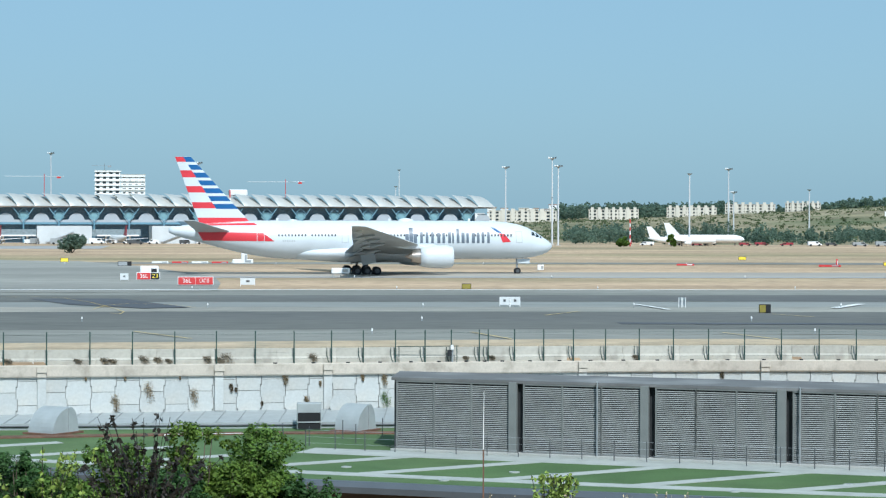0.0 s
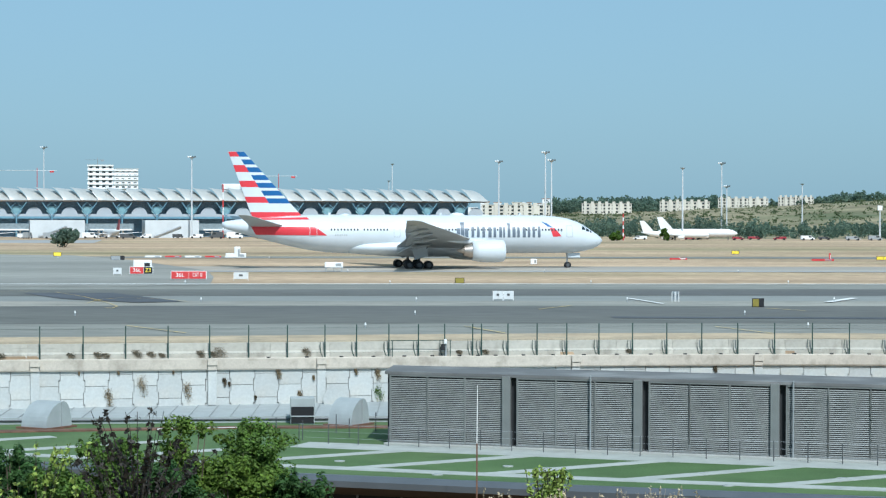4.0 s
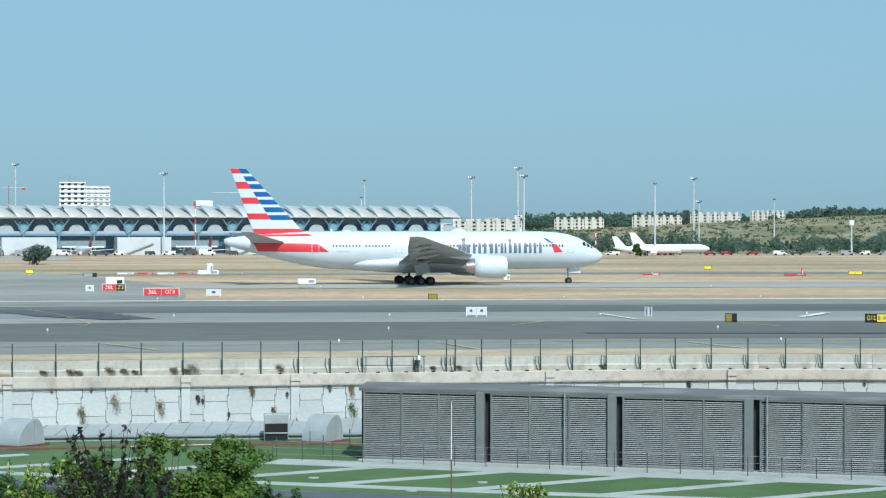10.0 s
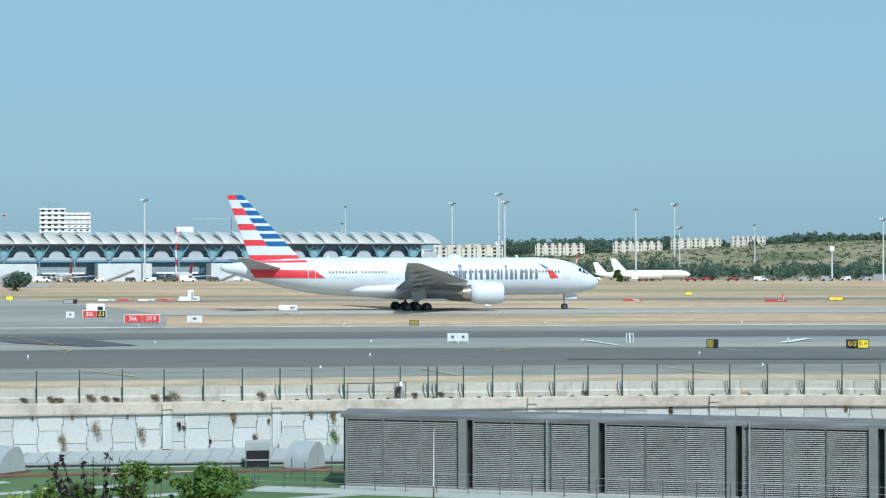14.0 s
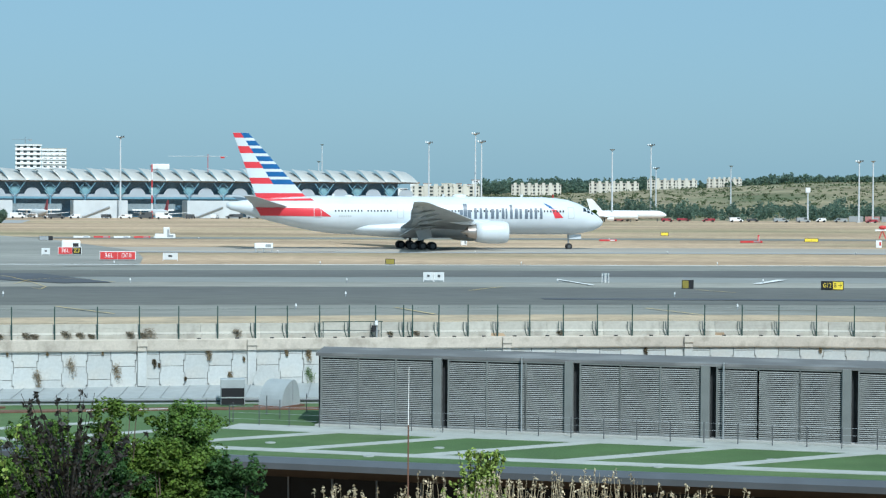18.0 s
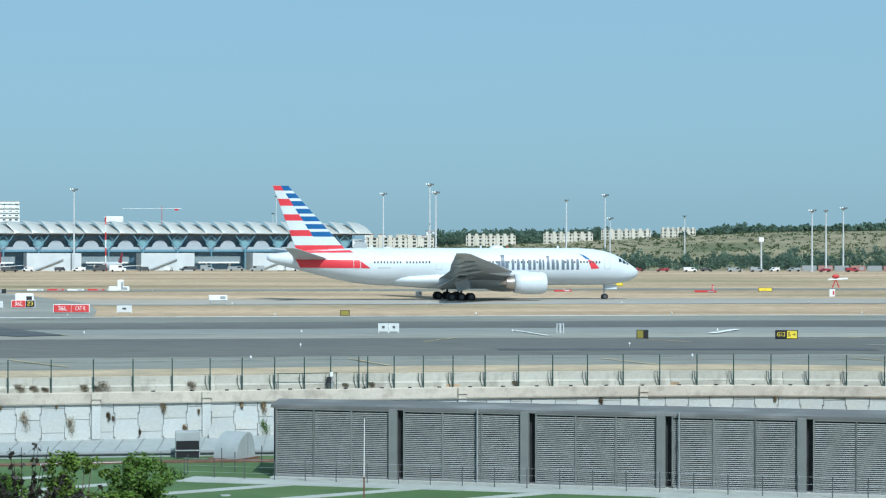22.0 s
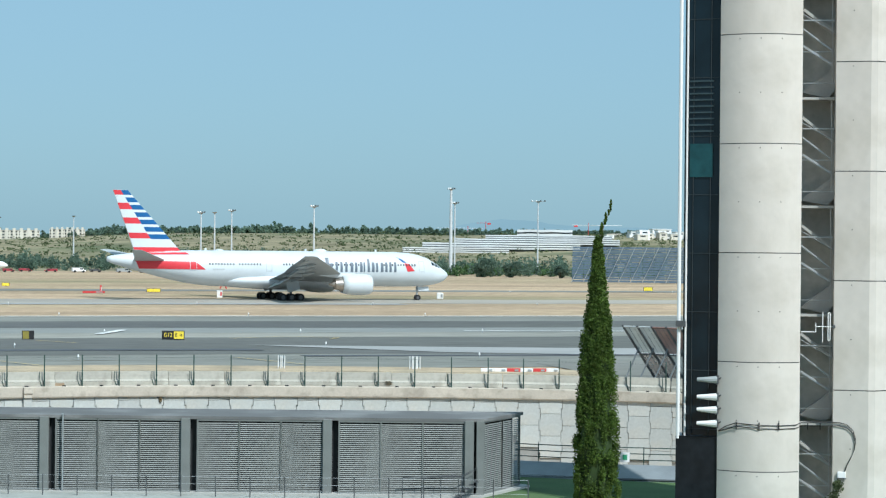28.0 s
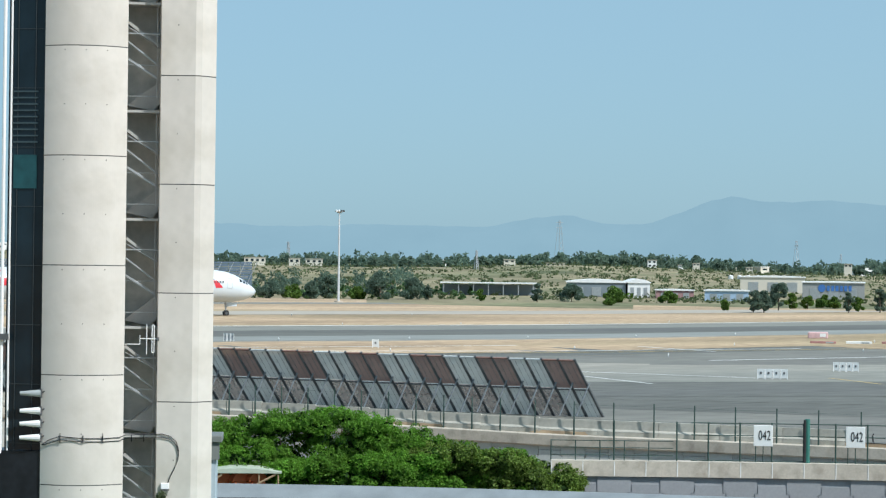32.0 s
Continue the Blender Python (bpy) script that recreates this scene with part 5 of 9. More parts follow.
RUBBER_FAR = mat("van_rubber", (0.02, 0.02, 0.02), 0.9)
rng = random.Random(21)
for k in range(22):
    u = -150 + k * 7.1 + rng.uniform(-2.5, 2.5)
    van(u, 742 + 0.22 * (u + 80) + rng.uniform(-12, 8), rng.choice((0.1, 3.2, 1.4)), rng.choice((WHITE, WHITE, WHITE, STEEL, STEEL_DARK, MAROON)), rng.uniform(3.5, 6), rng.uniform(1.3, 2.2), "service vehicle parked on the terminal apron")
for k in range(16):
    u = 52 + k * 7.5 + rng.uniform(-2, 2)
    van(u, 735 + rng.uniform(-4, 14), rng.choice((0.05, 3.1)), rng.choice((MAROON, MAROON, STEEL, STEEL_DARK, WHITE)), rng.uniform(3.0, 5), rng.uniform(1.0, 1.6), "service vehicle parked on the far apron")


# ---- buildings on the hill and beyond ----
def window_grid(parent, wide, high, cols, rows, depth, x0=0.0, z0=0.0, mtl=None):
    bm = bmesh.new()
    block(bm, (0, 0, 0), (wide / cols * 0.5, 0.2, high / rows * 0.45))
    first = None
    for i in range(cols):
        for j in range(rows):
            m = Matrix.Translation((x0 + wide * ((i + 0.5) / cols - 0.5), -depth / 2 - 0.02, z0 + high * (j + 0.55) / rows))
            if first is None:
                first = part("window", bm, mtl or DARK_GLASS, parent)
                first.matrix_basis = m
            else:
                same_mesh("window", first, m, parent)


def house_block(name, ax, ay, bx, by, z0, z1, cols, rows, mtl, label, jagged=0, depth=12, group="", category="building"):
    """A block of flats between two places, with a stepped parapet."""
    a, b = Vector((ax, ay, 0)), Vector((bx, by, 0))
    d = b - a
    zg = min(z0, ground_z((ax + bx) / 2, (ay + by) / 2)) - 0.5
    t = empty(name, Matrix.Translation((*((a + b) / 2).xy, zg)) @ Matrix.Rotation(math.atan2(d.y, d.x), 4, "Z"), label=label, category=category, group=group)
    w, h = d.length, z1 - zg
    bm = bmesh.new()
    block(bm, (0, 0, h / 2), (w, depth, h))
    part("wall", bm, mtl, t)
    bm = bmesh.new()
    block(bm, (0, 0, h + 0.15), (w + 0.6, depth + 0.6, 0.3))
    part("roof", bm, CONCRETE, t)
    for k in range(jagged):
        bm = bmesh.new()
        x = w * ((k + 0.5) / jagged - 0.5)
        block(bm, (x, -depth * 0.3, h * 0.5 + 0.9), (w / jagged * 0.42, depth * 0.5, h + 1.2))
        part("bay", bm, mtl, t)
    window_grid(t, w, z1 - z0, cols, rows, depth + (0.0 if not jagged else 0.4), z0=z0 - zg)
    return t


CREAM = mat("cream_render", (0.62, 0.58, 0.5), 0.85, vary=0.06, scale=0.1)
for ax, ay, bx, by, z0, z1 in ((15.6, 1500, 60.5, 1499, 6.1, 13.0), (84.5, 1547.5, 118.3, 1545.3, 7.3, 14.2), (137.5, 1543.8, 171, 1540.4, 8.6, 15.6), (182.4, 1589, 217, 1585, 11.8, 18.0), (224, 1584, 248, 1580, 12.7, 19.0)):
    house_block("apartment_block", ax, ay, bx, by, z0, z1, 12, 3, CREAM, "pale cream apartment block with stepped bays on the hill", jagged=7, group="apartment blocks on the hill")
hotel = house_block("apartment_tower", -243, 1480, -226.5, 1482.7, 20.0, 38.5, 4, 6, WHITE, "white apartment tower with balcony bands behind the terminal", jagged=0)
for k in range(6):
    bm = bmesh.new()
    block(bm, (0, -6.3, 21.4 + k * 3.0), (17, 1.2, 0.8))
    part("balcony", bm, WHITE, hotel)
hotel = house_block("apartment_tower", -226, 1483, -210.5, 1485, 20.0, 36.0, 4, 6, WHITE, "white apartment tower beside its taller twin", jagged=0)
for k in range(5):
    bm = bmesh.new()
    block(bm, (0, -6.3, 21.4 + k * 2.9), (15.5, 1.2, 0.8))
    part("balcony", bm, WHITE, hotel)
# pale houses among the trees of the low ridge
for ax, ay, bx, by, z0, z1, cols, rows in (
        (615.6, 1070.8, 625.6, 1065.0, 9.1, 12.1, 4, 1),
        (636.5, 1058.5, 641.7, 1055.4, 9.0, 11.8, 2, 1),
        (644.4, 1053.8, 652.2, 1048.9, 9.1, 11.6, 3, 1),
        (728.2, 985.3, 733.1, 981.6, 10.7, 12.5, 2, 1),
        (746.5, 971.5, 754.3, 965.5, 8.2, 10.9, 4, 1),
        (792.2, 941.1, 796.0, 938.0, 9.2, 13.1, 2, 2),
        (804.8, 930.4, 806.2, 929.2, 7.8, 10.6, 2, 2),
        (810.7, 925.2, 813.5, 922.8, 10.4, 11.6, 2, 1),
        (832.0, 906.2, 834.6, 903.8, 8.3, 9.8, 2, 1),
        (869.6, 870.1, 872.6, 867.1, 10.4, 12.2, 2, 1)):
    house_block("house", ax, ay, bx, by, z0, z1, cols, rows, WHITE if rows == 2 else CREAM, "pale flat-roofed house among trees on the ridge", depth=6, group="houses on the ridge")
# white terraces
for k, (az0, az1, d, z0, z1, rows) in enumerate(((16.9, 19.6, 1150, 6.4, 8.4, 2), (17.4, 21.4, 1170, 8.4, 10.8, 2), (18.2, 22.4, 1190, 11.0, 13.2, 2), (19.0, 22.2, 1215, 13.4, 15.4, 2), (19.8, 21.2, 1260, 15.8, 18.0, 1))):
    ax, ay = polar(az0, d)
    bx, by = polar(az1, d)
    t = empty("terraced_building", label="long white terraced building with dark open decks", category="building", group="white terraces")
    n = 14
    for r in range(rows + 1):
        bm = bmesh.new()
        rings = []
        for i in range(n + 1):
            x, y = polar(az0 + (az1 - az0) * i / n, d)
            z = z0 + (z1 - z0) * r / rows + 0.1 * math.sin(i * 1.1 + k)
            rings.append([(x, y, z), (x, y, z + (z1 - z0) / rows * 0.62), (x * 1.01, y * 1.01, z + (z1 - z0) / rows * 0.62), (x * 1.01, y * 1.01, z)])
        loft(bm, rings)
        bmesh.ops.recalc_face_normals(bm, faces=bm.faces)
        part("deck", bm, mat("deck_white", (0.7, 0.71, 0.7), 0.6, vary=0.15, scale=0.05), t)
    # shade inside the open decks, painted as one darker grey wall
    bm = bmesh.new()
    loft(bm, [[(x * 1.004, y * 1.004, z0 - 6), (x * 1.004, y * 1.004, z1), (x * 1.02, y * 1.02, z1), (x * 1.02, y * 1.02, z0 - 6)] for x, y in (polar(az0, d), polar((az0 + az1) / 2, d), polar(az1, d))])
    bmesh.ops.recalc_face_normals(bm, faces=bm.faces)
    part("shaded_wall", bm, mat("deck_shade_grey", (0.2, 0.22, 0.23), 0.8, vary=0.2, scale=0.1), t)
# small white houses of the town, right of the terraces, and scattered over the ridge
for k in range(86):
    if k >= 60:
        az, d = rng.uniform(-0.9, 2.4), rng.uniform(1700, 1900)
        zz = ground_z(*polar(az, d)) + rng.uniform(2, 9)
    elif k < 34:
        az, d = rng.uniform(22.0, 25.5), rng.uniform(1380, 1500)
        zz = rng.uniform(13.5, 20.0)
    else:
        az, d = rng.uniform(28.5, 46), rng.uniform(1250, 1560)
        zz = ground_z(*polar(az, d)) + rng.uniform(0, 1.5)
    x, y = polar(az, d)
    w, h = rng.uniform(4, 8), rng.uniform(1.8, 2.8)
    t = empty("far_house", Matrix.Translation((x, y, ground_z(x, y))), label="small distant white house among trees", category="house", group="far houses")
    h0 = zz - ground_z(x, y)
    bm = bmesh.new()
    block(bm, (0, 0, (h0 + h) / 2 - 1), (w, 6, h0 + h + 2))
    part("wall", bm, WHITE if rng.random() < 0.75 else CREAM, t)
    bm = bmesh.new()
    block(bm, (0, 0, h0 + h + 0.2), (w + 0.6, 6.6, 0.4))
    part("roof", bm, mat("clay_roof_tiles", (0.33, 0.2, 0.15), 0.85, vary=0.15, scale=0.3) if k >= 60 and k % 3 else WHITE if rng.random() < 0.75 else CREAM, t)
    bm = bmesh.new()
    block(bm, (0, -3.02, h0 + h * 0.5), (w * 0.5, 0.1, h * 0.35))
    part("window", bm, DARK_GLASS, t)
# big slatted run-up screen, dark blue-grey
def build_runup_screen():
    a, b = Vector((231.5, 597)), Vector((321, 553.5))
    n = 30
    t = empty("runup_screen", label="large blue-grey slatted jet blast screen on steel struts", category="screen")
    blue = mat("blue_grey_slats", (0.13, 0.18, 0.24), 0.55, 0.2, vary=0.12, scale=0.2, each=0.08)
    d = (b - a) / n
    nrm = Vector((-d.y, d.x)).normalized()
    ang = math.atan2(d.y, d.x)
    bm = bmesh.new()
    w = d.length
    for k in range(14):
        block(bm, (0, 2.2 * (k / 14) ** 1.5, 0.5 + 0.72 * k), (w * 0.97, 0.12, 0.56))
    br = bmesh.new()
    rod(br, (-w * 0.5, -0.4, 0.1), (w * 0.9, -0.2, 10.1), 0.09, seg=5)
    rod(br, (-w * 0.5, -2.2, 0.1), (w * 0.2, -0.3, 5.0), 0.06, seg=5)
    f0 = r0 = None
    for i in range(n):
        c = a + d * (i + 0.5)
        m = Matrix.Translation((c.x, c.y, field_z(c.x, c.y))) @ Matrix.Rotation(ang, 4, "Z")
        if f0 is None:
            f0, r0 = part("slat_panel", bm, blue, t), part("strut", br, STEEL, t)
            f0.matrix_basis = r0.matrix_basis = m
        else:
            same_mesh("slat_panel", f0, m, t), same_mesh("strut", r0, m, t)


build_runup_screen()


def hangar(ax, ay, bx, by, high, mtl, roof_mtl, label, arch=0.8, depth=25):
    a, b = Vector((ax, ay, 0)), Vector((bx, by, 0))
    d = b - a
    zg = ground_z(ax, ay)
    t = empty("hangar", Matrix.Translation((*((a + b) / 2).xy, zg)) @ Matrix.Rotation(math.atan2(d.y, d.x), 4, "Z"), label=label, category="hangar")
    w = d.length
    bm = bmesh.new()
    block(bm, (0, depth / 2, high / 2 - 0.3), (w, depth, high + 0.6))
    part("wall", bm, mtl, t)
    bm = bmesh.new()
    n = 8
    rings = [[(-w / 2 - 0.3 + (w + 0.6) * k / n, y, high + arch * math.sin(math.pi * k / n)) for k in range(n + 1)] + [(w / 2 + 0.3, y, high - 0.3), (-w / 2 - 0.3, y, high - 0.3)] for y in (-0.4, depth + 0.4)]
    loft(bm, rings)
    bmesh.ops.recalc_face_normals(bm, faces=bm.faces)
    part("roof", bm, roof_mtl, t)
    for k in range(3):
        bm = bmesh.new()
        block(bm, (w * (k - 1) * 0.3, -0.05, high * 0.35), (w * 0.16, 0.1, high * 0.6))
        part("door", bm, STEEL, t)
    return t


SHED_GREY = mat("shed_grey", (0.19, 0.225, 0.25), 0.6, vary=0.08, scale=0.3)
hangar(431.7, 551.2, 446, 540, 4.6, SHED_GREY, WHITE, "grey metal hangar with a pale roof")
hangar(446, 539, 451.5, 535, 4.8, WHITE, WHITE, "white gable end of a hangar", arch=1.0)
hangar(449, 529, 458, 522, 2.8, mat("dull_maroon", (0.34, 0.2, 0.2), 0.6), WHITE, "small white and maroon shed", arch=0.2, depth=8)
hangar(451, 509.1, 460.7, 500.4, 3.2, mat("pale_blue_cladding", (0.35, 0.47, 0.62), 0.5, vary=0.1), WHITE, "pale blue and white service building", arch=0.2, depth=10)
hangar(539.8, 590.7, 556.2, 575.3, 5.6, CREAM, WHITE, "cream warehouse with roof vents", arch=0.3)
brandb = hangar(500, 518.4, 513.6, 504.8, 5.6, mat("grey_cladding", (0.3, 0.31, 0.31), 0.6, vary=0.08), WHITE, "grey clad warehouse with a plain blue emblem", arch=0.1)
bm = bmesh.new()
rod(bm, (-3.6, -0.05, 3.6), (-3.6, -0.2, 3.6), 1.2, seg=16)
part("emblem", bm, AC_BLUE_SIGN := mat("sign_blue", (0.06, 0.16, 0.42), 0.5), brandb)
for k in range(6):
    bm = bmesh.new()
    block(bm, (-1.6 + k * 1.35, -0.12, 3.6), (0.95, 0.14, 1.7))
    part("emblem_bar", bm, AC_BLUE_SIGN, brandb)
hangar(520, 499, 545, 476, 3.4, WHITE, WHITE, "long low white metal warehouse", arch=0.1)
for k in range(7):
    x, y = 541 + 2.3 * k, 591 - 2.15 * k
    t = empty("storage_tank", Matrix.Translation((x, y, 5.6)), label="white cylindrical tank on a warehouse roof", category="tank", group="roof tanks")
    bm = bmesh.new()
    rod(bm, (0, 6, 0), (0, 6, 1.1), 0.9, seg=14)
    part("shell", bm, WHITE, t)
    bm = bmesh.new()
    rod(bm, (0, 6, 1.1), (0, 6, 1.4), 0.9, 0.2, 14)
    part("lid", bm, WHITE, t)
# open shelter
t = empty("open_shelter", Matrix.Translation((412.4, 565.6, ground_z(412, 565))) @ Matrix.Rotation(math.atan2(-17.5, 24), 4, "Z"), label="long low open shelter with a pale roof", category="shelter")
bm = bmesh.new()
block(bm, (0, 0, 3.9), (30, 6, 0.35))
part("roof", bm, WHITE, t)
for k in range(7):
    bm = bmesh.new()
    rod(bm, (-14 + k * 4.6, -2.5, -1), (-14 + k * 4.6, -2.5, 3.8), 0.15, seg=6)
    part("post", bm, STEEL, t)
bm = bmesh.new()
block(bm, (0, 2.5, 1.6), (29, 0.3, 3.6))
part("back_wall", bm, SHED_GREY, t)


# ---- signs, lights and markers on the field ----
def text_part(body, size, x, y, z, material, parent, squeeze=1.0):
    cu = bpy.data.curves.new("writing", "FONT")
    cu.body, cu.size, cu.align_x, cu.align_y, cu.extrude = body, size, "CENTER", "CENTER", 0.004
    ob = new("writing", cu)
    me = bpy.data.meshes.new_from_object(ob)
    bpy.data.objects.remove(ob)
    me.materials.append(material)
    ob = new("writing", me)
    ob.parent = parent
    ob.matrix_basis = Matrix.Translation((x, y, z)) @ Matrix.Rotation(radians(90), 4, "X") @ Matrix.Diagonal((squeeze, 1, 1, 1))
    return ob


def field_sign(x, y, wide, high, cells, label, lift=0.25):
    """A mast-low airfield sign facing the camera. cells: (share of the width, ground, writing, letters)."""
    s = empty("taxi_sign", Matrix.Translation((x, y, field_z(x, y))) @ Matrix.Rotation(-math.atan2(x, y), 4, "Z"), label=label, category="sign", group="airfield signs")
    bm = bmesh.new()
    block(bm, (0, 0.08, lift + high / 2), (wide + 0.12, 0.12, high + 0.12), bevel=0.02)
    part("frame", bm, WHITE if cells[0][1] is RED else BLACKP, s)
    x0 = -wide / 2
    for share, ground, writing, letters in cells:
        w = wide * share
        bm = bmesh.new()
        block(bm, (x0 + w / 2, 0.0, lift + high / 2), (w - 0.04, 0.05, high - 0.02))
        part("face", bm, ground, s)
        if letters:
            text_part(letters, high * 0.82, x0 + w / 2, -0.04, lift + high / 2, writing, s, min(1.0, w / (0.62 * high * len(letters))))
        x0 += w
    for k in (-0.38, 0.0, 0.38):
        bm = bmesh.new()
        rod(bm, (k * wide, 0.08, 0), (k * wide, 0.08, lift), 0.04, seg=6)
        part("leg", bm, STEEL, s)
    return s


field_sign(-45.0, 320.5, 3.2, 0.95, ((0.6, RED, WHITE, "36L"), (0.4, BLACKP, YELLOW, "Z3")), "red and black runway holding sign on legs", 0.3)
field_sign(-35.7, 299.0, 4.6, 0.98, ((0.5, RED, WHITE, "36L"), (0.5, RED, WHITE, "CAT III")), "red runway holding sign with white letters", 0.25)
field_sign(43.6, 221.0, 2.1, 0.75, ((0.52, BLACKP, YELLOW, "G12"), (0.48, YELLOW, BLACKP, "B \u2192")), "black and yellow taxiway direction sign", 0.15)
field_sign(29.5, 222.2, 1.05, 0.75, ((0.6, mat("olive_sign_back", (0.25, 0.21, 0.04), 0.6), BLACKP, ""), (0.4, BLACKP, YELLOW, "")), "sign turned away with an olive back", 0.1)
field_sign(0.2, 290, 1.1, 0.62, ((1.0, mat("olive_sign_back", (0.25, 0.21, 0.04), 0.6), BLACKP, ""),), "small olive-backed sign at the grass edge", 0.1)
field_sign(-80.2, 451.4, 1.5, 0.7, ((1.0, YELLOW, BLACKP, ""),), "yellow taxiway sign in dry grass", 0.1)
field_sign(60.8, 496, 1.6, 0.62, ((1.0, YELLOW, BLACKP, ""),), "yellow taxiway sign in dry grass", 0.1)
field_sign(82.9, 441, 2.6, 0.6, ((0.5, YELLOW, BLACKP, ""), (0.5, YELLOW, BLACKP, "")), "yellow two-part taxiway sign in dry grass", 0.1)
field_sign(205, 480, 2.0, 0.8, ((1.0, YELLOW, BLACKP, ""),), "yellow taxiway sign in dry grass", 0.1)
field_sign(-63.1, 418.2, 2.4, 0.7, ((0.7, STEEL, BLACKP, ""), (0.3, BLACKP, YELLOW, "")), "grey sign seen from behind", 0.1)


def sign_back(x, y, panels, w=0.55, h=0.8, label="pale grey sign panels seen from behind on a frame"):
    """A row of pale panels seen from behind, each with a small fixing plate."""
    s = empty("sign_back", Matrix.Translation((x, y, field_z(x, y))) @ Matrix.Rotation(-math.atan2(x, y), 4, "Z"), label=label, category="sign", group="airfield sign backs")
    pale = mat("pale_sign_back", (0.6, 0.62, 0.62), 0.5, vary=0.06) if w > 0.35 else mat("grey_sign_back", (0.2, 0.235, 0.255), 0.5, vary=0.08)
    for k in range(panels):
        px = (k - (panels - 1) / 2) * (w + 0.1)
        bm = bmesh.new()
        block(bm, (px, 0, 0.2 + h / 2), (w, 0.06, h), bevel=0.015)
        part("panel", bm, pale, s)
        bm = bmesh.new()
        block(bm, (px, -0.05, 0.2 + h * 0.55), (w * 0.26, 0.05, h * 0.26))
        part("plate", bm, STEEL_DARK, s)
        for e in (-1, 1):
            bm = bmesh.new()
            rod(bm, (px + e * w * 0.5, -0.02, 0), (px + e * w * 0.5, -0.02, 0.2 + h), 0.035, seg=6)
            part("leg", bm, WHITE, s)
    return s


sign_back(4.7, 235.2, 2, 1.0, 0.85)
sign_back(22.7, 236.0, 2, 0.3, 0.85, "two slim pale sign panels seen edge on")
sign_back(-28.9, 300.3, 1, 1.9, 0.9, "wide pale sign panel seen from behind")
sign_back(-48.6, 321.8, 1, 1.1, 0.9, "pale sign panel seen from behind")
sign_back(42.2, 170.6, 2, 0.2, 0.85)
sign_back(52.7, 169.5, 3, 0.2, 0.85)
sign_back(146.9, 156.1, 4, 0.62, 0.85)
sign_back(165.0, 164.6, 4, 0.55, 0.85)
sign_back(149.1, 227.4, 1, 0.75, 0.9, "white box sign with a black square")
sign_back(141.5, 249.6, 3, 0.35, 0.8)


def edge_light(x, y):
    """A small elevated edge light, built once and then copied."""
    m = Matrix.Translation((x, y, field_z(x, y)))
    if EDGE:
        return copy_thing(EDGE[0], m)
    e = empty("edge_light", m, label="small elevated edge light on a short stem", category="light", group="taxiway edge lights")
    bm = bmesh.new()
    rod(bm, (0, 0, 0), (0, 0, 0.3), 0.05, seg=6)
    part("stem", bm, STEEL, e)
    bm = bmesh.new()
    rod(bm, (0, 0, 0.28), (0, 0, 0.48), 0.085, 0.05, 8)
    part("lens", bm, WHITE, e)
    EDGE.append(e)
    return e


EDGE = []
c, s = math.cos(HEADING), math.sin(HEADING)
for v, step, off in ((287.5, 26, 4), (231, 22, 0), (200.5, 30, 9), (179, 36, 15), (340, 30, 12), (434, 40, 3)):
    u = -110 + off
    while u < 320:
        edge_light(u * c - v * s, u * s + v * c)
        u += step
# white windsock-like markers, barriers and boxes
def low_thing(name, x, y, size, mtl, label, category, turn=0.0, cap=None):
    t = empty(name, Matrix.Translation((x, y, field_z(x, y))) @ Matrix.Rotation(-math.atan2(x, y) + turn, 4, "Z"), label=label, category=category)
    bm = bmesh.new()
    block(bm, (0, 0, size[2] / 2), size, bevel=min(size) * 0.12)
    part("body", bm, mtl, t)
    bm = bmesh.new()
    block(bm, (size[0] * 0.25, -size[1] * 0.5, size[2] * 0.55), (size[0] * 0.3, 0.06, size[2] * 0.5))
    part("panel", bm, cap or STEEL, t)
    return t


raised = low_thing("equipment_cabin", -19.0, 345.0, (2.8, 1.4, 0.85), WHITE, "low white equipment cabin on legs by the taxiway", "cabin")
for piece in raised.children:
    piece.matrix_basis = Matrix.Translation((0, 0, 0.6))
for x in (-1.2, 0.0, 1.2):
    bm = bmesh.new()
    block(bm, (x, 0, 0.31), (0.12, 1.0, 0.62))
    part("leg", bm, STEEL, raised)
low_thing("equipment_cabin", -46.3, 331, (2.7, 1.1, 2.0), WHITE, "white equipment cabin behind the holding sign", "cabin", cap=BLACKP)
low_thing("equipment_cabin", -43.5, 441.7, (4.0, 1.6, 0.9), WHITE, "white survey cabin with a short mast", "cabin")
low_thing("equipment_cabin", -43.2, 441.5, (1.2, 1.2, 2.2), WHITE, "white upright box on a cabin", "cabin")
low_thing("equipment_cabin", 13.2, 395, (1.1, 1.0, 1.0), WHITE, "small white cabin beside the taxiway", "cabin")
low_thing("equipment_cabin", 241.5, 246.9, (3.0, 2.0, 1.0), mat("pink_white", (0.6, 0.4, 0.4), 0.6), "low pink and white airfield structure", "cabin", cap=WHITE)
low_thing("equipment_cabin", 128, 397, (1.2, 1.0, 1.2), WHITE, "small white cabin beside the taxiway", "cabin")
for k in range(5):
    low_thing("water_barrier", -60 + 3.9 * k, 444 + 0.2 * k, (3.2, 0.6, 0.36), RED if k % 2 else WHITE, "red and white plastic barrier in a row" if k % 2 else "white plastic barrier in a row", "barrier")
for k in range(6):
    low_thing("water_barrier", 57.6 + 1.05 * k, 166.3 - 0.1 * k, (1.0, 0.4, 0.3), RED if k in (2, 4) else WHITE, "red and white plastic barrier behind the fence", "barrier")
for k in range(9):
    low_thing("water_barrier", 158 + 5.3 * k, 760 - 1.2 * k, (4.9, 0.8, 1.9), mat("faded_red", (0.36, 0.19, 0.17), 0.7) if k % 2 else STEEL, "faded red and grey chequered barrier on the far apron", "barrier")
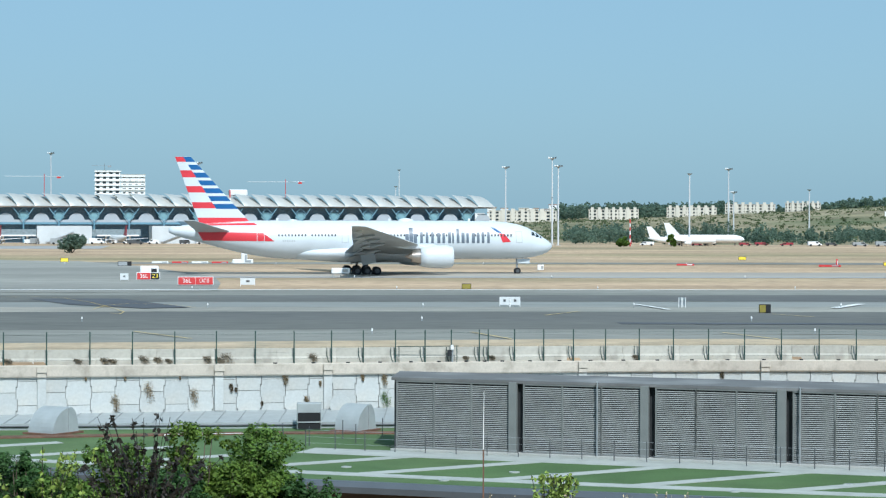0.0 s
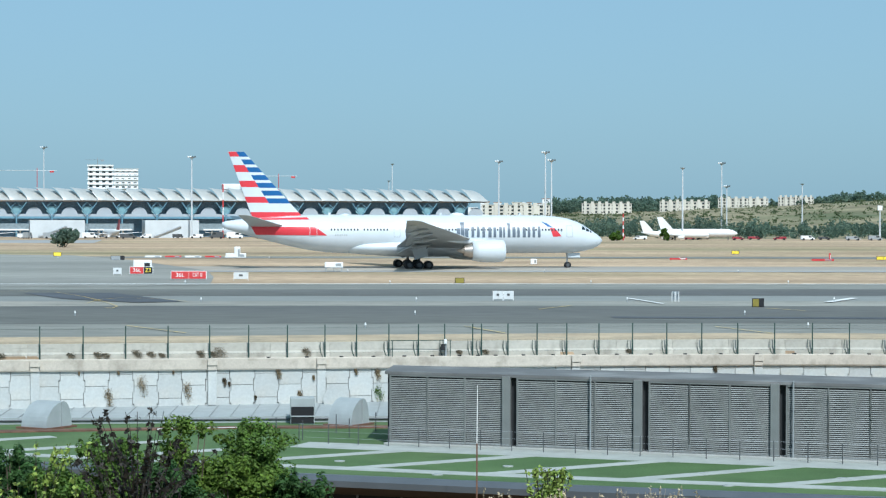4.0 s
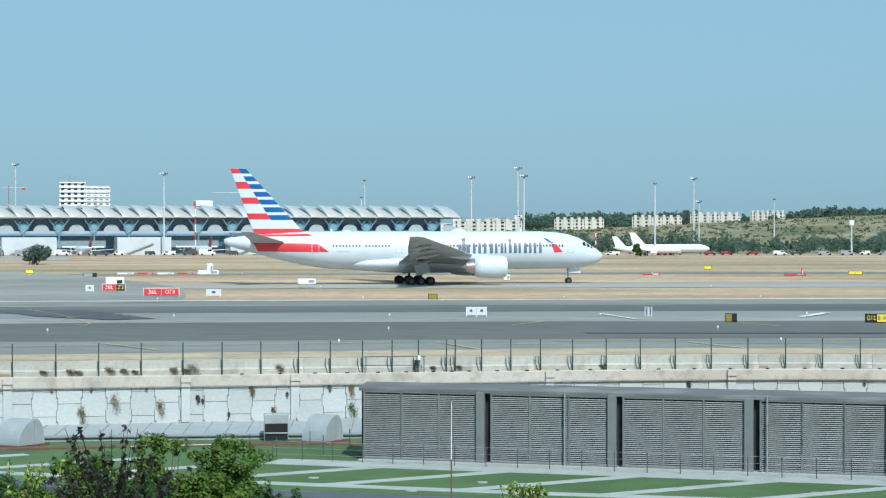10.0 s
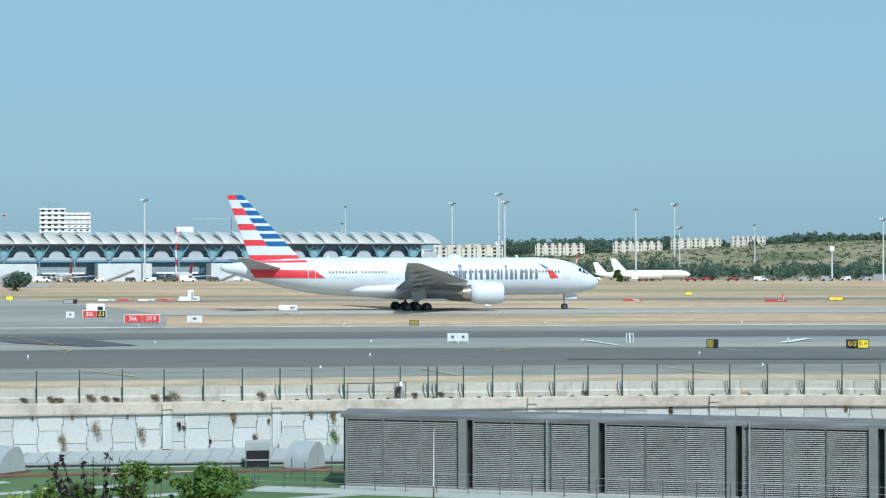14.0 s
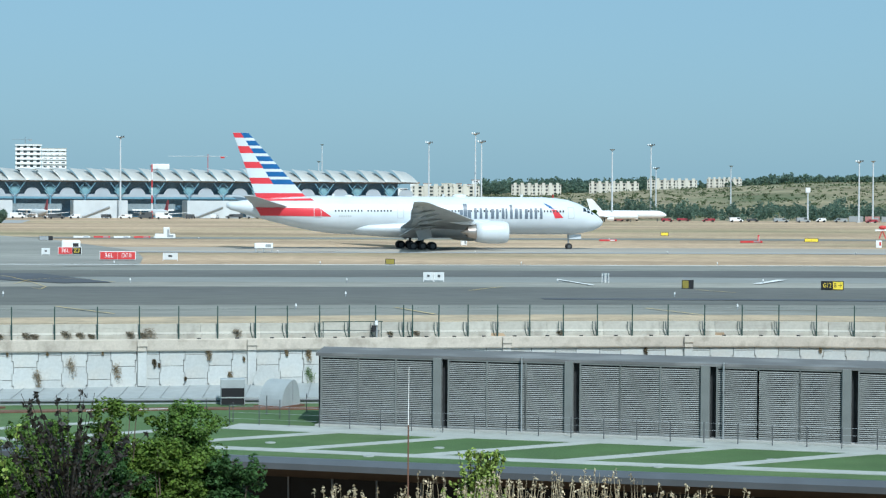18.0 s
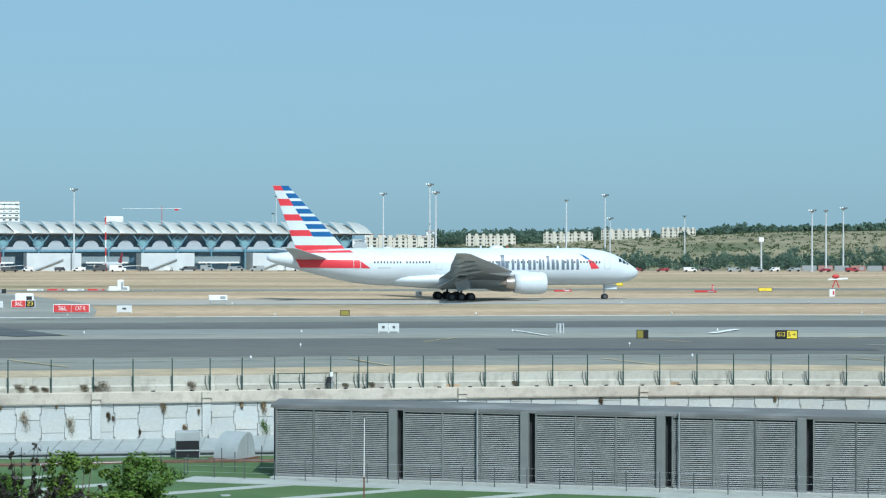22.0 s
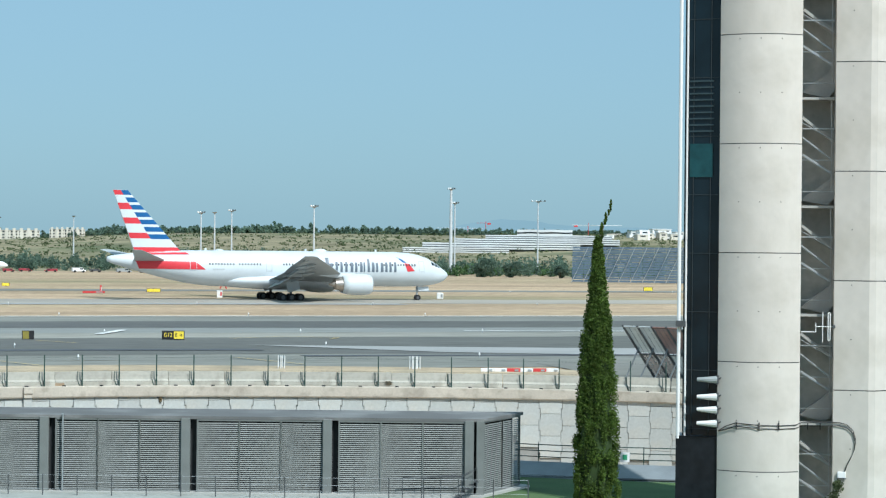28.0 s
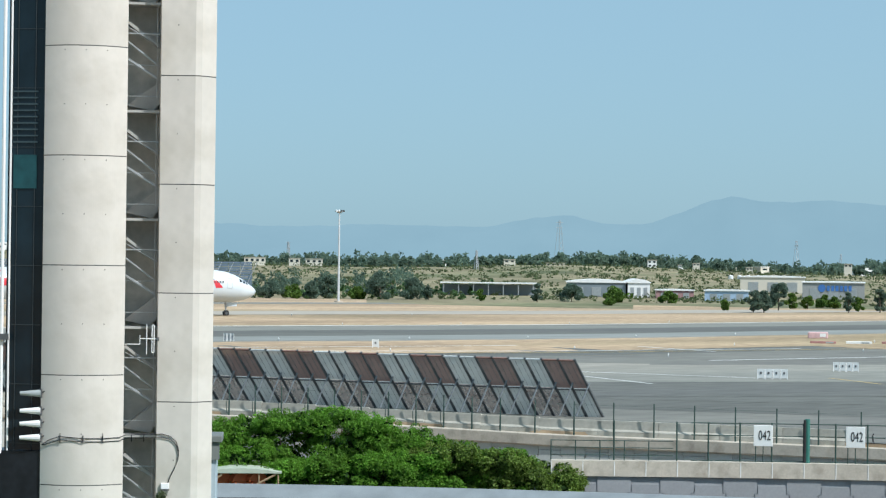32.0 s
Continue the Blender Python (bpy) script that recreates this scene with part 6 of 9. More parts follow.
for k in range(7):
    low_thing("water_barrier", 225 + 4.6 * k, 229 - 2.4 * k, (3.6, 0.6, 0.4), WHITE if k % 2 else mat("faded_red", (0.36, 0.19, 0.17), 0.7), "white and faded red barrier on the field", "barrier")


# red and white wind marker on the field
t = empty("wind_marker", Matrix.Translation((105.6, 480.7, field_z(105.6, 480.7))), label="red and white marker ball on a white tripod", category="marker")
bm = bmesh.new()
bmesh.ops.create_icosphere(bm, subdivisions=2, radius=0.55)
bmesh.ops.scale(bm, vec=(1.5, 1, 0.8), verts=bm.verts)
bmesh.ops.translate(bm, vec=(0, 0, 2.4), verts=bm.verts)
part("ball", bm, RED, t, smooth=True)
bm = bmesh.new()
rod(bm, (-1.6, 0, 1.7), (2.6, 0, 1.9), 0.22, seg=6)
part("arm", bm, WHITE, t)
for x in (-0.7, 0.7):
    bm = bmesh.new()
    rod(bm, (x, 0, 0), (0, 0, 1.9), 0.12, seg=6)
    part("leg", bm, RED, t)
low_thing("marker_board", 87, 399, (1.0, 0.4, 1.3), WHITE, "small white and red marker board", "marker", cap=RED)
low_thing("water_barrier", 69.5, 431.2, (4.2, 0.5, 0.4), RED, "low red plastic barrier in dry grass", "barrier")
low_thing("marker_board", 70.9, 431.4, (0.35, 0.35, 1.5), RED, "narrow red marker post in dry grass", "marker", cap=WHITE)
low_thing("water_barrier", 42.7, 438.2, (3.4, 0.5, 0.35), RED, "low red and white barrier in dry grass", "barrier", cap=WHITE)

# ---- roof details ----
def flat(name, pts, z, thick, material, label, category, kind="structure"):
    bm = bmesh.new()
    prism(bm, pts, z, z + thick)
    bmesh.ops.recalc_face_normals(bm, faces=bm.faces)
    ob = part(name, bm, material)
    return tagged(ob, label, category, kind=kind)


def band(name, a, b, w, material, label, category="path", z=ROOF_Z, thick=0.03):
    a, b = Vector(a), Vector(b)
    n = Vector((-(b - a).y, (b - a).x)).normalized() * w / 2
    return flat(name, [tuple(q) for q in (a - n, b - n, b + n, a + n)], z, thick, material, label, category)


def build_roof_details():
    # paths on the turf: one along the enclosure, one along the edge, and slanting links
    ux, uy = BOX_DIR.x, BOX_DIR.y
    band("pavement", (-8.9, 126.95), (42.4, 109.45), 2.75, PAVER, "pale paved strip in front of the louvred enclosure", z=ROOF_Z)
    edge = [(x, y) for x, y in ROOF_FRONT if -40 < x < 50]
    pts = [(x, y + 3.1) for x, y in edge] + [(x, y + 4.4) for x, y in edge][::-1]
    flat("pavement", pts, ROOF_Z, 0.03, PAVER, "pale paved strip along the roof edge", "path")
    for k in range(9):
        x0 = -40 + k * 6.9
        ax, ay = x0, lerp_table([(p[0], p[1]) for p in ROOF_FRONT], x0) + 3.8
        bx = x0 + 9.6
        by = 127.3 + (bx + 3.97) * uy / ux - 3.0
        if bx < 44:
            band("pavement", (ax, ay), (bx, by), 1.0, PAVER, "slanting pale paved strip across the turf", z=ROOF_Z + 0.004)
    # brown gravel bed with a bright metal edge
    bed = [(-75, 133.0), (-45, 134.2), (-27.6, 133.6), (-11.7, 136.8), (-3, 137.2)]
    for (ax, ay), (bx, by) in zip(bed, bed[1:]):
        band("gravel_bed", (ax, ay), (bx, by), 1.2, RUST, "rust-brown gravel drain bed in the turf", "gravel", thick=0.08)
    for a, b in (((-46, 133.6), (-28, 133.2)), ((-18, 135.0), (-12.2, 136.3))):
        band("edging", a, b, 0.16, PAINT_WHITE, "bright metal edging strip", "edging", thick=0.1)
    band("edging", (60.8, 104.0), (72, 97.5), 0.5, PAINT_WHITE, "white edging on the turf by the tower", "edging", thick=0.08)
    band("edging", (64, 99.0), (80, 88), 0.4, PAINT_WHITE, "white edging on the turf by the tower", "edging", thick=0.08)
    # stray pale spots: drain covers
    for k, (x, y) in enumerate(((-6.2, 118.5), (2.6, 116.3), (4.6, 115.4), (12.4, 113.4), (19.0, 111.4), (26.5, 109.0), (-1, 112.6), (13, 108.4), (30, 104.8))):
        t = empty("drain_cover", Matrix.Translation((x, y, ROOF_Z)), label="small round pale drain cover in the turf", category="drain", group="drain covers")
        bm = bmesh.new()
        rod(bm, (0, 0, 0), (0, 0, 0.05), 0.28, seg=12)
        part("lid", bm, PAVER, t)
        bm = bmesh.new()
        rod(bm, (0, 0, 0.05), (0, 0, 0.07), 0.12, seg=8)
        part("cap", bm, STEEL, t)
    # seamed metal skirting roof against the wall
    low = [(x, y) for x, y in smooth_line(ROOF_BACK[::-1], 1) if -75 <= x <= 20]
    sk = bmesh.new()
    rings = [[(x, y, ROOF_Z - 0.05), (x, y, ROOF_Z + 0.38), (x - 0.1, y + 8.6, ROOF_Z + 0.72), (x - 0.1, y + 8.6, ROOF_Z - 0.05)] for x, y in low]
    loft(sk, rings)
    bmesh.ops.recalc_face_normals(sk, faces=sk.faces)
    skirt = part("skirting_roof", sk, SHEET)
    tagged(skirt, "pale grey seamed metal skirting roof below the wall", "roof", kind="structure")
    bm = bmesh.new()
    v = Vector((0.0, 8.55, 0.34))
    rod(bm, (0, 0, 0), v, 0.035, seg=4)
    first = None
    for x, y, a in along(low, 1.3, 0.0):
        if -34 < x < 12:
            m = Matrix.Translation((x, y, ROOF_Z + 0.4))
            if first is None:
                first = part("seam", bm, mat("seam_grey", (0.3, 0.32, 0.325), 0.5, 0.3, vary=0.1), skirt)
                first.matrix_basis = m
            else:
                same_mesh("seam", first, m, skirt)
    bm = bmesh.new()
    line = [(x, y - 0.05, ROOF_Z + 0.2) for x, y in low]
    tube(bm, line, 0.06, 4)
    part("gutter", bm, STEEL_DARK, skirt)
    # parapet of bent sheet on the far side of the tower
    par = [(40, 127.3), (46.5, 121.6), (52.7, 117.9), (63.6, 111.1), (74.6, 101.6), (84, 91.2), (100, 74.2)]
    par = smooth_line(par, 2)
    pp = swept("parapet", par, [(-0.9, ROOF_Z - 0.1), (-0.85, ROOF_Z + 0.12), (0.55, ROOF_Z + 0.78), (0.75, ROOF_Z + 0.78), (0.75, ROOF_Z - 0.1)], mat("weathered_zinc_sheet", (0.25, 0.275, 0.29), 0.55, 0.2, vary=0.15, scale=0.6, fine=0.08, each=0.04), follow=False)
    tagged(pp, "pale grey bent sheet parapet along the roof's far edge", "parapet", kind="structure")
    bm = bmesh.new()
    line = [(x, y - 1.0, ROOF_Z + 0.09) for x, y in par]
    tube(bm, line, 0.07, 4)
    part("dark_line", bm, STEEL_DARK, pp)
    # handrail on posts in front of the enclosure
    rail = empty("cable_railing", label="slim steel cable railing in front of the enclosure", category="railing")
    bm = bmesh.new()
    rod(bm, (0, 0, 0), (0, 0, 1.12), 0.03, seg=6)
    first = None
    a, b = Vector((-9.0, 127.9)), Vector((40.6, 110.4))
    n = 29
    for k in range(n + 1):
        q = a + (b - a) * k / n
        m = Matrix.Translation((q.x, q.y, ROOF_Z))
        if first is None:
            first = part("post", bm, STEEL_DARK, rail)
            first.matrix_basis = m
        else:
            same_mesh("post", first, m, rail)
    for h in (0.35, 0.7, 1.08):
        bm = bmesh.new()
        rod(bm, (a.x, a.y, ROOF_Z + h), (b.x, b.y, ROOF_Z + h), 0.006, seg=3)
        part("cable", bm, STEEL, rail)
    rail = empty("cable_railing", label="slim steel cable railing turning towards the wall", category="railing")
    for k, (x, y) in enumerate(((-10.2, 127.0), (-8.9, 129.4), (-10.6, 131.6), (-7.2, 133.6), (-6.3, 131.0), (-4.9, 135))):
        same_mesh("post", first, Matrix.Translation((x, y, ROOF_Z)), rail)
    # pale vertical pipes on the enclosure
    for f in (0.262, 0.5095):
        q = BOX_A + BOX_DIR * BOX_LEN * f
        t = empty("downpipe", Matrix.Translation((q.x + 0.06, q.y - 0.22, ROOF_Z)), label="pale slim downpipe on the louvred enclosure", category="pipe")
        bm = bmesh.new()
        rod(bm, (0, 0, 0.05), (0, 0, 4.2), 0.045, seg=8)
        part("pipe", bm, STEEL, t)
        for z in (1.0, 2.6, 4.1):
            bm = bmesh.new()
            block(bm, (0, 0.03, z), (0.16, 0.12, 0.06))
            part("bracket", bm, STEEL_DARK, t)
    # access ladder frame by the last bay
    q = BOX_A + BOX_DIR * BOX_LEN * 0.955
    t = empty("access_stair", Matrix.Translation((q.x, q.y - 0.9, ROOF_Z)) @ Matrix.Rotation(math.atan2(BOX_DIR.y, BOX_DIR.x), 4, "Z"), label="small dark steel access stair with handrails", category="stair")
    for y in (-0.35, 0.35):
        bm = bmesh.new()
        pts = [(-2.2, 0.0), (-2.2, 1.05), (-0.2, 1.15), (0.9, 1.15), (1.7, 1.6), (1.7, 0.5)]
        tube(bm, [(p[0], y, p[1]) for p in pts], 0.03)
        part("handrail", bm, STEEL_DARK, t)
        for px in (-1.2, -0.2, 0.9):
            bm = bmesh.new()
            rod(bm, (px, y, 0), (px, y, 1.12), 0.025, seg=5)
            part("post", bm, STEEL_DARK, t)
    for k in range(5):
        bm = bmesh.new()
        block(bm, (0.7 + 0.24 * k, 0, 0.15 + 0.19 * k), (0.26, 0.7, 0.04))
        part("tread", bm, STEEL_DARK, t)


build_roof_details()


def vent_hood(x, y, turn, wide, high, deep, label="pale grey curved sheet metal vent hood"):
    """A quarter-round hood: a curved back falling to the roof and a flat arched side."""
    t = empty("vent_hood", Matrix.Translation((x, y, ROOF_Z)) @ Matrix.Rotation(turn, 4, "Z"), label=label, category="vent", group="roof vent hoods")
    n = 10
    prof = [(-deep / 2 + 0.7 * deep * (1 - math.cos(math.pi / 2 * k / n)), high * math.sin(math.pi / 2 * k / n)) for k in range(n + 1)]
    prof += [(deep * 0.2 + deep * 0.3 * math.sin(math.pi / 2 * k / 6), high * math.cos(math.pi / 2 * k / 6)) for k in range(1, 7)]
    bm = bmesh.new()
    loft(bm, [[(px, -wide / 2, pz) for px, pz in prof], [(px, wide / 2, pz) for px, pz in prof]])
    bmesh.ops.recalc_face_normals(bm, faces=bm.faces)
    part("shell", bm, SHEET, t)
    bm = bmesh.new()
    block(bm, (0, 0, 0.06), (deep + 0.5, wide + 0.4, 0.12))
    part("kerb", bm, RUST, t)
    bm = bmesh.new()
    rod(bm, (deep * 0.1, -wide / 2 - 0.03, 0.1), (deep * 0.1, -wide / 2 - 0.03, high * 0.96), 0.03, seg=5)
    part("seam", bm, STEEL, t)
    return t


vent_hood(-24.9, 136.4, radians(58), 2.0, 1.62, 2.3)
vent_hood(-6.7, 138.6, radians(58), 1.7, 1.66, 2.0)
vent_hood(37.1, 101.6, radians(20), 2.0, 0.85, 2.8)
vent_hood(41.2, 99.6, radians(28), 2.0, 0.8, 2.4)
vent_hood(57.6, 95.2, radians(150), 1.8, 0.65, 2.4)
# black louvred intake
t = empty("air_intake", Matrix.Translation((-9.6, 139.4, ROOF_Z)) @ Matrix.Rotation(radians(5), 4, "Z"), label="pale box vent with a black opening", category="vent")
bm = bmesh.new()
block(bm, (0, 0.3, 0.82), (1.5, 1.2, 1.62), bevel=0.03)
part("body", bm, SHEET, t)
bm = bmesh.new()
block(bm, (0, -0.32, 0.58), (1.4, 0.06, 1.0))
part("opening", bm, BLACK, t)
bm = bmesh.new()
block(bm, (0, -0.38, 0.5), (1.46, 0.05, 0.07))
part("bar", bm, SHEET, t)
t = empty("wall_arch", Matrix.Translation((-8.0, 146.6, -2.9)), label="small arched opening in the white wall", category="opening")
bm = bmesh.new()
rod(bm, (0, 0.2, 0), (0, -0.12, 0), 0.62, seg=18)
part("arch", bm, SHEET, t)
bm = bmesh.new()
rod(bm, (0, -0.1, 0), (0, -0.2, 0), 0.74, seg=18)
rod(bm, (0, -0.12, -0.2), (0, -0.21, -0.2), 0.6, seg=18)
part("ring", bm, CONCRETE_WALL, t)

# ---- thin rod with a white upper half ----
t = empty("lightning_rod", Matrix.Translation((0.9, 104.6, LOW)), label="slim pole, rust brown below and white above", category="pole")
bm = bmesh.new()
rod(bm, (0, 0, 0), (0, 0, 7.6), 0.05, 0.04, 6)
part("lower_pole", bm, RUST, t)
bm = bmesh.new()
rod(bm, (0, 0, 7.6), (0.02, 0, 10.3), 0.022, 0.012, 6)
part("upper_pole", bm, WHITE, t)

# ---- weeds in the wall and behind the fence ----
def weed(x, y, z, r, mtl, seed, label="dry brown weed growing in the wall", wide=1.0, low=1.0):
    t = empty("weed", Matrix.Translation((x, y, z)), label=label, category="plant", group="weeds on the wall")
    leaves("foliage", [(0, 0, r * 0.1, r * 0.5 * wide, r * 0.2, r * 0.6 * low), (0.1 * r * wide, 0, -0.35 * r * low, r * 0.36 * wide, r * 0.2, r * 0.7 * low), (-0.12 * r * wide, 0, 0.25 * r * low, r * 0.3 * wide, r * 0.2, r * 0.5 * low)], 130, 0.035, mtl, t, seed, shell=0.0)
    bm = bmesh.new()
    for k in range(6):
        a = k * 1.05
        rod(bm, (0, 0.15, r * 0.2), (r * 0.5 * wide * math.cos(a), 0.08 * math.sin(a), r * low * (0.8 if k % 2 else -0.9)), 0.01, 0.004, 4)
    part("stem_tuft", bm, BARK, t)


DRY_LEAF = mat("dry_weed", (0.30, 0.235, 0.14), 0.9, vary=0.25, island=0.5, thin=0.35)
GREY_WEED = mat("grey_dry_bush", (0.29, 0.25, 0.185), 0.9, vary=0.25, island=0.4, thin=0.45)
DARK_WEED = mat("dark_dry_weed", (0.12, 0.095, 0.06), 0.9, vary=0.25, island=0.4, thin=0.2)
for k, (s, z, r, m) in enumerate(((38.29, -2.6, 0.75, DRY_LEAF), (40.4, -1.85, 0.85, DRY_LEAF), (43.3, -2.25, 0.75, DRY_LEAF), (45.7, -1.7, 0.34, DARK_WEED), (46.0, -1.85, 0.2, DARK_WEED), (49.2, -1.15, 0.55, DRY_LEAF),
                                  (36.4, -1.05, 0.16, DRY_LEAF), (38.9, -1.05, 0.16, DRY_LEAF), (42.4, -1.05, 0.14, DRY_LEAF), (50.6, -2.6, 0.4, DRY_LEAF), (51.5, -1.5, 0.2, DRY_LEAF), (55.84, -2.6, 0.85, LEAF), (55.76, -1.25, 0.55, DRY_LEAF), (54.3, -1.1, 0.3, DRY_LEAF),
                                  (47.7, -2.75, 0.18, DARK_WEED), (78.87, -1.2, 0.35, DARK_WEED), (91.0, -1.1, 0.25, DRY_LEAF), (133.0, -2.2, 0.8, SCRUB), (136.2, -2.5, 0.6, SCRUB), (139.5, -2.7, 0.5, DRY_LEAF))):
    x, y, a = spot(s, -0.2)
    weed(x, y, z + field_z(x, y), r, m, 40 + k)
for k, (s, z, r) in enumerate(((37.6, 0.1, 0.5), (38.1, 0.05, 0.35), (40.1, 0.25, 0.55), (41.0, 0.15, 0.4), (41.7, 0.05, 0.3), (44.2, 0.15, 0.5), (45.45, 0.3, 0.75), (45.0, 0.1, 0.4), (51.1, 0.3, 0.55), (35.9, 0.1, 0.35), (63.1, 0.1, 0.3), (61.3, 0.1, 0.25), (31.5, 0.1, 0.4), (73.0, 0.05, 0.3), (107.0, 0.1, 0.3))):
    x, y, a = spot(s, 0.24)
    weed(x, y, z * 0.6 + field_z(x, y), r, GREY_WEED, 70 + k, "round dry bush between the fence and the crash barrier", 2.0 if r < 0.5 else 1.5, 0.62)

# ---- foreground: planted bank with trees, a sapling and dry grasses ----
def leafy_tree(x, y, high, wide, mtl, seed, label, boughs, low=0.55):
    """A broadleaf tree: trunk, limbs, a dark inside and boughs that end in ragged clumps of leaves."""
    rng = random.Random(seed)
    t = empty("tree", Matrix.Translation((x, y, LOW)), label=label, category="tree")
    bm = bmesh.new()
    rod(bm, (0, 0, -0.2), (0.2, 0, high * 0.6), 0.3, 0.12, 8)
    centres, cores = [], []
    for k in range(boughs):
        a, up = rng.uniform(0, 2 * math.pi), rng.random() ** 0.8
        reach = wide / 2 * rng.uniform(0.45, 1.0) * math.sqrt(max(0.08, 1 - up * up * 0.9)) * (0.85 + 0.2 * math.sin(2 * a + seed))
        tip = Vector((reach * math.cos(a), reach * math.sin(a), high * (low + 0.06 + (0.94 - low) * up) + rng.uniform(-0.3, 0.2)))
        foot = Vector((0.1, 0, high * (low - 0.12 + 0.35 * up * (1 - low))))
        rod(bm, foot, tip, 0.05, 0.012, 5)
        for j in range(5):
            w = rng.uniform(0.2, 0.36)
            c = foot.lerp(tip, rng.uniform(0.72, 1.03)) + Vector((rng.gauss(0, 0.24), rng.gauss(0, 0.24), rng.gauss(0, 0.16)))
            centres.append((*c, w * 1.1, w * 1.1, w * 0.8))
        c = foot.lerp(tip, 0.6)
        cores.append((c.x, c.y, c.z - 0.1, 0.5, 0.5, 0.4))
    for k in range(7):
        c = Vector((rng.gauss(0, wide * 0.1), rng.gauss(0, wide * 0.1), high + rng.uniform(-0.5, 0.15)))
        centres.append((*c, 0.16, 0.16, 0.3))
    part("trunk", bm, BARK, t)
    tufts("crown", centres, 120, 0.062, mtl, t, seed)
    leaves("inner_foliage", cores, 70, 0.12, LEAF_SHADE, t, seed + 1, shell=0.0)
    return t


# Same leaves in near-black green: the crown's inner shade is painted with it.
LEAF_SHADE = mat("leaf_inner_shade", (0.02, 0.045, 0.012), 0.8, vary=0.2, island=0.3, spec=0.1)
LEAF_YELLOW = mat("leaf_yellow_green", (0.12, 0.19, 0.03), 0.6, vary=0.25, scale=0.8, island=0.45, spec=0.3, thin=0.35)
leafy_tree(-8.0, 66.0, 12.0, 3.6, LEAF_YELLOW, 7, "leafy yellow-green tree with a ragged crown", 50)
leafy_tree(-10.0, 65.6, 11.5, 4.6, LEAF, 17, "green broadleaf tree beside another", 60)
leafy_tree(-12.9, 65.0, 11.3, 4.8, LEAF_DARK, 27, "dense dark green broadleaf tree", 56)
leafy_tree(-6.1, 66.8, 11.95, 3.6, LEAF, 37, "bright green tree with a broad uneven crown", 54)
leafy_tree(-8.2, 64.4, 11.0, 3.2, LEAF_DARK, 47, "dark green young tree in front of lighter ones", 40)
leafy_tree(-4.7, 66.2, 10.5, 2.8, LEAF_DARK, 57, "small dark green tree at the edge", 34)
leafy_tree(-11.3, 64.2, 10.9, 3.6, LEAF, 67, "low green tree filling the row", 40)
leafy_tree(-6.5, 65.2, 11.0, 3.4, LEAF_YELLOW, 77, "low ragged yellow-green tree in the row", 40)


def open_shrub(name, x, y, z, high, mtl, seed, label, branches=46, leafs=16, spread=0.34, size=0.075):
    """A shrub of many thin upright branches with loose leaves."""
    rng = random.Random(seed)
    t = empty(name, Matrix.Translation((x, y, z)), label=label, category="tree")
    bm = bmesh.new()
    centres = []
    rod(bm, (0, 0, 0), (0, 0, high * 0.7), 0.09, 0.03, 6)
    for k in range(branches):
        h0 = high * rng.uniform(0.45, 0.8)
        a, up = rng.uniform(0, 6.28), rng.uniform(0.35, 1.0)
        tip = Vector((math.cos(a) * high * spread * (1.15 - up), math.sin(a) * high * spread * (1.15 - up), min(high, h0 + high * 0.33 * up)))
        rod(bm, (0, 0, h0), tip, 0.025, 0.008, 4)
        for j in range(leafs):
            p = Vector((0, 0, h0)).lerp(tip, rng.uniform(0.3, 1.0))
            centres.append((p.x, p.y, p.z, 0.09, 0.09, 0.09))
    part("branchwork", bm, BARK_DARK, t)
    leaves("foliage", centres, 5, size, mtl, t, seed, shell=0.2)
    return t


open_shrub("tree", -8.8, 62.0, LOW, 12.9, LEAF_PURPLE, 3, "dark purple-leaved tree with loose spreading branches", branches=64, leafs=9, spread=0.27, size=0.08)
open_shrub("tree", 2.45, 61.5, LOW, 11.35, mat("leaf_bright", (0.2, 0.27, 0.05), 0.6, vary=0.2, island=0.35), 5, "bright yellow-green young tree", branches=90, leafs=26, spread=0.12, size=0.06)
open_shrub("tree", -11.8, 63.0, LOW, 11.9, mat("leaf_bright", (0.2, 0.27, 0.05), 0.6, vary=0.2, island=0.35), 6, "slender yellow-green shoots of a tree", branches=26, leafs=10, spread=0.2)
open_shrub("tree", -10.6, 64.0, LOW, 12.1, mat("leaf_bright", (0.2, 0.27, 0.05), 0.6, vary=0.2, island=0.35), 9, "slender yellow-green shoots beside the purple tree", branches=20, leafs=10, spread=0.14)


def build_dry_grass():
    rng = random.Random(12)
    bm = bmesh.new()
    heads = []
    for k in range(420):
        x = rng.gauss(rng.choice((0.6, 2.0, 2.7, 3.5, 4.2, 5.2, 6.2, -1.0)), 0.35)
        y = 45.0 + rng.uniform(-0.9, 0.9)
        h = rng.uniform(0.35, 1.08) * (1.0 if 0.5 < x < 5 else 0.75)
        lean = Vector((rng.uniform(-0.16, 0.16), rng.uniform(-0.1, 0.1), h))
        base = Vector((x, y, 2.72))
        rod(bm, base, base + lean, 0.008, 0.003, 3)
        if rng.random() < 0.6:
            tip = base + lean
            heads.append((tip.x, tip.y, tip.z - 0.05, 0.05, 0.05, 0.11))
    me = part("dry_grass", bm, STRAW)
    tagged(me, "tall dry straw-coloured grass and seed heads on the bank", "grass", kind="stuff")
    tagged(leaves("seed_heads", heads, 9, 0.028, STRAW, seed=3, shell=0.1), "dry feathery seed heads on the bank", "grass", kind="stuff")


build_dry_grass()


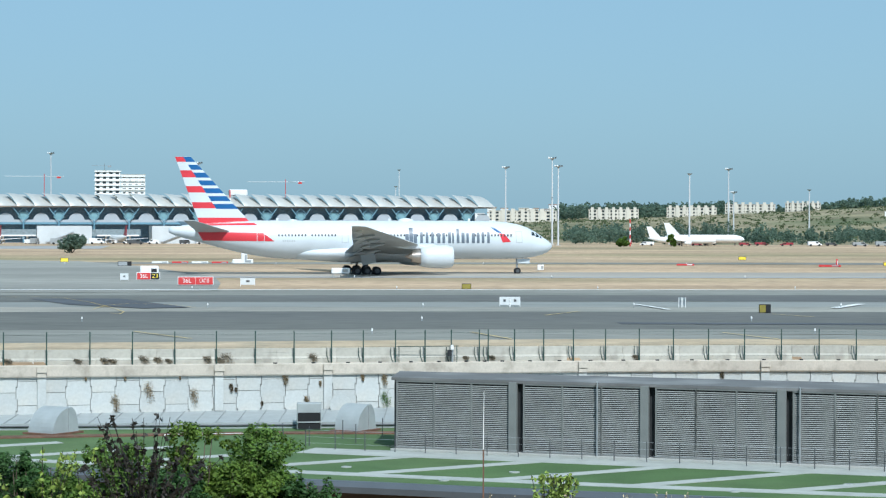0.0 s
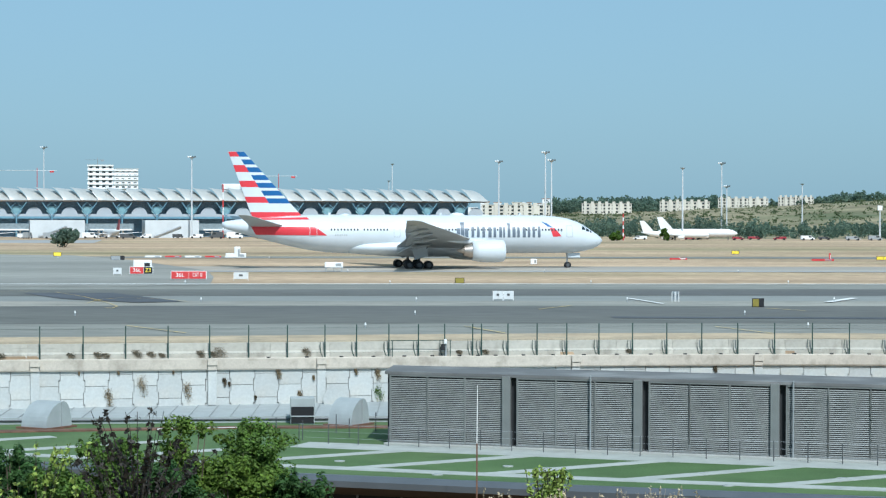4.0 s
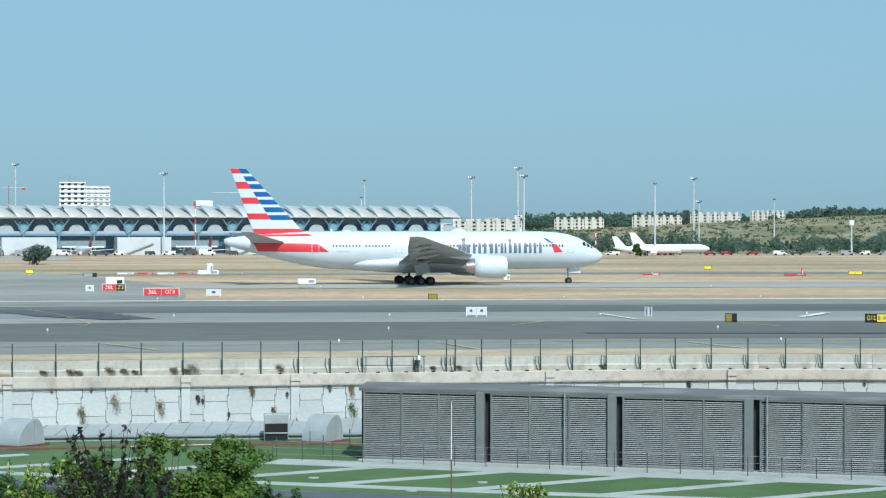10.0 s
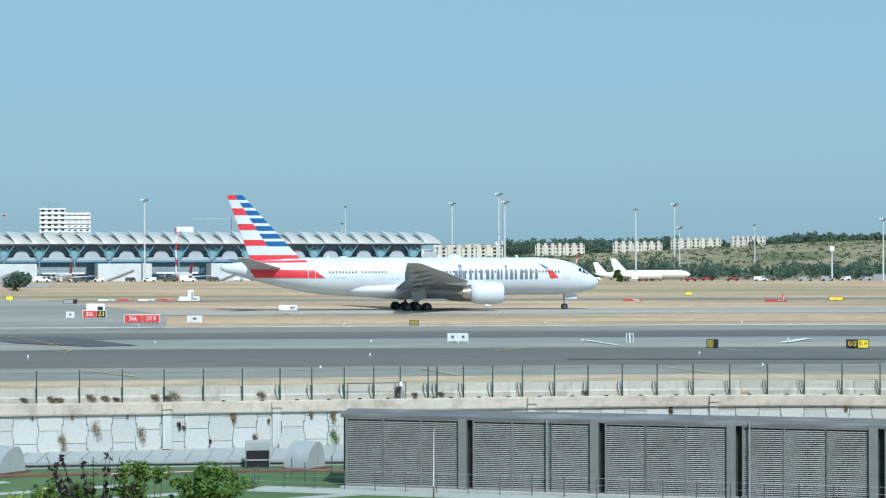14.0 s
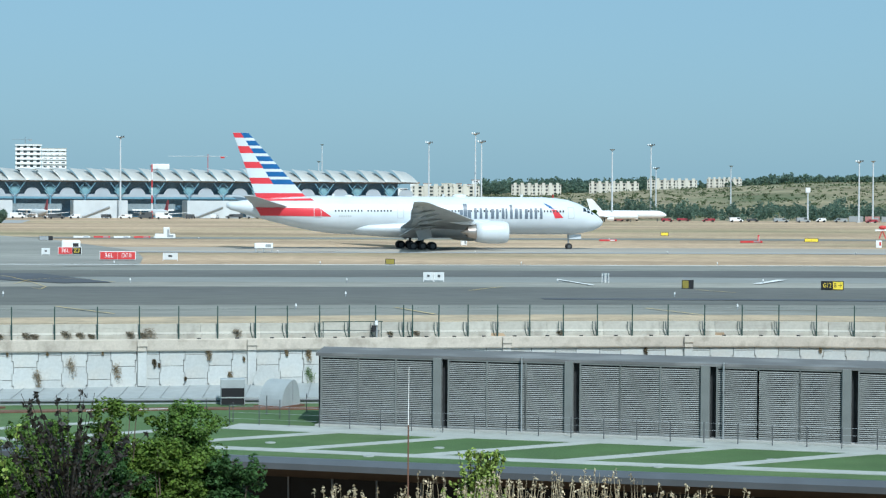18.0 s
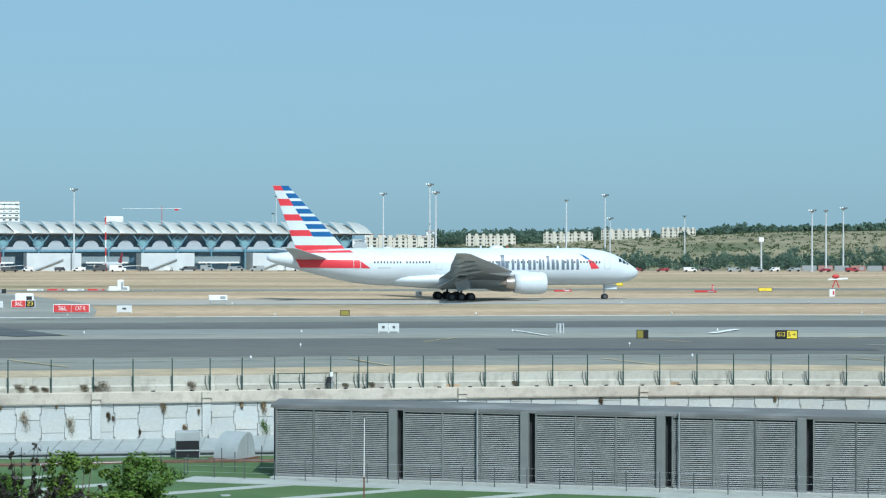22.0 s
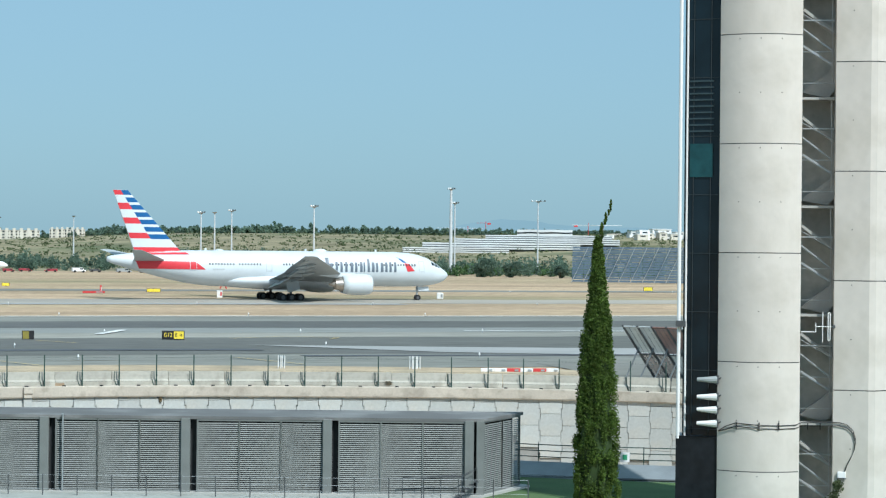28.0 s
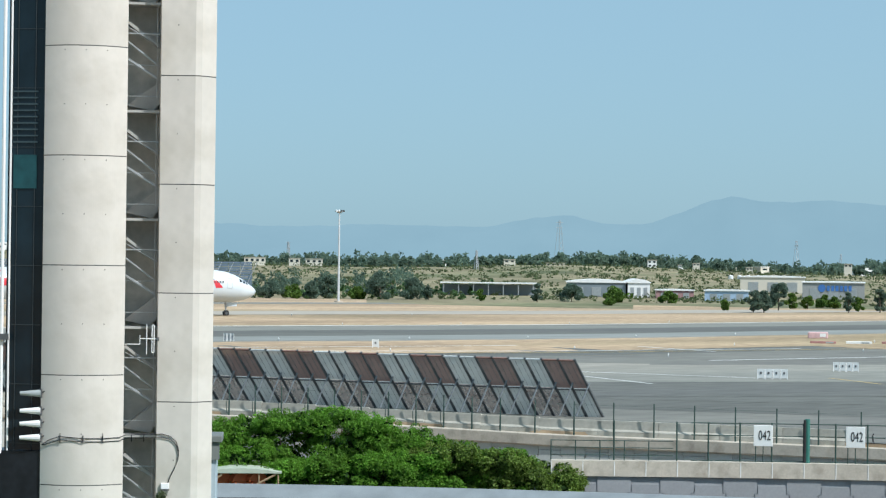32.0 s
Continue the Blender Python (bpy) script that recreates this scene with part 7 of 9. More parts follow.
# ---- cypress ----
def build_cypress():
    x, y = 36.72, 91.3
    t = empty("cypress", Matrix.Translation((x, y, LOW)), label="tall narrow dark green cypress with a bent tip", category="tree")
    rng = random.Random(2)
    high = 20.15
    centres = []
    for k in range(900):
        f = rng.random() ** 0.85
        r = 0.9 * lerp_table([(0, 0.55), (0.25, 1.14), (0.5, 1.05), (0.7, 0.86), (0.85, 0.48), (0.93, 0.24), (1.0, 0.07)], f) * rng.uniform(0.72, 1.04)
        a = rng.uniform(0, 6.28)
        centres.append((r * math.cos(a), r * math.sin(a), 0.4 + (high - 1.9) * f, 0.16, 0.16, 0.42))
    for k in range(16):
        f = k / 15
        centres.append((0.05 + 0.6 * f ** 2 + rng.uniform(-0.08, 0.08), 0, high - 1.9 + 2.15 * f, 0.07 * (1.3 - f), 0.07 * (1.3 - f), 0.14))
    leaves("crown", centres, 105, 0.046, LEAF_CYPRESS, t, 5, shell=0.1)
    # solid dark core, coloured as the shade between the sprays
    bm = bmesh.new()
    rings = []
    for f, r in ((0, 0.35), (0.25, 0.8), (0.5, 0.72), (0.7, 0.54), (0.85, 0.28), (0.95, 0.1)):
        rings.append([(r * math.cos(2 * math.pi * k / 10), r * math.sin(2 * math.pi * k / 10), 0.4 + (high - 1.9) * f) for k in range(10)])
    loft(bm, rings)
    part("inner_shade", bm, mat("cypress_shade_green", (0.03, 0.055, 0.015), 0.9, vary=0.2), t)
    bm = bmesh.new()
    rod(bm, (0, 0, -0.3), (0, 0, high - 1.5), 0.2, 0.04, 8)
    rod(bm, (0, 0, high - 1.9), (0.25, 0, high - 0.8), 0.04, 0.02, 5)
    rod(bm, (0.25, 0, high - 0.8), (0.65, 0, high + 0.25), 0.02, 0.008, 5)
    part("trunk", bm, BARK, t)


build_cypress()


# ---- hedge, shed and cabin by the tower ----
def hedge(name, pts, high, wide, mtl, seed, label):
    """A dense bush: masses of small leaf clumps over a dark inside, on thin stems."""
    rng = random.Random(seed)
    masses, centres = [], []
    for (x0, y0, h0), (x1, y1, h1) in zip(pts, pts[1:]):
        n = max(2, int(math.hypot(x1 - x0, y1 - y0) / 0.9))
        for i in range(n):
            f = i / n
            x, y, h = x0 + (x1 - x0) * f, y0 + (y1 - y0) * f, h0 + (h1 - h0) * f
            for k in range(10):
                w = wide * rng.uniform(0.24, 0.38)
                masses.append((x + rng.uniform(-0.45, 0.45) * wide, y + rng.uniform(-0.45, 0.45) * wide, h - w * 0.7 - (h + 5.2) * rng.random() ** 1.6 * 0.9 + rng.uniform(-0.1, 0.3), w, w, w * 0.8))
    for x, y, z, a, b, c in masses:
        for k in range(14):
            d = Vector((rng.gauss(0, 1), rng.gauss(-0.4, 1), rng.gauss(0.35, 0.8))).normalized()
            w = rng.uniform(0.22, 0.42)
            centres.append((x + d.x * a, y + d.y * b, z + d.z * c, w, w, w * 0.75))
    t = empty(name, Matrix.Identity(4), label=label, category="bush")
    tufts("foliage", centres, 60, 0.075, mtl, t, seed, loose=0.7)
    # dark leaves paint the shade deep inside the bush
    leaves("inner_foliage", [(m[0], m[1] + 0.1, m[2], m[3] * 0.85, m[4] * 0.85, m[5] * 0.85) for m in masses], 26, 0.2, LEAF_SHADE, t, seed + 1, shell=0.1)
    bm = bmesh.new()
    for c in masses[::6]:
        rod(bm, (c[0], c[1], LOW), (c[0] + 0.2, c[1], c[2]), 0.06, 0.02, 5)
    part("branchwork", bm, BARK, t)
    return t


HEDGE = mat("hedge_green", (0.13, 0.28, 0.033), 0.6, vary=0.35, scale=0.5, island=0.4, spec=0.2, thin=0.5)
hedge("bush", [(64.6, 115.6, -1.6), (66.4, 114.6, -1.1), (68.4, 113.2, -1.0)], 0, 1.9, HEDGE, 37, "dense green bush between the shed and taller bushes")
hedge("bush", [(62.2, 119.2, -0.5), (64.0, 118.2, -0.1), (66.0, 117.2, 0.15), (68.6, 115.4, 0.35)], 0, 2.4, HEDGE, 31, "dense glossy green bush behind the parapet")
hedge("bush", [(68.6, 115.8, 0.5), (71.0, 113.6, 0.8), (73.4, 111.0, 0.45), (74.6, 109.4, -0.7)], 0, 2.5, HEDGE, 32, "dense green bush with an uneven top")
hedge("bush", [(74.4, 109.0, -1.2), (76.4, 106.4, -0.9), (78.6, 103.6, -1.5), (80.3, 101.0, -2.3)], 0, 2.1, LEAF_YELLOW, 33, "lighter green bush tapering along the wall")
hedge("bush", [(72.6, 111.2, -0.4), (74.6, 108.8, -0.6), (76.6, 106.4, -1.0), (79.0, 103.2, -1.6)], 0, 2.2, HEDGE, 36, "dense green bush joining its neighbours")
hedge("bush", [(67.4, 112.9, -2.1), (69.6, 111.2, -1.7), (72.4, 108.6, -1.5), (75, 105.4, -1.9)], 0, 1.7, HEDGE, 34, "bright green undergrowth in front of taller bushes")

t = empty("cabin", Matrix.Translation((58.6, 104.9, ROOF_Z)) @ Matrix.Rotation(radians(-31), 4, "Z"), label="small blue-grey roof cabin with a glazed door", category="cabin")
bm = bmesh.new()
block(bm, (-1.2, 1.2, 1.95), (2.9, 2.4, 3.9), bevel=0.04)
part("wall", bm, mat("cabin_blue_grey", (0.38, 0.45, 0.5), 0.6, vary=0.08), t)
bm = bmesh.new()
block(bm, (-1.1, 1.1, 3.95), (3.3, 2.8, 0.36), bevel=0.04)
part("roof", bm, LOUVRE_FRAME, t)
bm = bmesh.new()
block(bm, (-1.1, 0.0, 3.3), (3.0, 0.3, 0.9))
part("fascia", bm, LOUVRE_FRAME, t)
bm = bmesh.new()
block(bm, (-0.35, -0.03, 1.5), (0.44, 0.06, 2.5))
part("door", bm, DARK_GLASS, t)
bm = bmesh.new()
for x in (-0.62, -0.08):
    block(bm, (x, -0.06, 1.5), (0.08, 0.06, 2.6))
block(bm, (-0.35, -0.06, 1.1), (0.5, 0.05, 0.06))
part("door_frame", bm, WHITE, t)
flat("pavement", [(57.5, 103.2), (62.5, 103.9), (60.5, 106.2), (57.5, 106.2)], ROOF_Z, 0.05, PAVER, "pale paving at the cabin door", "path")

t = empty("open_shed", Matrix.Translation((65.2, 113.0, ROOF_Z - 0.4)) @ Matrix.Rotation(radians(-31), 4, "Z"), label="low open shed with a pale green roof and orange barriers", category="shed")
bm = bmesh.new()
n = 6
loft(bm, [[(-2.4 + 4.6 * k / n, y, 1.75 + 0.22 * math.sin(math.pi * k / n)) for k in range(n + 1)] + [(2.2, y, 1.68), (-2.4, y, 1.68)] for y in (-1.2, 1.4)])
bmesh.ops.recalc_face_normals(bm, faces=bm.faces)
part("roof", bm, mat("pale_green_sheet", (0.42, 0.47, 0.38), 0.6, vary=0.1), t)
for x in (-2.1, 0.9, 2.0):
    bm = bmesh.new()
    rod(bm, (x, -1.1, 0), (x, -1.1, 1.75), 0.05, seg=6)
    part("post", bm, mat("raw_timber", (0.35, 0.25, 0.15), 0.8, vary=0.2), t)
bm = bmesh.new()
rod(bm, (-2.1, -1.1, 0.9), (-1.2, -1.1, 1.6), 0.06, seg=5)
rod(bm, (0.0, -1.1, 0.6), (1.9, -1.1, 1.65), 0.06, seg=5)
part("brace", bm, mat("raw_timber", (0.35, 0.25, 0.15), 0.8, vary=0.2), t)
for k, (x, z) in enumerate(((-1.5, 0), (0.6, 0), (-0.4, 0), (-1.5, 0.42), (0.5, 0.42), (-0.45, 0.42), (-1.5, 0.84), (0.5, 0.84), (-0.45, 0.84))):
    ob = empty("barrier_block", Matrix.Translation((65.2 + x * 0.857, 112.6 - x * 0.515 - 0.1, ROOF_Z + z - 0.04)), label="orange plastic barrier stored under the shed", category="barrier", group="orange barriers")
    bm = bmesh.new()
    sec = [(-0.6, 0), (0.6, 0), (0.52, 0.22), (0.35, 0.4), (-0.35, 0.4), (-0.52, 0.22)]
    loft(bm, [[(px, -0.25, pz) for px, pz in sec], [(px, 0.25, pz) for px, pz in sec]])
    part("shell", bm, ORANGE, ob)
    bm = bmesh.new()
    block(bm, (0, 0, 0.39), (0.3, 0.2, 0.05))
    part("cap", bm, ORANGE, ob)


# ---- jet blast deflector ----
def see_through(name, colour, share):
    """A perforated panel: part of the light passes between its wires."""
    m = bpy.data.materials.new(name)
    m.use_nodes = True
    n, l = m.node_tree.nodes, m.node_tree.links
    b, out = n["Principled BSDF"], n["Material Output"]
    b.inputs["Base Color"].default_value = (*colour, 1)
    b.inputs["Roughness"].default_value = 0.7
    tr, mx = n.new("ShaderNodeBsdfTransparent"), n.new("ShaderNodeMixShader")
    nz = n.new("ShaderNodeTexNoise")
    nz.inputs["Scale"].default_value = 3.0
    r = n.new("ShaderNodeMapRange")
    r.inputs["To Min"].default_value, r.inputs["To Max"].default_value = share - 0.12, share + 0.12
    l.new(nz.outputs["Fac"], r.inputs["Value"])
    l.new(r.outputs[0], mx.inputs[0])
    l.new(b.outputs[0], mx.inputs[1])
    l.new(tr.outputs[0], mx.inputs[2])
    l.new(mx.outputs[0], out.inputs["Surface"])
    return m


def build_deflector():
    a, b = Vector((67.0, 154.9, -0.4)), Vector((98.6, 121.5, -1.0))
    n = 40
    d = (b - a) / n
    w = math.hypot(d.x, d.y)
    ang = math.atan2(d.y, d.x)
    t = empty("blast_deflector", label="slanting jet blast deflector of rusty and pale panels on steel struts", category="deflector")
    rust, pale = see_through("rusty_mesh", (0.36, 0.225, 0.2), 0.32), see_through("pale_mesh", (0.76, 0.79, 0.78), 0.42)
    rust_low = see_through("rusty_mesh_low", (0.44, 0.34, 0.31), 0.55)
    strut_grey = mat("weathered_strut", (0.2, 0.22, 0.235), 0.6, 0.3, vary=0.15, scale=3)
    rust_rail = mat("rusted_rail", (0.13, 0.07, 0.055), 0.8, vary=0.3, scale=2)
    top_y, top_z, top_x = -2.3, 4.15, -1.75
    up, lo = bmesh.new(), bmesh.new()
    for bm, f0, f1 in ((lo, 0.02, 0.49), (up, 0.51, 0.98)):
        loft(bm, [[(top_x * f - w * 0.48, top_y * f, top_z * f), (top_x * f + w * 0.48, top_y * f, top_z * f), (top_x * f + w * 0.48, top_y * f + 0.04, top_z * f + 0.05), (top_x * f - w * 0.48, top_y * f + 0.04, top_z * f + 0.05)] for f in (f0, f1)])
        bmesh.ops.recalc_face_normals(bm, faces=bm.faces)
    beam = bmesh.new()
    rod(beam, (0, 0, 0), (top_x, top_y - 0.1, top_z), 0.105, 0.09, 6)
    strut = bmesh.new()
    rod(strut, (top_x * 0.58 + 0.2, top_y * 0.58 - 0.1, top_z * 0.6), (top_x * 0.62 - 0.55, top_y * 0.62 - 0.5, 0.25), 0.06, seg=6)
    rib = bmesh.new()
    rod(rib, (0, -0.03, 0.05), (top_x, top_y - 0.03, top_z), 0.012, seg=4)
    rails = []
    for f in (0.5, 0.99):
        rails.append(bmesh.new())
        rod(rails[-1], (top_x * f - w * 0.5, top_y * f - 0.1, top_z * f - 0.08), (top_x * f + w * 0.5, top_y * f - 0.1, top_z * f - 0.08), 0.05, seg=5)
    refs = {}
    for i in range(n + 1):
        q = a + d * i
        m = Matrix.Translation(q) @ Matrix.Rotation(ang, 4, "Z")
        mid = Matrix.Translation(q + d * 0.5) @ Matrix.Rotation(ang, 4, "Z")
        red_up = (i // 2) % 2 == 1
        jobs = [("beam", beam, STEEL_DARK, m, "beam"), ("strut", strut, strut_grey, m, "strut")]
        if i < n:
            jobs += [("rib", rib, STEEL_DARK, Matrix.Translation(q + d * f) @ m.to_3x3().to_4x4(), "rib") for f in (0.33, 0.67)]
            jobs += [("rail", rails[0], STEEL_DARK, mid, "mid_rail"), ("rail", rails[1], rust_rail if red_up else STEEL, mid, "top_rail%d" % red_up), ("panel", up, rust if red_up else pale, mid, "up%d" % red_up), ("panel", lo, pale if red_up else rust_low, mid, "lo%d" % red_up)]
        for name, bm, mtl, mm, key in jobs:
            if key not in refs:
                refs[key] = part(name, bm.copy(), mtl, t)
                refs[key].matrix_basis = mm
            else:
                same_mesh(name, refs[key], mm, t)


build_deflector()


# ---- near wall, railings and gate on the far right ----
# The wall's bluish shade is put into this darker precast colour.
EAST_WALL = mat("shaded_precast", (0.30, 0.31, 0.325), 0.85, vary=0.08, scale=0.4, fine=0.05, fine_scale=7, dirt=(0.22, 0.225, 0.23), dirt_amount=0.4, dirt_scale=0.6, each=0.06)
def build_gate():
    line = smooth_line([(79.3, 102.4), (80.75, 101.4), (87.95, 96.4), (94.5, 91.0), (106, 80.0)], 2)
    w = swept("wall_east", line, [(0, -9), (0, -2.45), (0.3, -2.45), (0.3, -9)], EAST_WALL, follow=False)
    tagged(w, "pale concrete panel wall below the gate", "wall", kind="structure")
    c = swept("cope_east", line, [(-0.2, -2.48), (-0.2, -1.6), (0.8, -1.6), (0.8, -2.48)], CONCRETE, follow=False)
    tagged(c, "beige concrete cope with upright joints", "wall cope", kind="structure")
    bm = bmesh.new()
    block(bm, (0, -0.203, 0), (0.05, 0.03, 0.86))
    bb = bmesh.new()
    wd, h, n = 0.98, 0.98, 0.17
    ring = [(-wd + n, -h), (wd - n, -h), (wd - n, -h / 2), (wd, -h / 2), (wd, h / 2), (wd - n, h / 2), (wd - n, h), (-wd + n, h), (-wd + n, h / 2), (-wd, h / 2), (-wd, -h / 2), (-wd + n, -h / 2)]
    loft(bb, [[(x * 0.975, 0, z * 0.98) for x, z in ring], [(x * 0.975, -0.07, z * 0.98) for x, z in ring]])
    bmesh.ops.recalc_face_normals(bb, faces=bb.faces)
    first = pan = None
    for i, (x, y, a) in enumerate(along(line, 1.8, 0.0)):
        m = Matrix.Translation((x, y, -2.04)) @ Matrix.Rotation(a, 4, "Z")
        if first is None:
            first, pan = part("joint", bm, PAINT_WHITE, c), part("panel", bb, EAST_WALL, w)
            first.matrix_basis = m
            pan.matrix_basis = Matrix.Translation((x, y, -3.3)) @ Matrix.Rotation(a, 4, "Z")
        else:
            same_mesh("joint", first, m, c)
            for r in range(2):
                same_mesh("panel", pan, Matrix.Translation((x, y, -2.9 - 1.98 * r - (0.98 if i % 2 else 0))) @ Matrix.Rotation(a, 4, "Z"), w)
    fine = along(line, 0.1, 0.35)
    # green tube railing on the left half, tall mesh fence and gate on the right
    rail = empty("tube_railing", label="dark green tube railing on the cope", category="railing")
    fen = empty("gate_fence", label="dark green mesh fence panels with a gate", category="fence")
    pb, tb = bmesh.new(), bmesh.new()
    rod(pb, (0, 0, 0), (0, 0, 1.15), 0.035, seg=6)
    rod(tb, (0, 0, 0), (0, 0, 2.25), 0.05, seg=6)
    p0 = q0 = None
    for k, (x, y, a) in enumerate(fine):
        m = Matrix.Translation((x, y, -1.6))
        if x < 85.2 and k % 14 == 0 and x > 71:
            if p0 is None:
                p0 = part("post", pb, DARK_GREEN, rail)
                p0.matrix_basis = m
            else:
                same_mesh("post", p0, m, rail)
        if (80 < x and k % 36 == 0) or (x > 85.6 and k % 18 == 0):
            if q0 is None:
                q0 = part("post", tb, DARK_GREEN, fen)
                q0.matrix_basis = m
            else:
                same_mesh("post", q0, m, fen)
    for lo, hi, hs, owner, r in ((71, 85.4, (0.3, 0.72, 1.12), rail, 0.028), (85.4, 104, (0.05, 1.5, 2.2), fen, 0.03)):
        ln = [q for q in fine[::10] if lo <= q[0] <= hi]
        for h in hs:
            bm = bmesh.new()
            tube(bm, [(p[0], p[1], -1.6 + h) for p in ln], r)
            part("rail", bm, DARK_GREEN, owner)
    # the gate's thick post, and the two number boards
    q = min(fine, key=lambda f: abs(math.degrees(math.atan2(f[0], f[1])) - 44.15))
    gp = empty("gate_post", Matrix.Translation((q[0], q[1], -1.6)), label="thick green steel gate post with a black strip", category="post")
    bm = bmesh.new()
    rod(bm, (0, 0, 0), (0, 0, 2.5), 0.16, seg=12)
    part("tube", bm, mat("gate_green", (0.04, 0.16, 0.13), 0.5, vary=0.1), gp)
    bm = bmesh.new()
    block(bm, (-0.24, -0.05, 1.25), (0.12, 0.1, 2.4))
    part("strip", bm, BLACKP, gp)
    for az in (43.05, 45.33):
        q = min(fine, key=lambda f: abs(math.degrees(math.atan2(f[0], f[1])) - az))
        b = empty("number_board", Matrix.Translation((q[0] - 0.12, q[1] - 0.14, -1.6)) @ Matrix.Rotation(-math.atan2(q[0], q[1]), 4, "Z"), label="white board with black numerals on the fence", category="sign", group="gate number boards")
        bm = bmesh.new()
        block(bm, (0, 0, 1.52), (1.08, 0.05, 1.2), bevel=0.02)
        part("board", bm, WHITE, b)
        text_part("042", 0.78, 0.08, -0.04, 1.52, BLACKP, b, 0.6)
        for x in (-0.42, 0.0):
            bm = bmesh.new()
            rod(bm, (x, 0.05, 0), (x, 0.05, 0.95), 0.03, seg=5)
            part("leg", bm, DARK_GREEN, b)


build_gate()

# railing beside the enclosure, on the parapet, with a small sign
t = empty("parapet_railing", label="slim horizontal bar railing above the parapet", category="railing")
pts = [(42.5, 126.2), (48, 121.6), (53, 118.8), (58, 115.6)]
for h in (0.35, 0.7, 1.05):
    bm = bmesh.new()
    tube(bm, [(p[0], p[1], ROOF_Z + 0.7 + h) for p in pts], 0.03)
    part("bar", bm, DARK_GREEN, t)
for k in range(10):
    f = k / 9
    x = 42.5 + 15.5 * f
    y = lerp_table(pts, x)
    bm = bmesh.new()
    rod(bm, (x, y, ROOF_Z + 0.5), (x, y, ROOF_Z + (2.6 if k % 3 == 1 else 1.8)), 0.035, seg=5)
    part("post", bm, DARK_GREEN, t)
s = empty("small_sign", Matrix.Translation((50.05, 120.1, ROOF_Z + 1.22)) @ Matrix.Rotation(radians(-22), 4, "Z"), label="small white sign with a green mark on the railing", category="sign")
bm = bmesh.new()
block(bm, (0, 0, 0), (0.52, 0.03, 0.56))
part("board", bm, WHITE, s)
bm = bmesh.new()
block(bm, (0, -0.03, 0), (0.26, 0.02, 0.3))
part("mark", bm, mat("sign_green", (0.05, 0.3, 0.15), 0.5), s)


# ---- tower fittings: antennas, cables, vine ----
def tower_fittings():
    t = empty("panel_antennas", TOWER_M, label="stack of white tapered antennas on a steel bracket", category="antenna")
    for k, z in enumerate((6.78, 5.93, 5.3, 4.62)):
        bm = bmesh.new()
        rod(bm, (0.0, -0.05, z), (-1.0, 0.05, z), 0.19, 0.09, 10)
        part("antenna", bm, SHEET if k == 0 else WHITE, t)
        bm = bmesh.new()
        rod(bm, (0.0, -0.1, z - 0.22), (0.0, -0.1, z + 0.22), 0.07, seg=6)
        rod(bm, (0.0, -0.1, z), (0.2, -0.1, z + 0.12), 0.04, seg=5)
        part("bracket", bm, STEEL_DARK, t)
    a = empty("rod_antenna", TOWER_M, label="white two-rod antenna frame clamped to the pier's edge", category="antenna")
    for x, z0, z1, r in ((5.08, 8.7, 10.2, 0.025), (5.34, 8.8, 10.15, 0.025), (5.44, 8.8, 10.15, 0.025)):
        bm = bmesh.new()
        rod(bm, (x, 0.0, z0), (x, 0.0, z1), r, seg=6)
        part("rod", bm, WHITE, a)
    for p, q in (((4.75, 0.0, 9.47), (5.7, 0.0, 9.47)), ((4.05, 0.0, 9.2), (4.75, 0.0, 9.2)), ((4.75, 0.0, 9.2), (4.75, 0.0, 9.65)), ((5.34, 0.0, 10.15), (5.44, 0.0, 10.15)), ((5.34, 0.0, 8.8), (5.44, 0.0, 8.8))):
        bm = bmesh.new()
        rod(bm, p, q, 0.022, seg=6)
        part("tube", bm, WHITE, a)
    bm = bmesh.new()
    block(bm, (5.62, -0.02, 9.47), (0.14, 0.12, 0.16), bevel=0.01)
    part("clamp", bm, STEEL_DARK, a)
    c = empty("cable_run", TOWER_M @ Matrix.Translation((0, 0, -0.48)), label="black cables clipped across the concrete piers", category="cable")
    for dz in (0.0, -0.16):
        bm = bmesh.new()
        pts = [(0.05, -0.1, 4.75), (0.4, -0.32, 5.0 + dz), (0.9, -0.62, 5.2 + dz), (2.0, -0.84, 5.12 + dz), (3.0, -0.62, 5.1 + dz), (3.8, -0.2, 5.12 + dz), (4.1, 0.1, 5.22 + dz), (5.4, 0.0, 5.25 + dz), (5.9, -0.1, 5.28 + dz), (6.3, -0.16, 5.18 + dz), (6.58, -0.21, 4.92 + dz), (6.7, -0.24, 4.5 + dz), (6.66, -0.24, 4.0), (6.5, -0.22, 3.6), (6.3, -0.18, 3.2), (6.2, -0.16, 2.9)]
        tube(bm, pts, 0.022)
        part("cable", bm, BLACKP, c)
    for x in (0.95, 2.05, 3.0, 4.4, 5.0):
        bm = bmesh.new()
        block(bm, (x, -0.75 * (1 - (2 * min(x, 4.0) / 4 - 1) ** 2) - 0.05, 5.08), (0.05, 0.08, 0.36))
        part("clip", bm, BLACKP, c)
    j = empty("junction_box", TOWER_M @ Matrix.Translation((0, 0, -0.9)), label="white junction box hung on the pier", category="box")
    bm = bmesh.new()
    block(bm, (6.05, -0.12, 3.15), (0.4, 0.16, 0.3), bevel=0.02)
    part("body", bm, WHITE, j)
    bm = bmesh.new()
    block(bm, (6.05, -0.2, 2.97), (0.44, 0.08, 0.06))
    part("lip", bm, STEEL_DARK, j)
    v = empty("climbing_plant", TOWER_M, label="straggly green climber at the foot of the tower", category="plant")
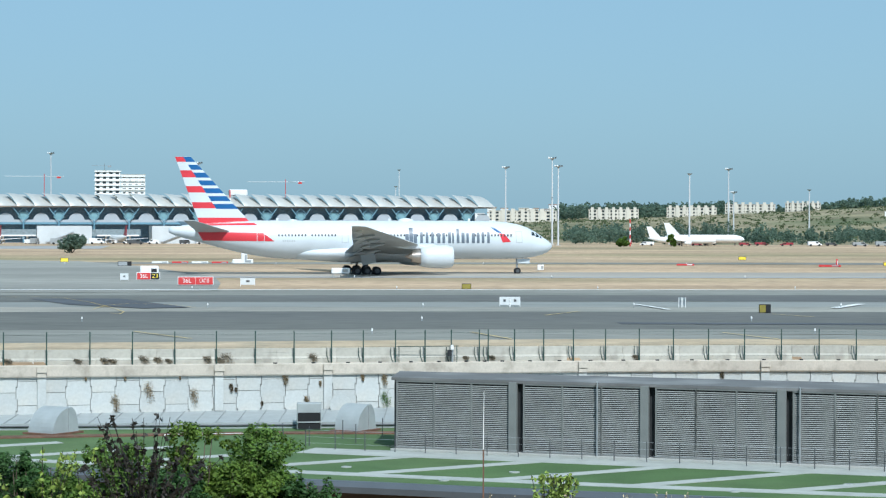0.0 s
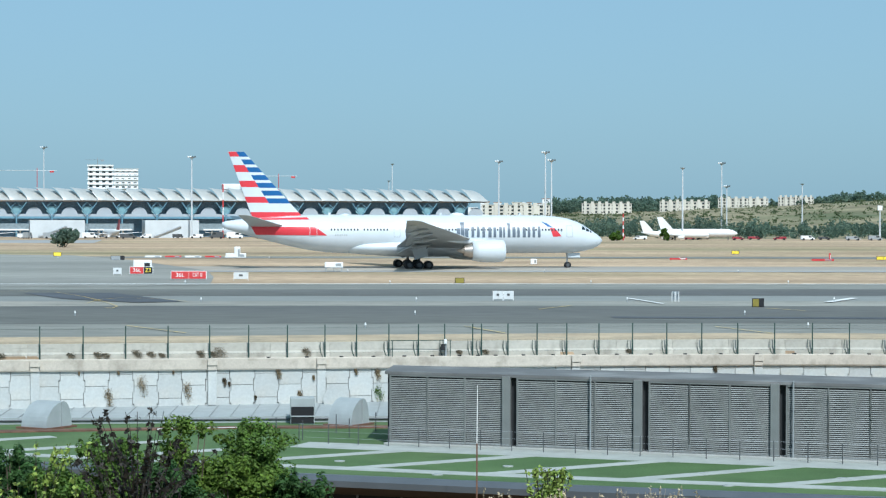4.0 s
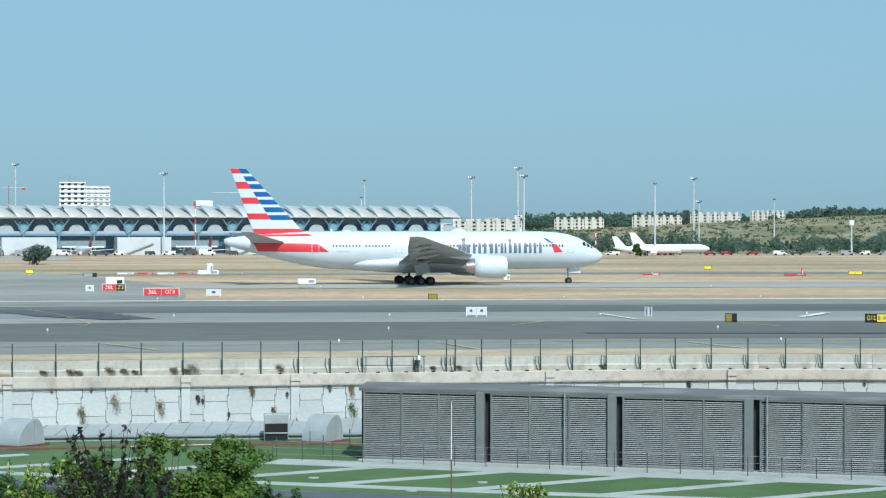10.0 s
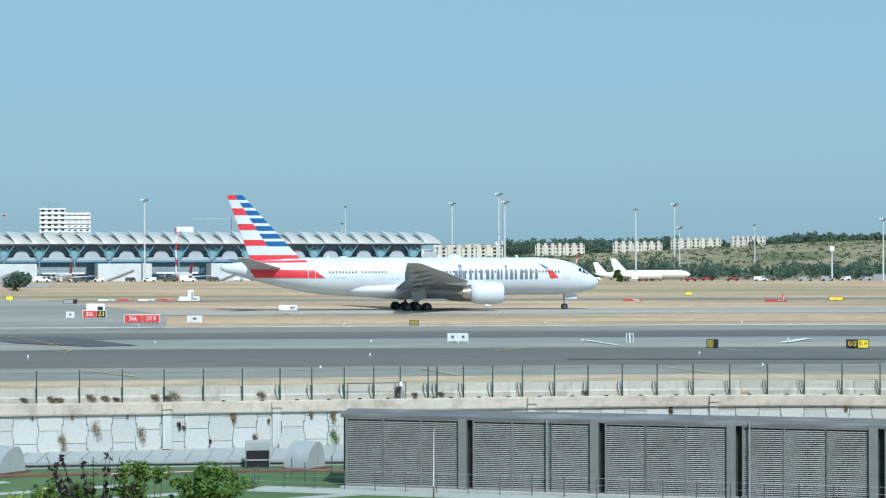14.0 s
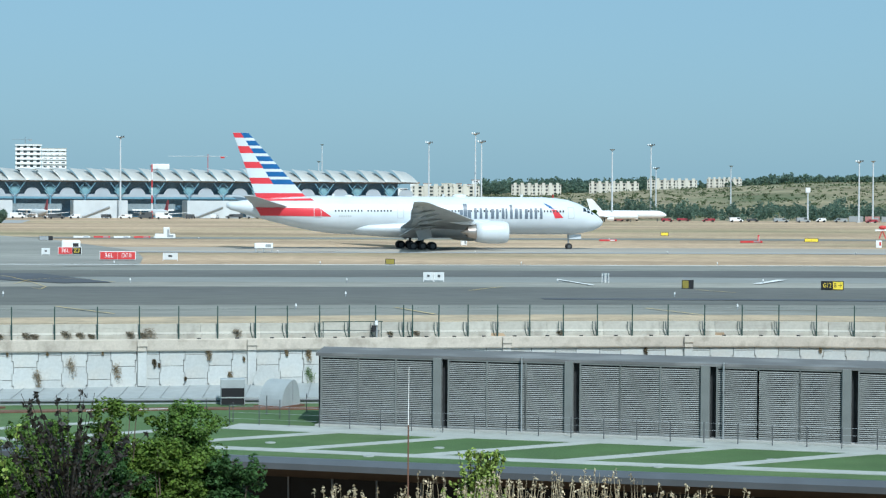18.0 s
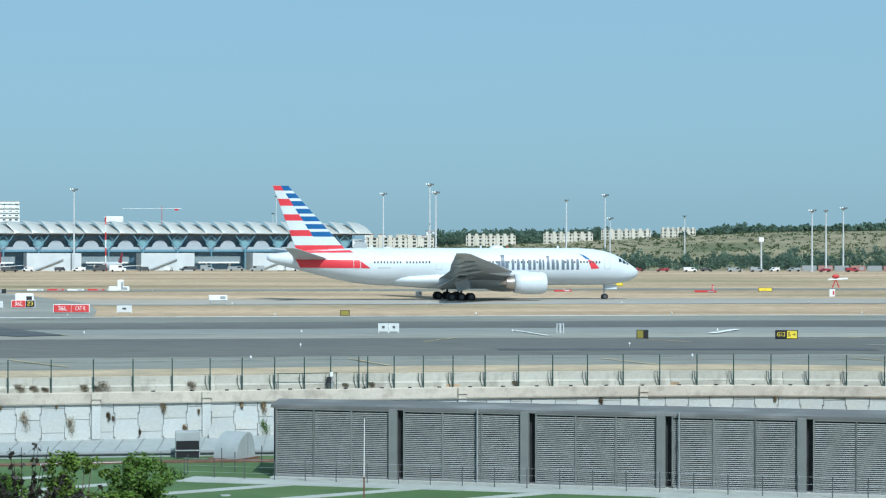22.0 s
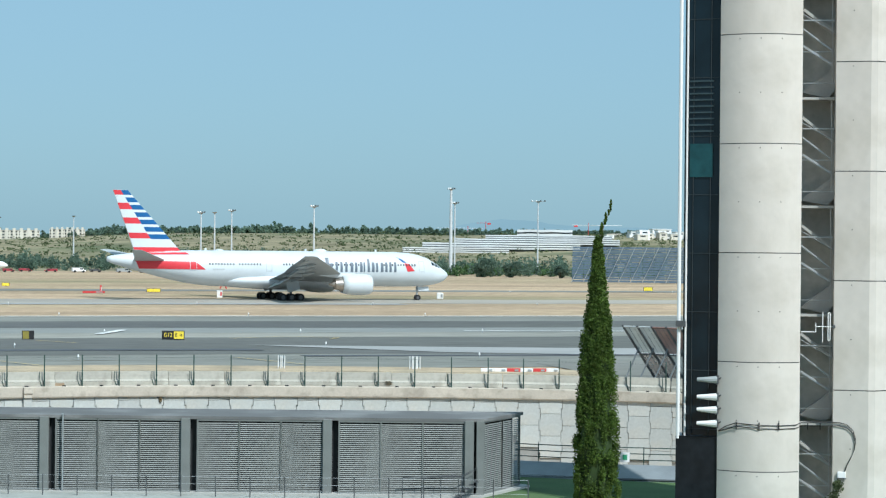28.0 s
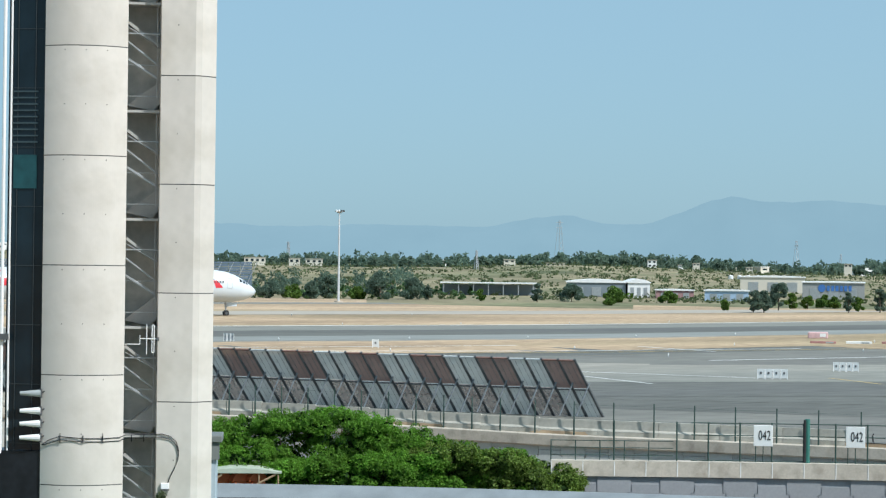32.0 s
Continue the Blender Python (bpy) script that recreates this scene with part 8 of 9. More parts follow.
    leaves("foliage", [(5.9, -0.4, 1.7, 0.3, 0.25, 0.35), (5.7, -0.45, 1.1, 0.3, 0.25, 0.5), (5.5, -0.5, 0.7, 0.5, 0.3, 0.5), (5.0, -0.5, 0.2, 0.8, 0.3, 0.25)], 130, 0.09, SCRUB, v, 77, shell=0.1)
    bm = bmesh.new()
    rod(bm, (5.2, -0.4, -0.0), (5.9, -0.35, 2.1), 0.03, 0.01, 5)
    part("stem", bm, BARK, v)
    f = empty("tower_plinth", TOWER_M, label="white low concrete plinth around the tower", category="plinth")
    bm = bmesh.new()
    prism(bm, [(-0.2, -0.4), (0.6, -0.95), (2.0, -1.15), (3.4, -0.95), (4.4, -0.3), (5.4, -0.35), (7.4, -0.7), (8.8, 0.1), (8.8, 3.2), (-0.2, 2.4)], -0.02, 0.08)
    part("kerb", bm, PAINT_WHITE, f)
    bm = bmesh.new()
    block(bm, (1.2, -1.1, 0.15), (1.6, 0.5, 0.22))
    part("box_gutter", bm, STEEL_DARK, f)


tower_fittings()


t = empty("fence_camera", Matrix.Translation((-0.8, 148.9, -0.75)), label="small white camera on a short pole at the fence", category="camera")
bm = bmesh.new()
rod(bm, (0, 0, 0), (0, 0, 1.7), 0.07, seg=8)
part("pole", bm, STEEL, t)
bm = bmesh.new()
block(bm, (-0.02, -0.05, 1.5), (0.2, 0.3, 0.32), bevel=0.04)
part("housing", bm, WHITE, t)
bm = bmesh.new()
rod(bm, (-0.2, -0.1, 0.95), (-0.2, -0.1, 1.35), 0.17, 0.13, 10)
part("dome", bm, BLACKP, t)
rail = empty("short_rail", Matrix.Translation((-1.0, 148.75, 0.0)), label="short dark green rail beside the fence camera", category="rail")
bm = bmesh.new()
rod(bm, (-3.4, -0.7, 0.86), (0.6, 0.1, 0.86), 0.03, seg=5)
part("bar", bm, DARK_GREEN, rail)
for x in (-3.3, 0.5):
    bm = bmesh.new()
    rod(bm, (x, x * 0.2, -0.2), (x, x * 0.2, 0.88), 0.03, seg=5)
    part("post", bm, DARK_GREEN, rail)

# ---- the airliner ----
FUS = [(0.0, 4.6, 4.5, 0.03), (-0.35, 5.12, 3.95, 0.62), (-0.9, 5.55, 3.55, 1.1), (-1.8, 6.15, 3.15, 1.62), (-3.0, 6.95, 2.85, 2.12), (-4.3, 7.65, 2.66, 2.5), (-6.0, 8.2, 2.54, 2.8), (-8.0, 8.52, 2.5, 3.0),
       (-10.5, 8.68, 2.5, 3.1), (-26, 8.7, 2.5, 3.1), (-43, 8.7, 2.5, 3.1), (-46, 8.7, 2.66, 3.09), (-49, 8.68, 3.05, 3.0), (-52, 8.6, 3.65, 2.75), (-55, 8.45, 4.4, 2.35), (-58, 8.2, 5.2, 1.75),
       (-60.4, 7.95, 5.85, 1.15), (-62.2, 7.7, 6.4, 0.62), (-62.9, 7.5, 6.75, 0.25)]
AC_WHITE = mat("aircraft_white", (0.61, 0.655, 0.685), 0.34, vary=0.03, scale=0.3, fine=0.02, fine_scale=4, dirt=(0.53, 0.57, 0.6), dirt_amount=0.4, dirt_scale=0.2, spec=0.5)
AC_GREY = mat("aircraft_grey", (0.42, 0.45, 0.46), 0.45, vary=0.08, scale=0.6)
AC_RED = mat("tail_red", (0.62, 0.045, 0.06), 0.35, vary=0.05, scale=0.5)
AC_BLUE = mat("tail_blue", (0.012, 0.10, 0.28), 0.35, vary=0.05, scale=0.5)
AC_TITLE = mat("title_grey_blue", (0.13, 0.16, 0.195), 0.4, vary=0.05)
RUBBER = mat("tyre_rubber", (0.02, 0.02, 0.022), 0.85, vary=0.2)
METAL = mat("bare_metal", (0.5, 0.45, 0.4), 0.35, 0.9, vary=0.15)


def fus(x, col):
    return lerp_table([(-r[0], r[col]) for r in FUS], -x)


def side(x, z, out=0.012, sign=-1):
    """A point on the fuselage's side at that station and height."""
    top, bot, w = fus(x, 1), fus(x, 2), fus(x, 3)
    zc, h = (top + bot) / 2, (top - bot) / 2
    k = min(max((z - zc) / h, -0.999), 0.999)
    return (x, sign * (w * math.sqrt(1 - k * k) + out), z)


def decal(bm, outline, sub=6, sign=-1, out=0.014):
    """A thin painted patch on the fuselage's side: a strip between a lower and an upper line of (x, z)."""
    lower, upper = outline
    n = max(2, sub)
    m = max(2, int(abs(upper[0][1] - lower[0][1]) / 0.16))
    rows = []
    for i in range(n + 1):
        f = i / n
        xa = lower[0][0] + (lower[1][0] - lower[0][0]) * f
        za = lower[0][1] + (lower[1][1] - lower[0][1]) * f
        xb = upper[0][0] + (upper[1][0] - upper[0][0]) * f
        zb = upper[0][1] + (upper[1][1] - upper[0][1]) * f
        rows.append([side(xa + (xb - xa) * k / m, za + (zb - za) * k / m, out, sign) for k in range(m + 1)])
    loft(bm, rows, closed=False, caps=False)


def build_airliner():
    ac = empty("airliner", label="white twin-engine airliner with red, white and blue striped tail", category="airplane")
    bm = bmesh.new()
    seg = 40
    xs = [0, -0.15, -0.35, -0.6, -0.9, -1.3, -1.8, -2.4, -3, -3.6, -4.3, -5.1, -6, -7, -8, -9.2, -10.5, -16, -22, -30, -38, -43, -44.5, -46, -47.5, -49, -50.5, -52, -53.5, -55, -56.5, -58, -59.2, -60.4, -61.4, -62.2, -62.9]
    rings = []
    for x in xs:
        top, bot, w = fus(x, 1), fus(x, 2), fus(x, 3)
        zc, h = (top + bot) / 2, (top - bot) / 2
        rings.append([(x, w * math.sin(2 * math.pi * k / seg), zc + h * math.cos(2 * math.pi * k / seg)) for k in range(seg)])
    loft(bm, rings)
    bmesh.ops.recalc_face_normals(bm, faces=bm.faces)
    part("fuselage", bm, AC_WHITE, ac, smooth=True)
    # wing-to-body fairing
    bm = bmesh.new()
    rings = []
    for x, w, b in ((-17, 1.6, 2.6), (-20, 3.0, 2.15), (-24, 3.5, 1.95), (-32, 3.6, 1.9), (-36, 3.45, 2.0), (-40, 3.05, 2.3), (-43.5, 1.6, 2.6)):
        rings.append([(x, w * math.sin(2 * math.pi * k / 24), 3.5 + (3.5 - b) * math.cos(2 * math.pi * k / 24) * (1.0 if math.cos(2 * math.pi * k / 24) < 0 else 0.9)) for k in range(24)])
    loft(bm, rings)
    bmesh.ops.recalc_face_normals(bm, faces=bm.faces)
    part("belly_fairing", bm, AC_WHITE, ac, smooth=True)

    def foil(c, t):
        up = [(0, 0), (0.02, 0.35), (0.08, 0.7), (0.2, 0.95), (0.38, 1.0), (0.6, 0.75), (0.8, 0.4), (1, 0.03)]
        lo = [(0.8, -0.2), (0.6, -0.38), (0.38, -0.5), (0.2, -0.48), (0.08, -0.35), (0.02, -0.18)]
        return [(-x * c, z * t) for x, z in up + lo]

    for sign in (-1, 1):
        # wing
        bm = bmesh.new()
        rings = []
        for y, le, te, z, t in ((2.6, -19.2, -35.0, 3.6, 1.35), (6.0, -21.8, -34.8, 4.2, 1.05), (10.2, -24.4, -34.6, 5.0, 0.8), (18, -28.9, -36.0, 6.2, 0.48), (26, -33.4, -37.2, 7.3, 0.3), (29.6, -35.5, -37.7, 7.85, 0.2), (30.4, -36.6, -37.9, 7.95, 0.12)):
            rings.append([(le + px, sign * y, z + pz * 0.62) for px, pz in foil(le - te, t)])
        loft(bm, rings)
        bmesh.ops.recalc_face_normals(bm, faces=bm.faces)
        part("wing", bm, AC_GREY, ac, "pale grey swept wing", smooth=False)
        # lowered flaps
        for name, y0, y1, x0, x1, z0, z1, c in (("flap", 3.4, 8.9, -33.2, -33.0, 3.75, 4.5, 3.0), ("flaperon", 9.2, 11.0, -33.3, -33.5, 4.65, 4.9, 2.0), ("flap", 11.3, 15.9, -33.3, -34.1, 4.95, 5.65, 2.4), ("flap", 16.1, 20.6, -34.1, -34.9, 5.65, 6.3, 2.1), ("aileron", 21.0, 26.4, -35.2, -36.2, 6.55, 7.25, 1.3)):
            bm = bmesh.new()
            rings = []
            for y, x, z in ((y0, x0, z0), (y1, x1, z1)):
                ring = []
                for px, pz in foil(c if y == y0 else c * 0.9, 0.3):
                    a = radians(30 if name == "flap" else 10)
                    ring.append((x + 0.5 + px * math.cos(a) + pz * math.sin(a), sign * y, z - 0.05 + px * math.sin(a) + pz * math.cos(a)))
                rings.append(ring)
            loft(bm, rings)
            bmesh.ops.recalc_face_normals(bm, faces=bm.faces)
            part(name, bm, AC_GREY, ac)
        # flap track fairings
        for y, x, z, n in ((6.5, -31.8, 3.75, 4.6), (12.8, -31.9, 4.8, 4.2), (17.6, -33.2, 5.6, 3.6), (22.2, -34.4, 6.3, 3.0)):
            bm = bmesh.new()
            rod(bm, (x + n * 0.45, sign * y, z + 0.25), (x - n * 0.1, sign * y, z - 0.12), 0.1, 0.36, 8)
            rod(bm, (x - n * 0.1, sign * y, z - 0.12), (x - n * 0.72, sign * y, z - 0.42), 0.36, 0.05, 8)
            part("flap_fairing", bm, AC_GREY, ac, smooth=True)
        # engine: nacelle, lip, exhaust, pylon
        eng = new("engine")
        eng.parent = ac
        eng.matrix_basis = Matrix.Translation((-18.6, sign * 9.6, 3.02))
        bm = bmesh.new()
        prof = [(0.0, 1.62), (-0.15, 1.76), (-0.6, 1.87), (-1.6, 1.95), (-3.0, 1.93), (-4.3, 1.8), (-5.3, 1.58), (-5.3, 1.5), (-4.4, 1.5), (-0.5, 1.45), (-0.15, 1.52)]
        rings = [[(x, 0.94 * r * math.sin(2 * math.pi * k / 28), 0.94 * r * math.cos(2 * math.pi * k / 28)) for k in range(28)] for x, r in prof]
        loft(bm, rings + [rings[0]], caps=False)
        bmesh.ops.recalc_face_normals(bm, faces=bm.faces)
        part("nacelle", bm, AC_WHITE, eng, smooth=True)
        bm = bmesh.new()
        rod(bm, (-5.0, 0, 0), (-6.6, 0, 0.05), 1.25, 0.85, 24)
        rod(bm, (-6.6, 0, 0.05), (-7.7, 0, 0.08), 0.55, 0.08, 16)
        part("exhaust", bm, METAL, eng, "bare metal exhaust cone", smooth=False)
        bm = bmesh.new()
        rod(bm, (-1.3, 0, 0), (-1.4, 0, 0), 1.36, 1.36, 24)
        rod(bm, (-0.7, 0, 0), (-1.3, 0, 0), 0.06, 0.45, 14)
        part("fan", bm, STEEL_DARK, eng)
        bm = bmesh.new()
        rings = []
        for x0, x1, z, w in ((-1.8, -7.2, 1.2, 0.3), (-3.0, -12.0, 2.0, 0.22)):
            rings.append([(x0, 0, z), ((x0 * 2 + x1) / 3, sign * w, z), (x1, 0, z), ((x0 * 2 + x1) / 3, -sign * w, z)])
        loft(bm, rings)
        bmesh.ops.recalc_face_normals(bm, faces=bm.faces)
        part("pylon", bm, AC_WHITE, eng)
        # tailplane
        bm = bmesh.new()
        rings = []
        for y, le, te, z, t in ((0.8, -52.2, -58.6, 6.7, 0.6), (4.0, -54.6, -59.2, 7.3, 0.42), (10.4, -59.4, -61.2, 8.6, 0.18), (10.75, -60.1, -61.4, 8.7, 0.08)):
            rings.append([(le + px, sign * y, z + pz * 0.6) for px, pz in foil(le - te, t)])
        loft(bm, rings)
        bmesh.ops.recalc_face_normals(bm, faces=bm.faces)
        part("tailplane", bm, AC_GREY, ac)
        # main gear
        gear = new("main_gear")
        gear.parent = ac
        gear.matrix_basis = Matrix.Translation((-31.8, sign * 5.5, 0))
        bm = bmesh.new()
        rod(bm, (0, 0, 0.7), (0.25, sign * 0.25, 3.9), 0.2, 0.26, 10)
        rod(bm, (0, 0, 1.9), (1.6, -sign * 0.6, 3.6), 0.1, seg=8)
        rod(bm, (0.1, 0, 1.6), (0.2, -sign * 2.2, 3.3), 0.1, seg=8)
        rod(bm, (-1.5, 0, 0.68), (1.5, 0, 0.68), 0.16, seg=8)
        part("strut", bm, STEEL_DARK, gear)
        bm = bmesh.new()
        block(bm, (0.75, sign * 1.0, 2.75), (2.3, 0.07, 2.1), Matrix.Rotation(radians(-14), 4, "Y"), bevel=0.02)
        part("gear_door", bm, AC_GREY, gear)
        for wx in (-1.6, 0.0, 1.6):
            for wy in (-0.7, 0.7):
                wheel(ac, wx - 31.8, sign * 5.5 + wy, 0.7, 0.7, 0.54)
    # nose gear
    gear = new("nose_gear")
    gear.parent = ac
    gear.matrix_basis = Matrix.Translation((-5.9, 0, 0))
    bm = bmesh.new()
    rod(bm, (0, 0, 0.5), (-0.15, 0, 3.0), 0.13, 0.16, 10)
    rod(bm, (0, 0, 1.5), (1.2, 0, 2.9), 0.07, seg=6)
    rod(bm, (0, -0.3, 0.53), (0, 0.3, 0.53), 0.08, seg=6)
    part("strut", bm, STEEL, gear)
    for s in (-1, 1):
        wheel(ac, -5.9, 0.28 * s, 0.53, 0.53, 0.36)
        bm = bmesh.new()
        block(bm, (0.95, 0.5 * s, 2.15), (2.1, 0.05, 0.75), bevel=0.02)
        part("gear_door", bm, AC_WHITE, gear)
    # fin, and its stripes as thin painted panels on either side
    def fin_x(zz):
        f = (zz - 8.0) / 10.88
        return -49.55 - 9.87 * f, -57.95 - 3.98 * f

    def fin_pt(zz, c, s, out=0.0):
        le, te = fin_x(zz)
        f = (zz - 8.0) / 10.88
        th = (0.52 * (1 - f) + 0.14 * f) * (4 * (c * 0.9 + 0.06) * (1 - c * 0.9 - 0.02)) ** 0.6
        return (le + (te - le) * c, s * (th + out), zz)

    cs = [0, 0.06, 0.14, 0.25, 0.38, 0.5, 0.64, 0.78, 0.9, 1.0]
    bm = bmesh.new()
    loft(bm, [[fin_pt(zz, c, -1) for c in cs] + [fin_pt(zz, c, 1) for c in cs[::-1]] for zz in (8.0, 10.7, 13.4, 16.1, 18.88)])
    bmesh.ops.recalc_face_normals(bm, faces=bm.faces)
    part("fin", bm, AC_WHITE, ac)
    stripes = [(18.86 - 1.25 * k, 18.06 - 1.25 * k, 0, 6, AC_BLUE) for k in range(7)]
    stripes += [(18.86, 18.07, 5, 10, AC_RED), (16.71, 15.59, 5, 10, AC_RED), (14.19, 13.17, 5, 10, AC_RED), (11.62, 10.65, 5, 10, AC_RED), (9.15, 8.02, 0, 10, AC_RED)]
    for za, zb, i, j, m in stripes:
        for s in (-1, 1):
            bm = bmesh.new()
            loft(bm, [[fin_pt(zz, c, s, 0.012) for c in cs[i:j]] for zz in (za, (za + zb) / 2, zb)], closed=False, caps=False)
            part("fin_stripe", bm, m, ac)
    # painted band on the tail, both sides
    for s in (-1, 1):
        bm = bmesh.new()
        decal(bm, (((-57.6, 5.5), (-46.3, 5.4)), ((-58.4, 6.85), (-48.2, 6.8))), 30, s, 0.035)
        part("tail_band", bm, AC_RED, ac)
        bm = bmesh.new()
        decal(bm, (((-57.0, 7.9), (-48.9, 7.98)), ((-57.3, 8.22), (-49.9, 8.64))), 20, s, 0.035)
        part("tail_band", bm, AC_RED, ac)
        # doors
        for x, z, w, h in ((-6.2, 5.15, 1.07, 1.9), (-15.7, 5.15, 1.07, 1.9), (-34.9, 5.15, 1.07, 1.9), (-48.5, 5.3, 1.2, 1.75)):
            bm = bmesh.new()
            for za, zb, xa, xb in ((z, z + 0.07, x - w / 2, x + w / 2), (z + h - 0.07, z + h, x - w / 2, x + w / 2), (z, z + h, x - w / 2, x - w / 2 + 0.07), (z, z + h, x + w / 2 - 0.07, x + w / 2)):
                decal(bm, (((xa, za), (xb, za)), ((xa, zb), (xb, zb))), 2, s, 0.05 if x < -45 else 0.02)
            part("door_outline", bm, AC_GREY if x > -45 else AC_WHITE, ac)
        # cabin windows
        bm = bmesh.new()
        decal(bm, (((-20.12, 6.2), (-19.88, 6.2)), ((-20.12, 6.54), (-19.88, 6.54))), 2, s, 0.016)
        first = None
        x = -7.6
        while x > -45.9:
            if not (-17.0 < x < -14.5 or -36.3 < x < -32.6 or -41.2 < x < -40.7):
                m = Matrix.Translation((x + 20, 0, 0))
                if first is None:
                    first = part("cabin_window", bm, BLACKP, ac)
                    first.matrix_basis = m
                else:
                    same_mesh("cabin_window", first, m, ac)
            x -= 0.535
        # registration as small plain bars
        for k in range(6):
            bm = bmesh.new()
            decal(bm, (((-45.0 + 0.36 * k, 5.35), (-44.8 + 0.36 * k, 5.35)), ((-45.0 + 0.36 * k, 5.6), (-44.8 + 0.36 * k, 5.6))), 2, s, 0.02)
            part("registration_bar", bm, AC_GREY, ac, "small grey painted bar")
        # cockpit glazing
        for x0, x1, z0, z1 in ((-3.95, -3.3, 6.35, 6.95), (-3.22, -2.55, 6.1, 6.72), (-2.48, -2.05, 5.9, 6.3)):
            bm = bmesh.new()
            decal(bm, (((x0, z0), (x1, z0 - 0.06)), ((x0 + 0.1, z1), (x1 - 0.05, z1 - 0.12))), 3, s, 0.016)
            part("cockpit_window", bm, DARK_GLASS, ac)
        # title as plain upright bars, and the two-part emblem
        # (start, width, height) of each plain bar, in metres
        bars = [(-25.1, 0.55, 1.5), (-24.45, 0.6, 2.45), (-23.75, 0.55, 1.5), (-22.65, 0.42, 1.8), (-21.75, 0.42, 1.8), (-20.85, 0.42, 1.8), (-19.85, 0.5, 1.7), (-19.0, 0.42, 1.7), (-18.05, 0.45, 1.8), (-17.4, 0.3, 1.75),
                (-16.65, 0.42, 2.3), (-15.85, 0.5, 1.75), (-15.05, 0.4, 1.7), (-14.15, 0.5, 1.7), (-13.3, 0.42, 1.75), (-12.5, 0.42, 1.8), (-11.6, 0.42, 1.8)]
        for x, w, h in [(p, q * 1.05, r) for p, q, r in bars]:
            bm = bmesh.new()
            decal(bm, (((x, 5.1), (x + w, 5.1)), ((x, 5.1 + h), (x + w, 5.1 + h))), 2, s, 0.026)
            part("title_bar", bm, AC_TITLE, ac, "grey painted bar")
        bm = bmesh.new()
        decal(bm, (((-9.0, 5.2), (-7.6, 5.3)), ((-9.6, 6.7), (-8.7, 6.6))), 4, s, 0.026)
        part("emblem", bm, AC_RED, ac)
        bm = bmesh.new()
        decal(bm, (((-9.9, 6.85), (-9.0, 6.7)), ((-10.9, 7.75), (-9.9, 7.35))), 4, s, 0.026)
        part("emblem", bm, AC_BLUE, ac)
    # crown antennas and dome
    for x, sx, sz in ((-24.5, 2.6, 0.5), (-43.0, 1.6, 0.3)):
        bm = bmesh.new()
        bmesh.ops.create_uvsphere(bm, u_segments=14, v_segments=8, radius=1)
        bmesh.ops.scale(bm, vec=(sx / 2, 0.7, sz), verts=bm.verts)
        bmesh.ops.translate(bm, vec=(x, 0, 8.65), verts=bm.verts)
        part("antenna_dome", bm, AC_WHITE, ac, smooth=True)
    for x in (-27.2, -45.5, -14.0):
        bm = bmesh.new()
        block(bm, (x, 0, 8.85), (0.35, 0.04, 0.5))
        part("blade_antenna", bm, AC_WHITE, ac)
    return ac


def wheel(parent, x, y, z, r, w):
    """A wheel as a part: a tyre ring and a rim."""
    ob = new("wheel")
    ob.parent = parent
    ob.matrix_basis = Matrix.Translation((x, y, z))
    key = "tyre%.2f" % r
    if key not in WHEELS:
        bm = bmesh.new()
        prof = [(-w / 2, r * 0.55), (-w / 2, r * 0.86), (-w * 0.36, r * 0.98), (0, r), (w * 0.36, r * 0.98), (w / 2, r * 0.86), (w / 2, r * 0.55)]
        rings = [[(q * math.sin(2 * math.pi * k / 18), o, q * math.cos(2 * math.pi * k / 18)) for k in range(18)] for o, q in prof]
        loft(bm, rings, caps=False)
        bmesh.ops.recalc_face_normals(bm, faces=bm.faces)
        a = part("tyre", bm, RUBBER, ob)
        bm = bmesh.new()
        rod(bm, (0, -w * 0.4, 0), (0, w * 0.4, 0), r * 0.56, seg=14)
        for k in range(5):
            rod(bm, (r * 0.35 * math.sin(k * 1.2566), -w * 0.46, r * 0.35 * math.cos(k * 1.2566)), (r * 0.35 * math.sin(k * 1.2566), w * 0.46, r * 0.35 * math.cos(k * 1.2566)), r * 0.07, seg=5)
        b = part("rim", bm, STEEL_DARK, ob)
        WHEELS[key] = (a, b)
    else:
        for n, o in zip(("tyre", "rim"), WHEELS[key]):
            same_mesh(n, o, Matrix.Identity(4), ob)
    SPIN.append((ob, r))
    return ob


WHEELS, SPIN = {}, []
AIRLINER = build_airliner()

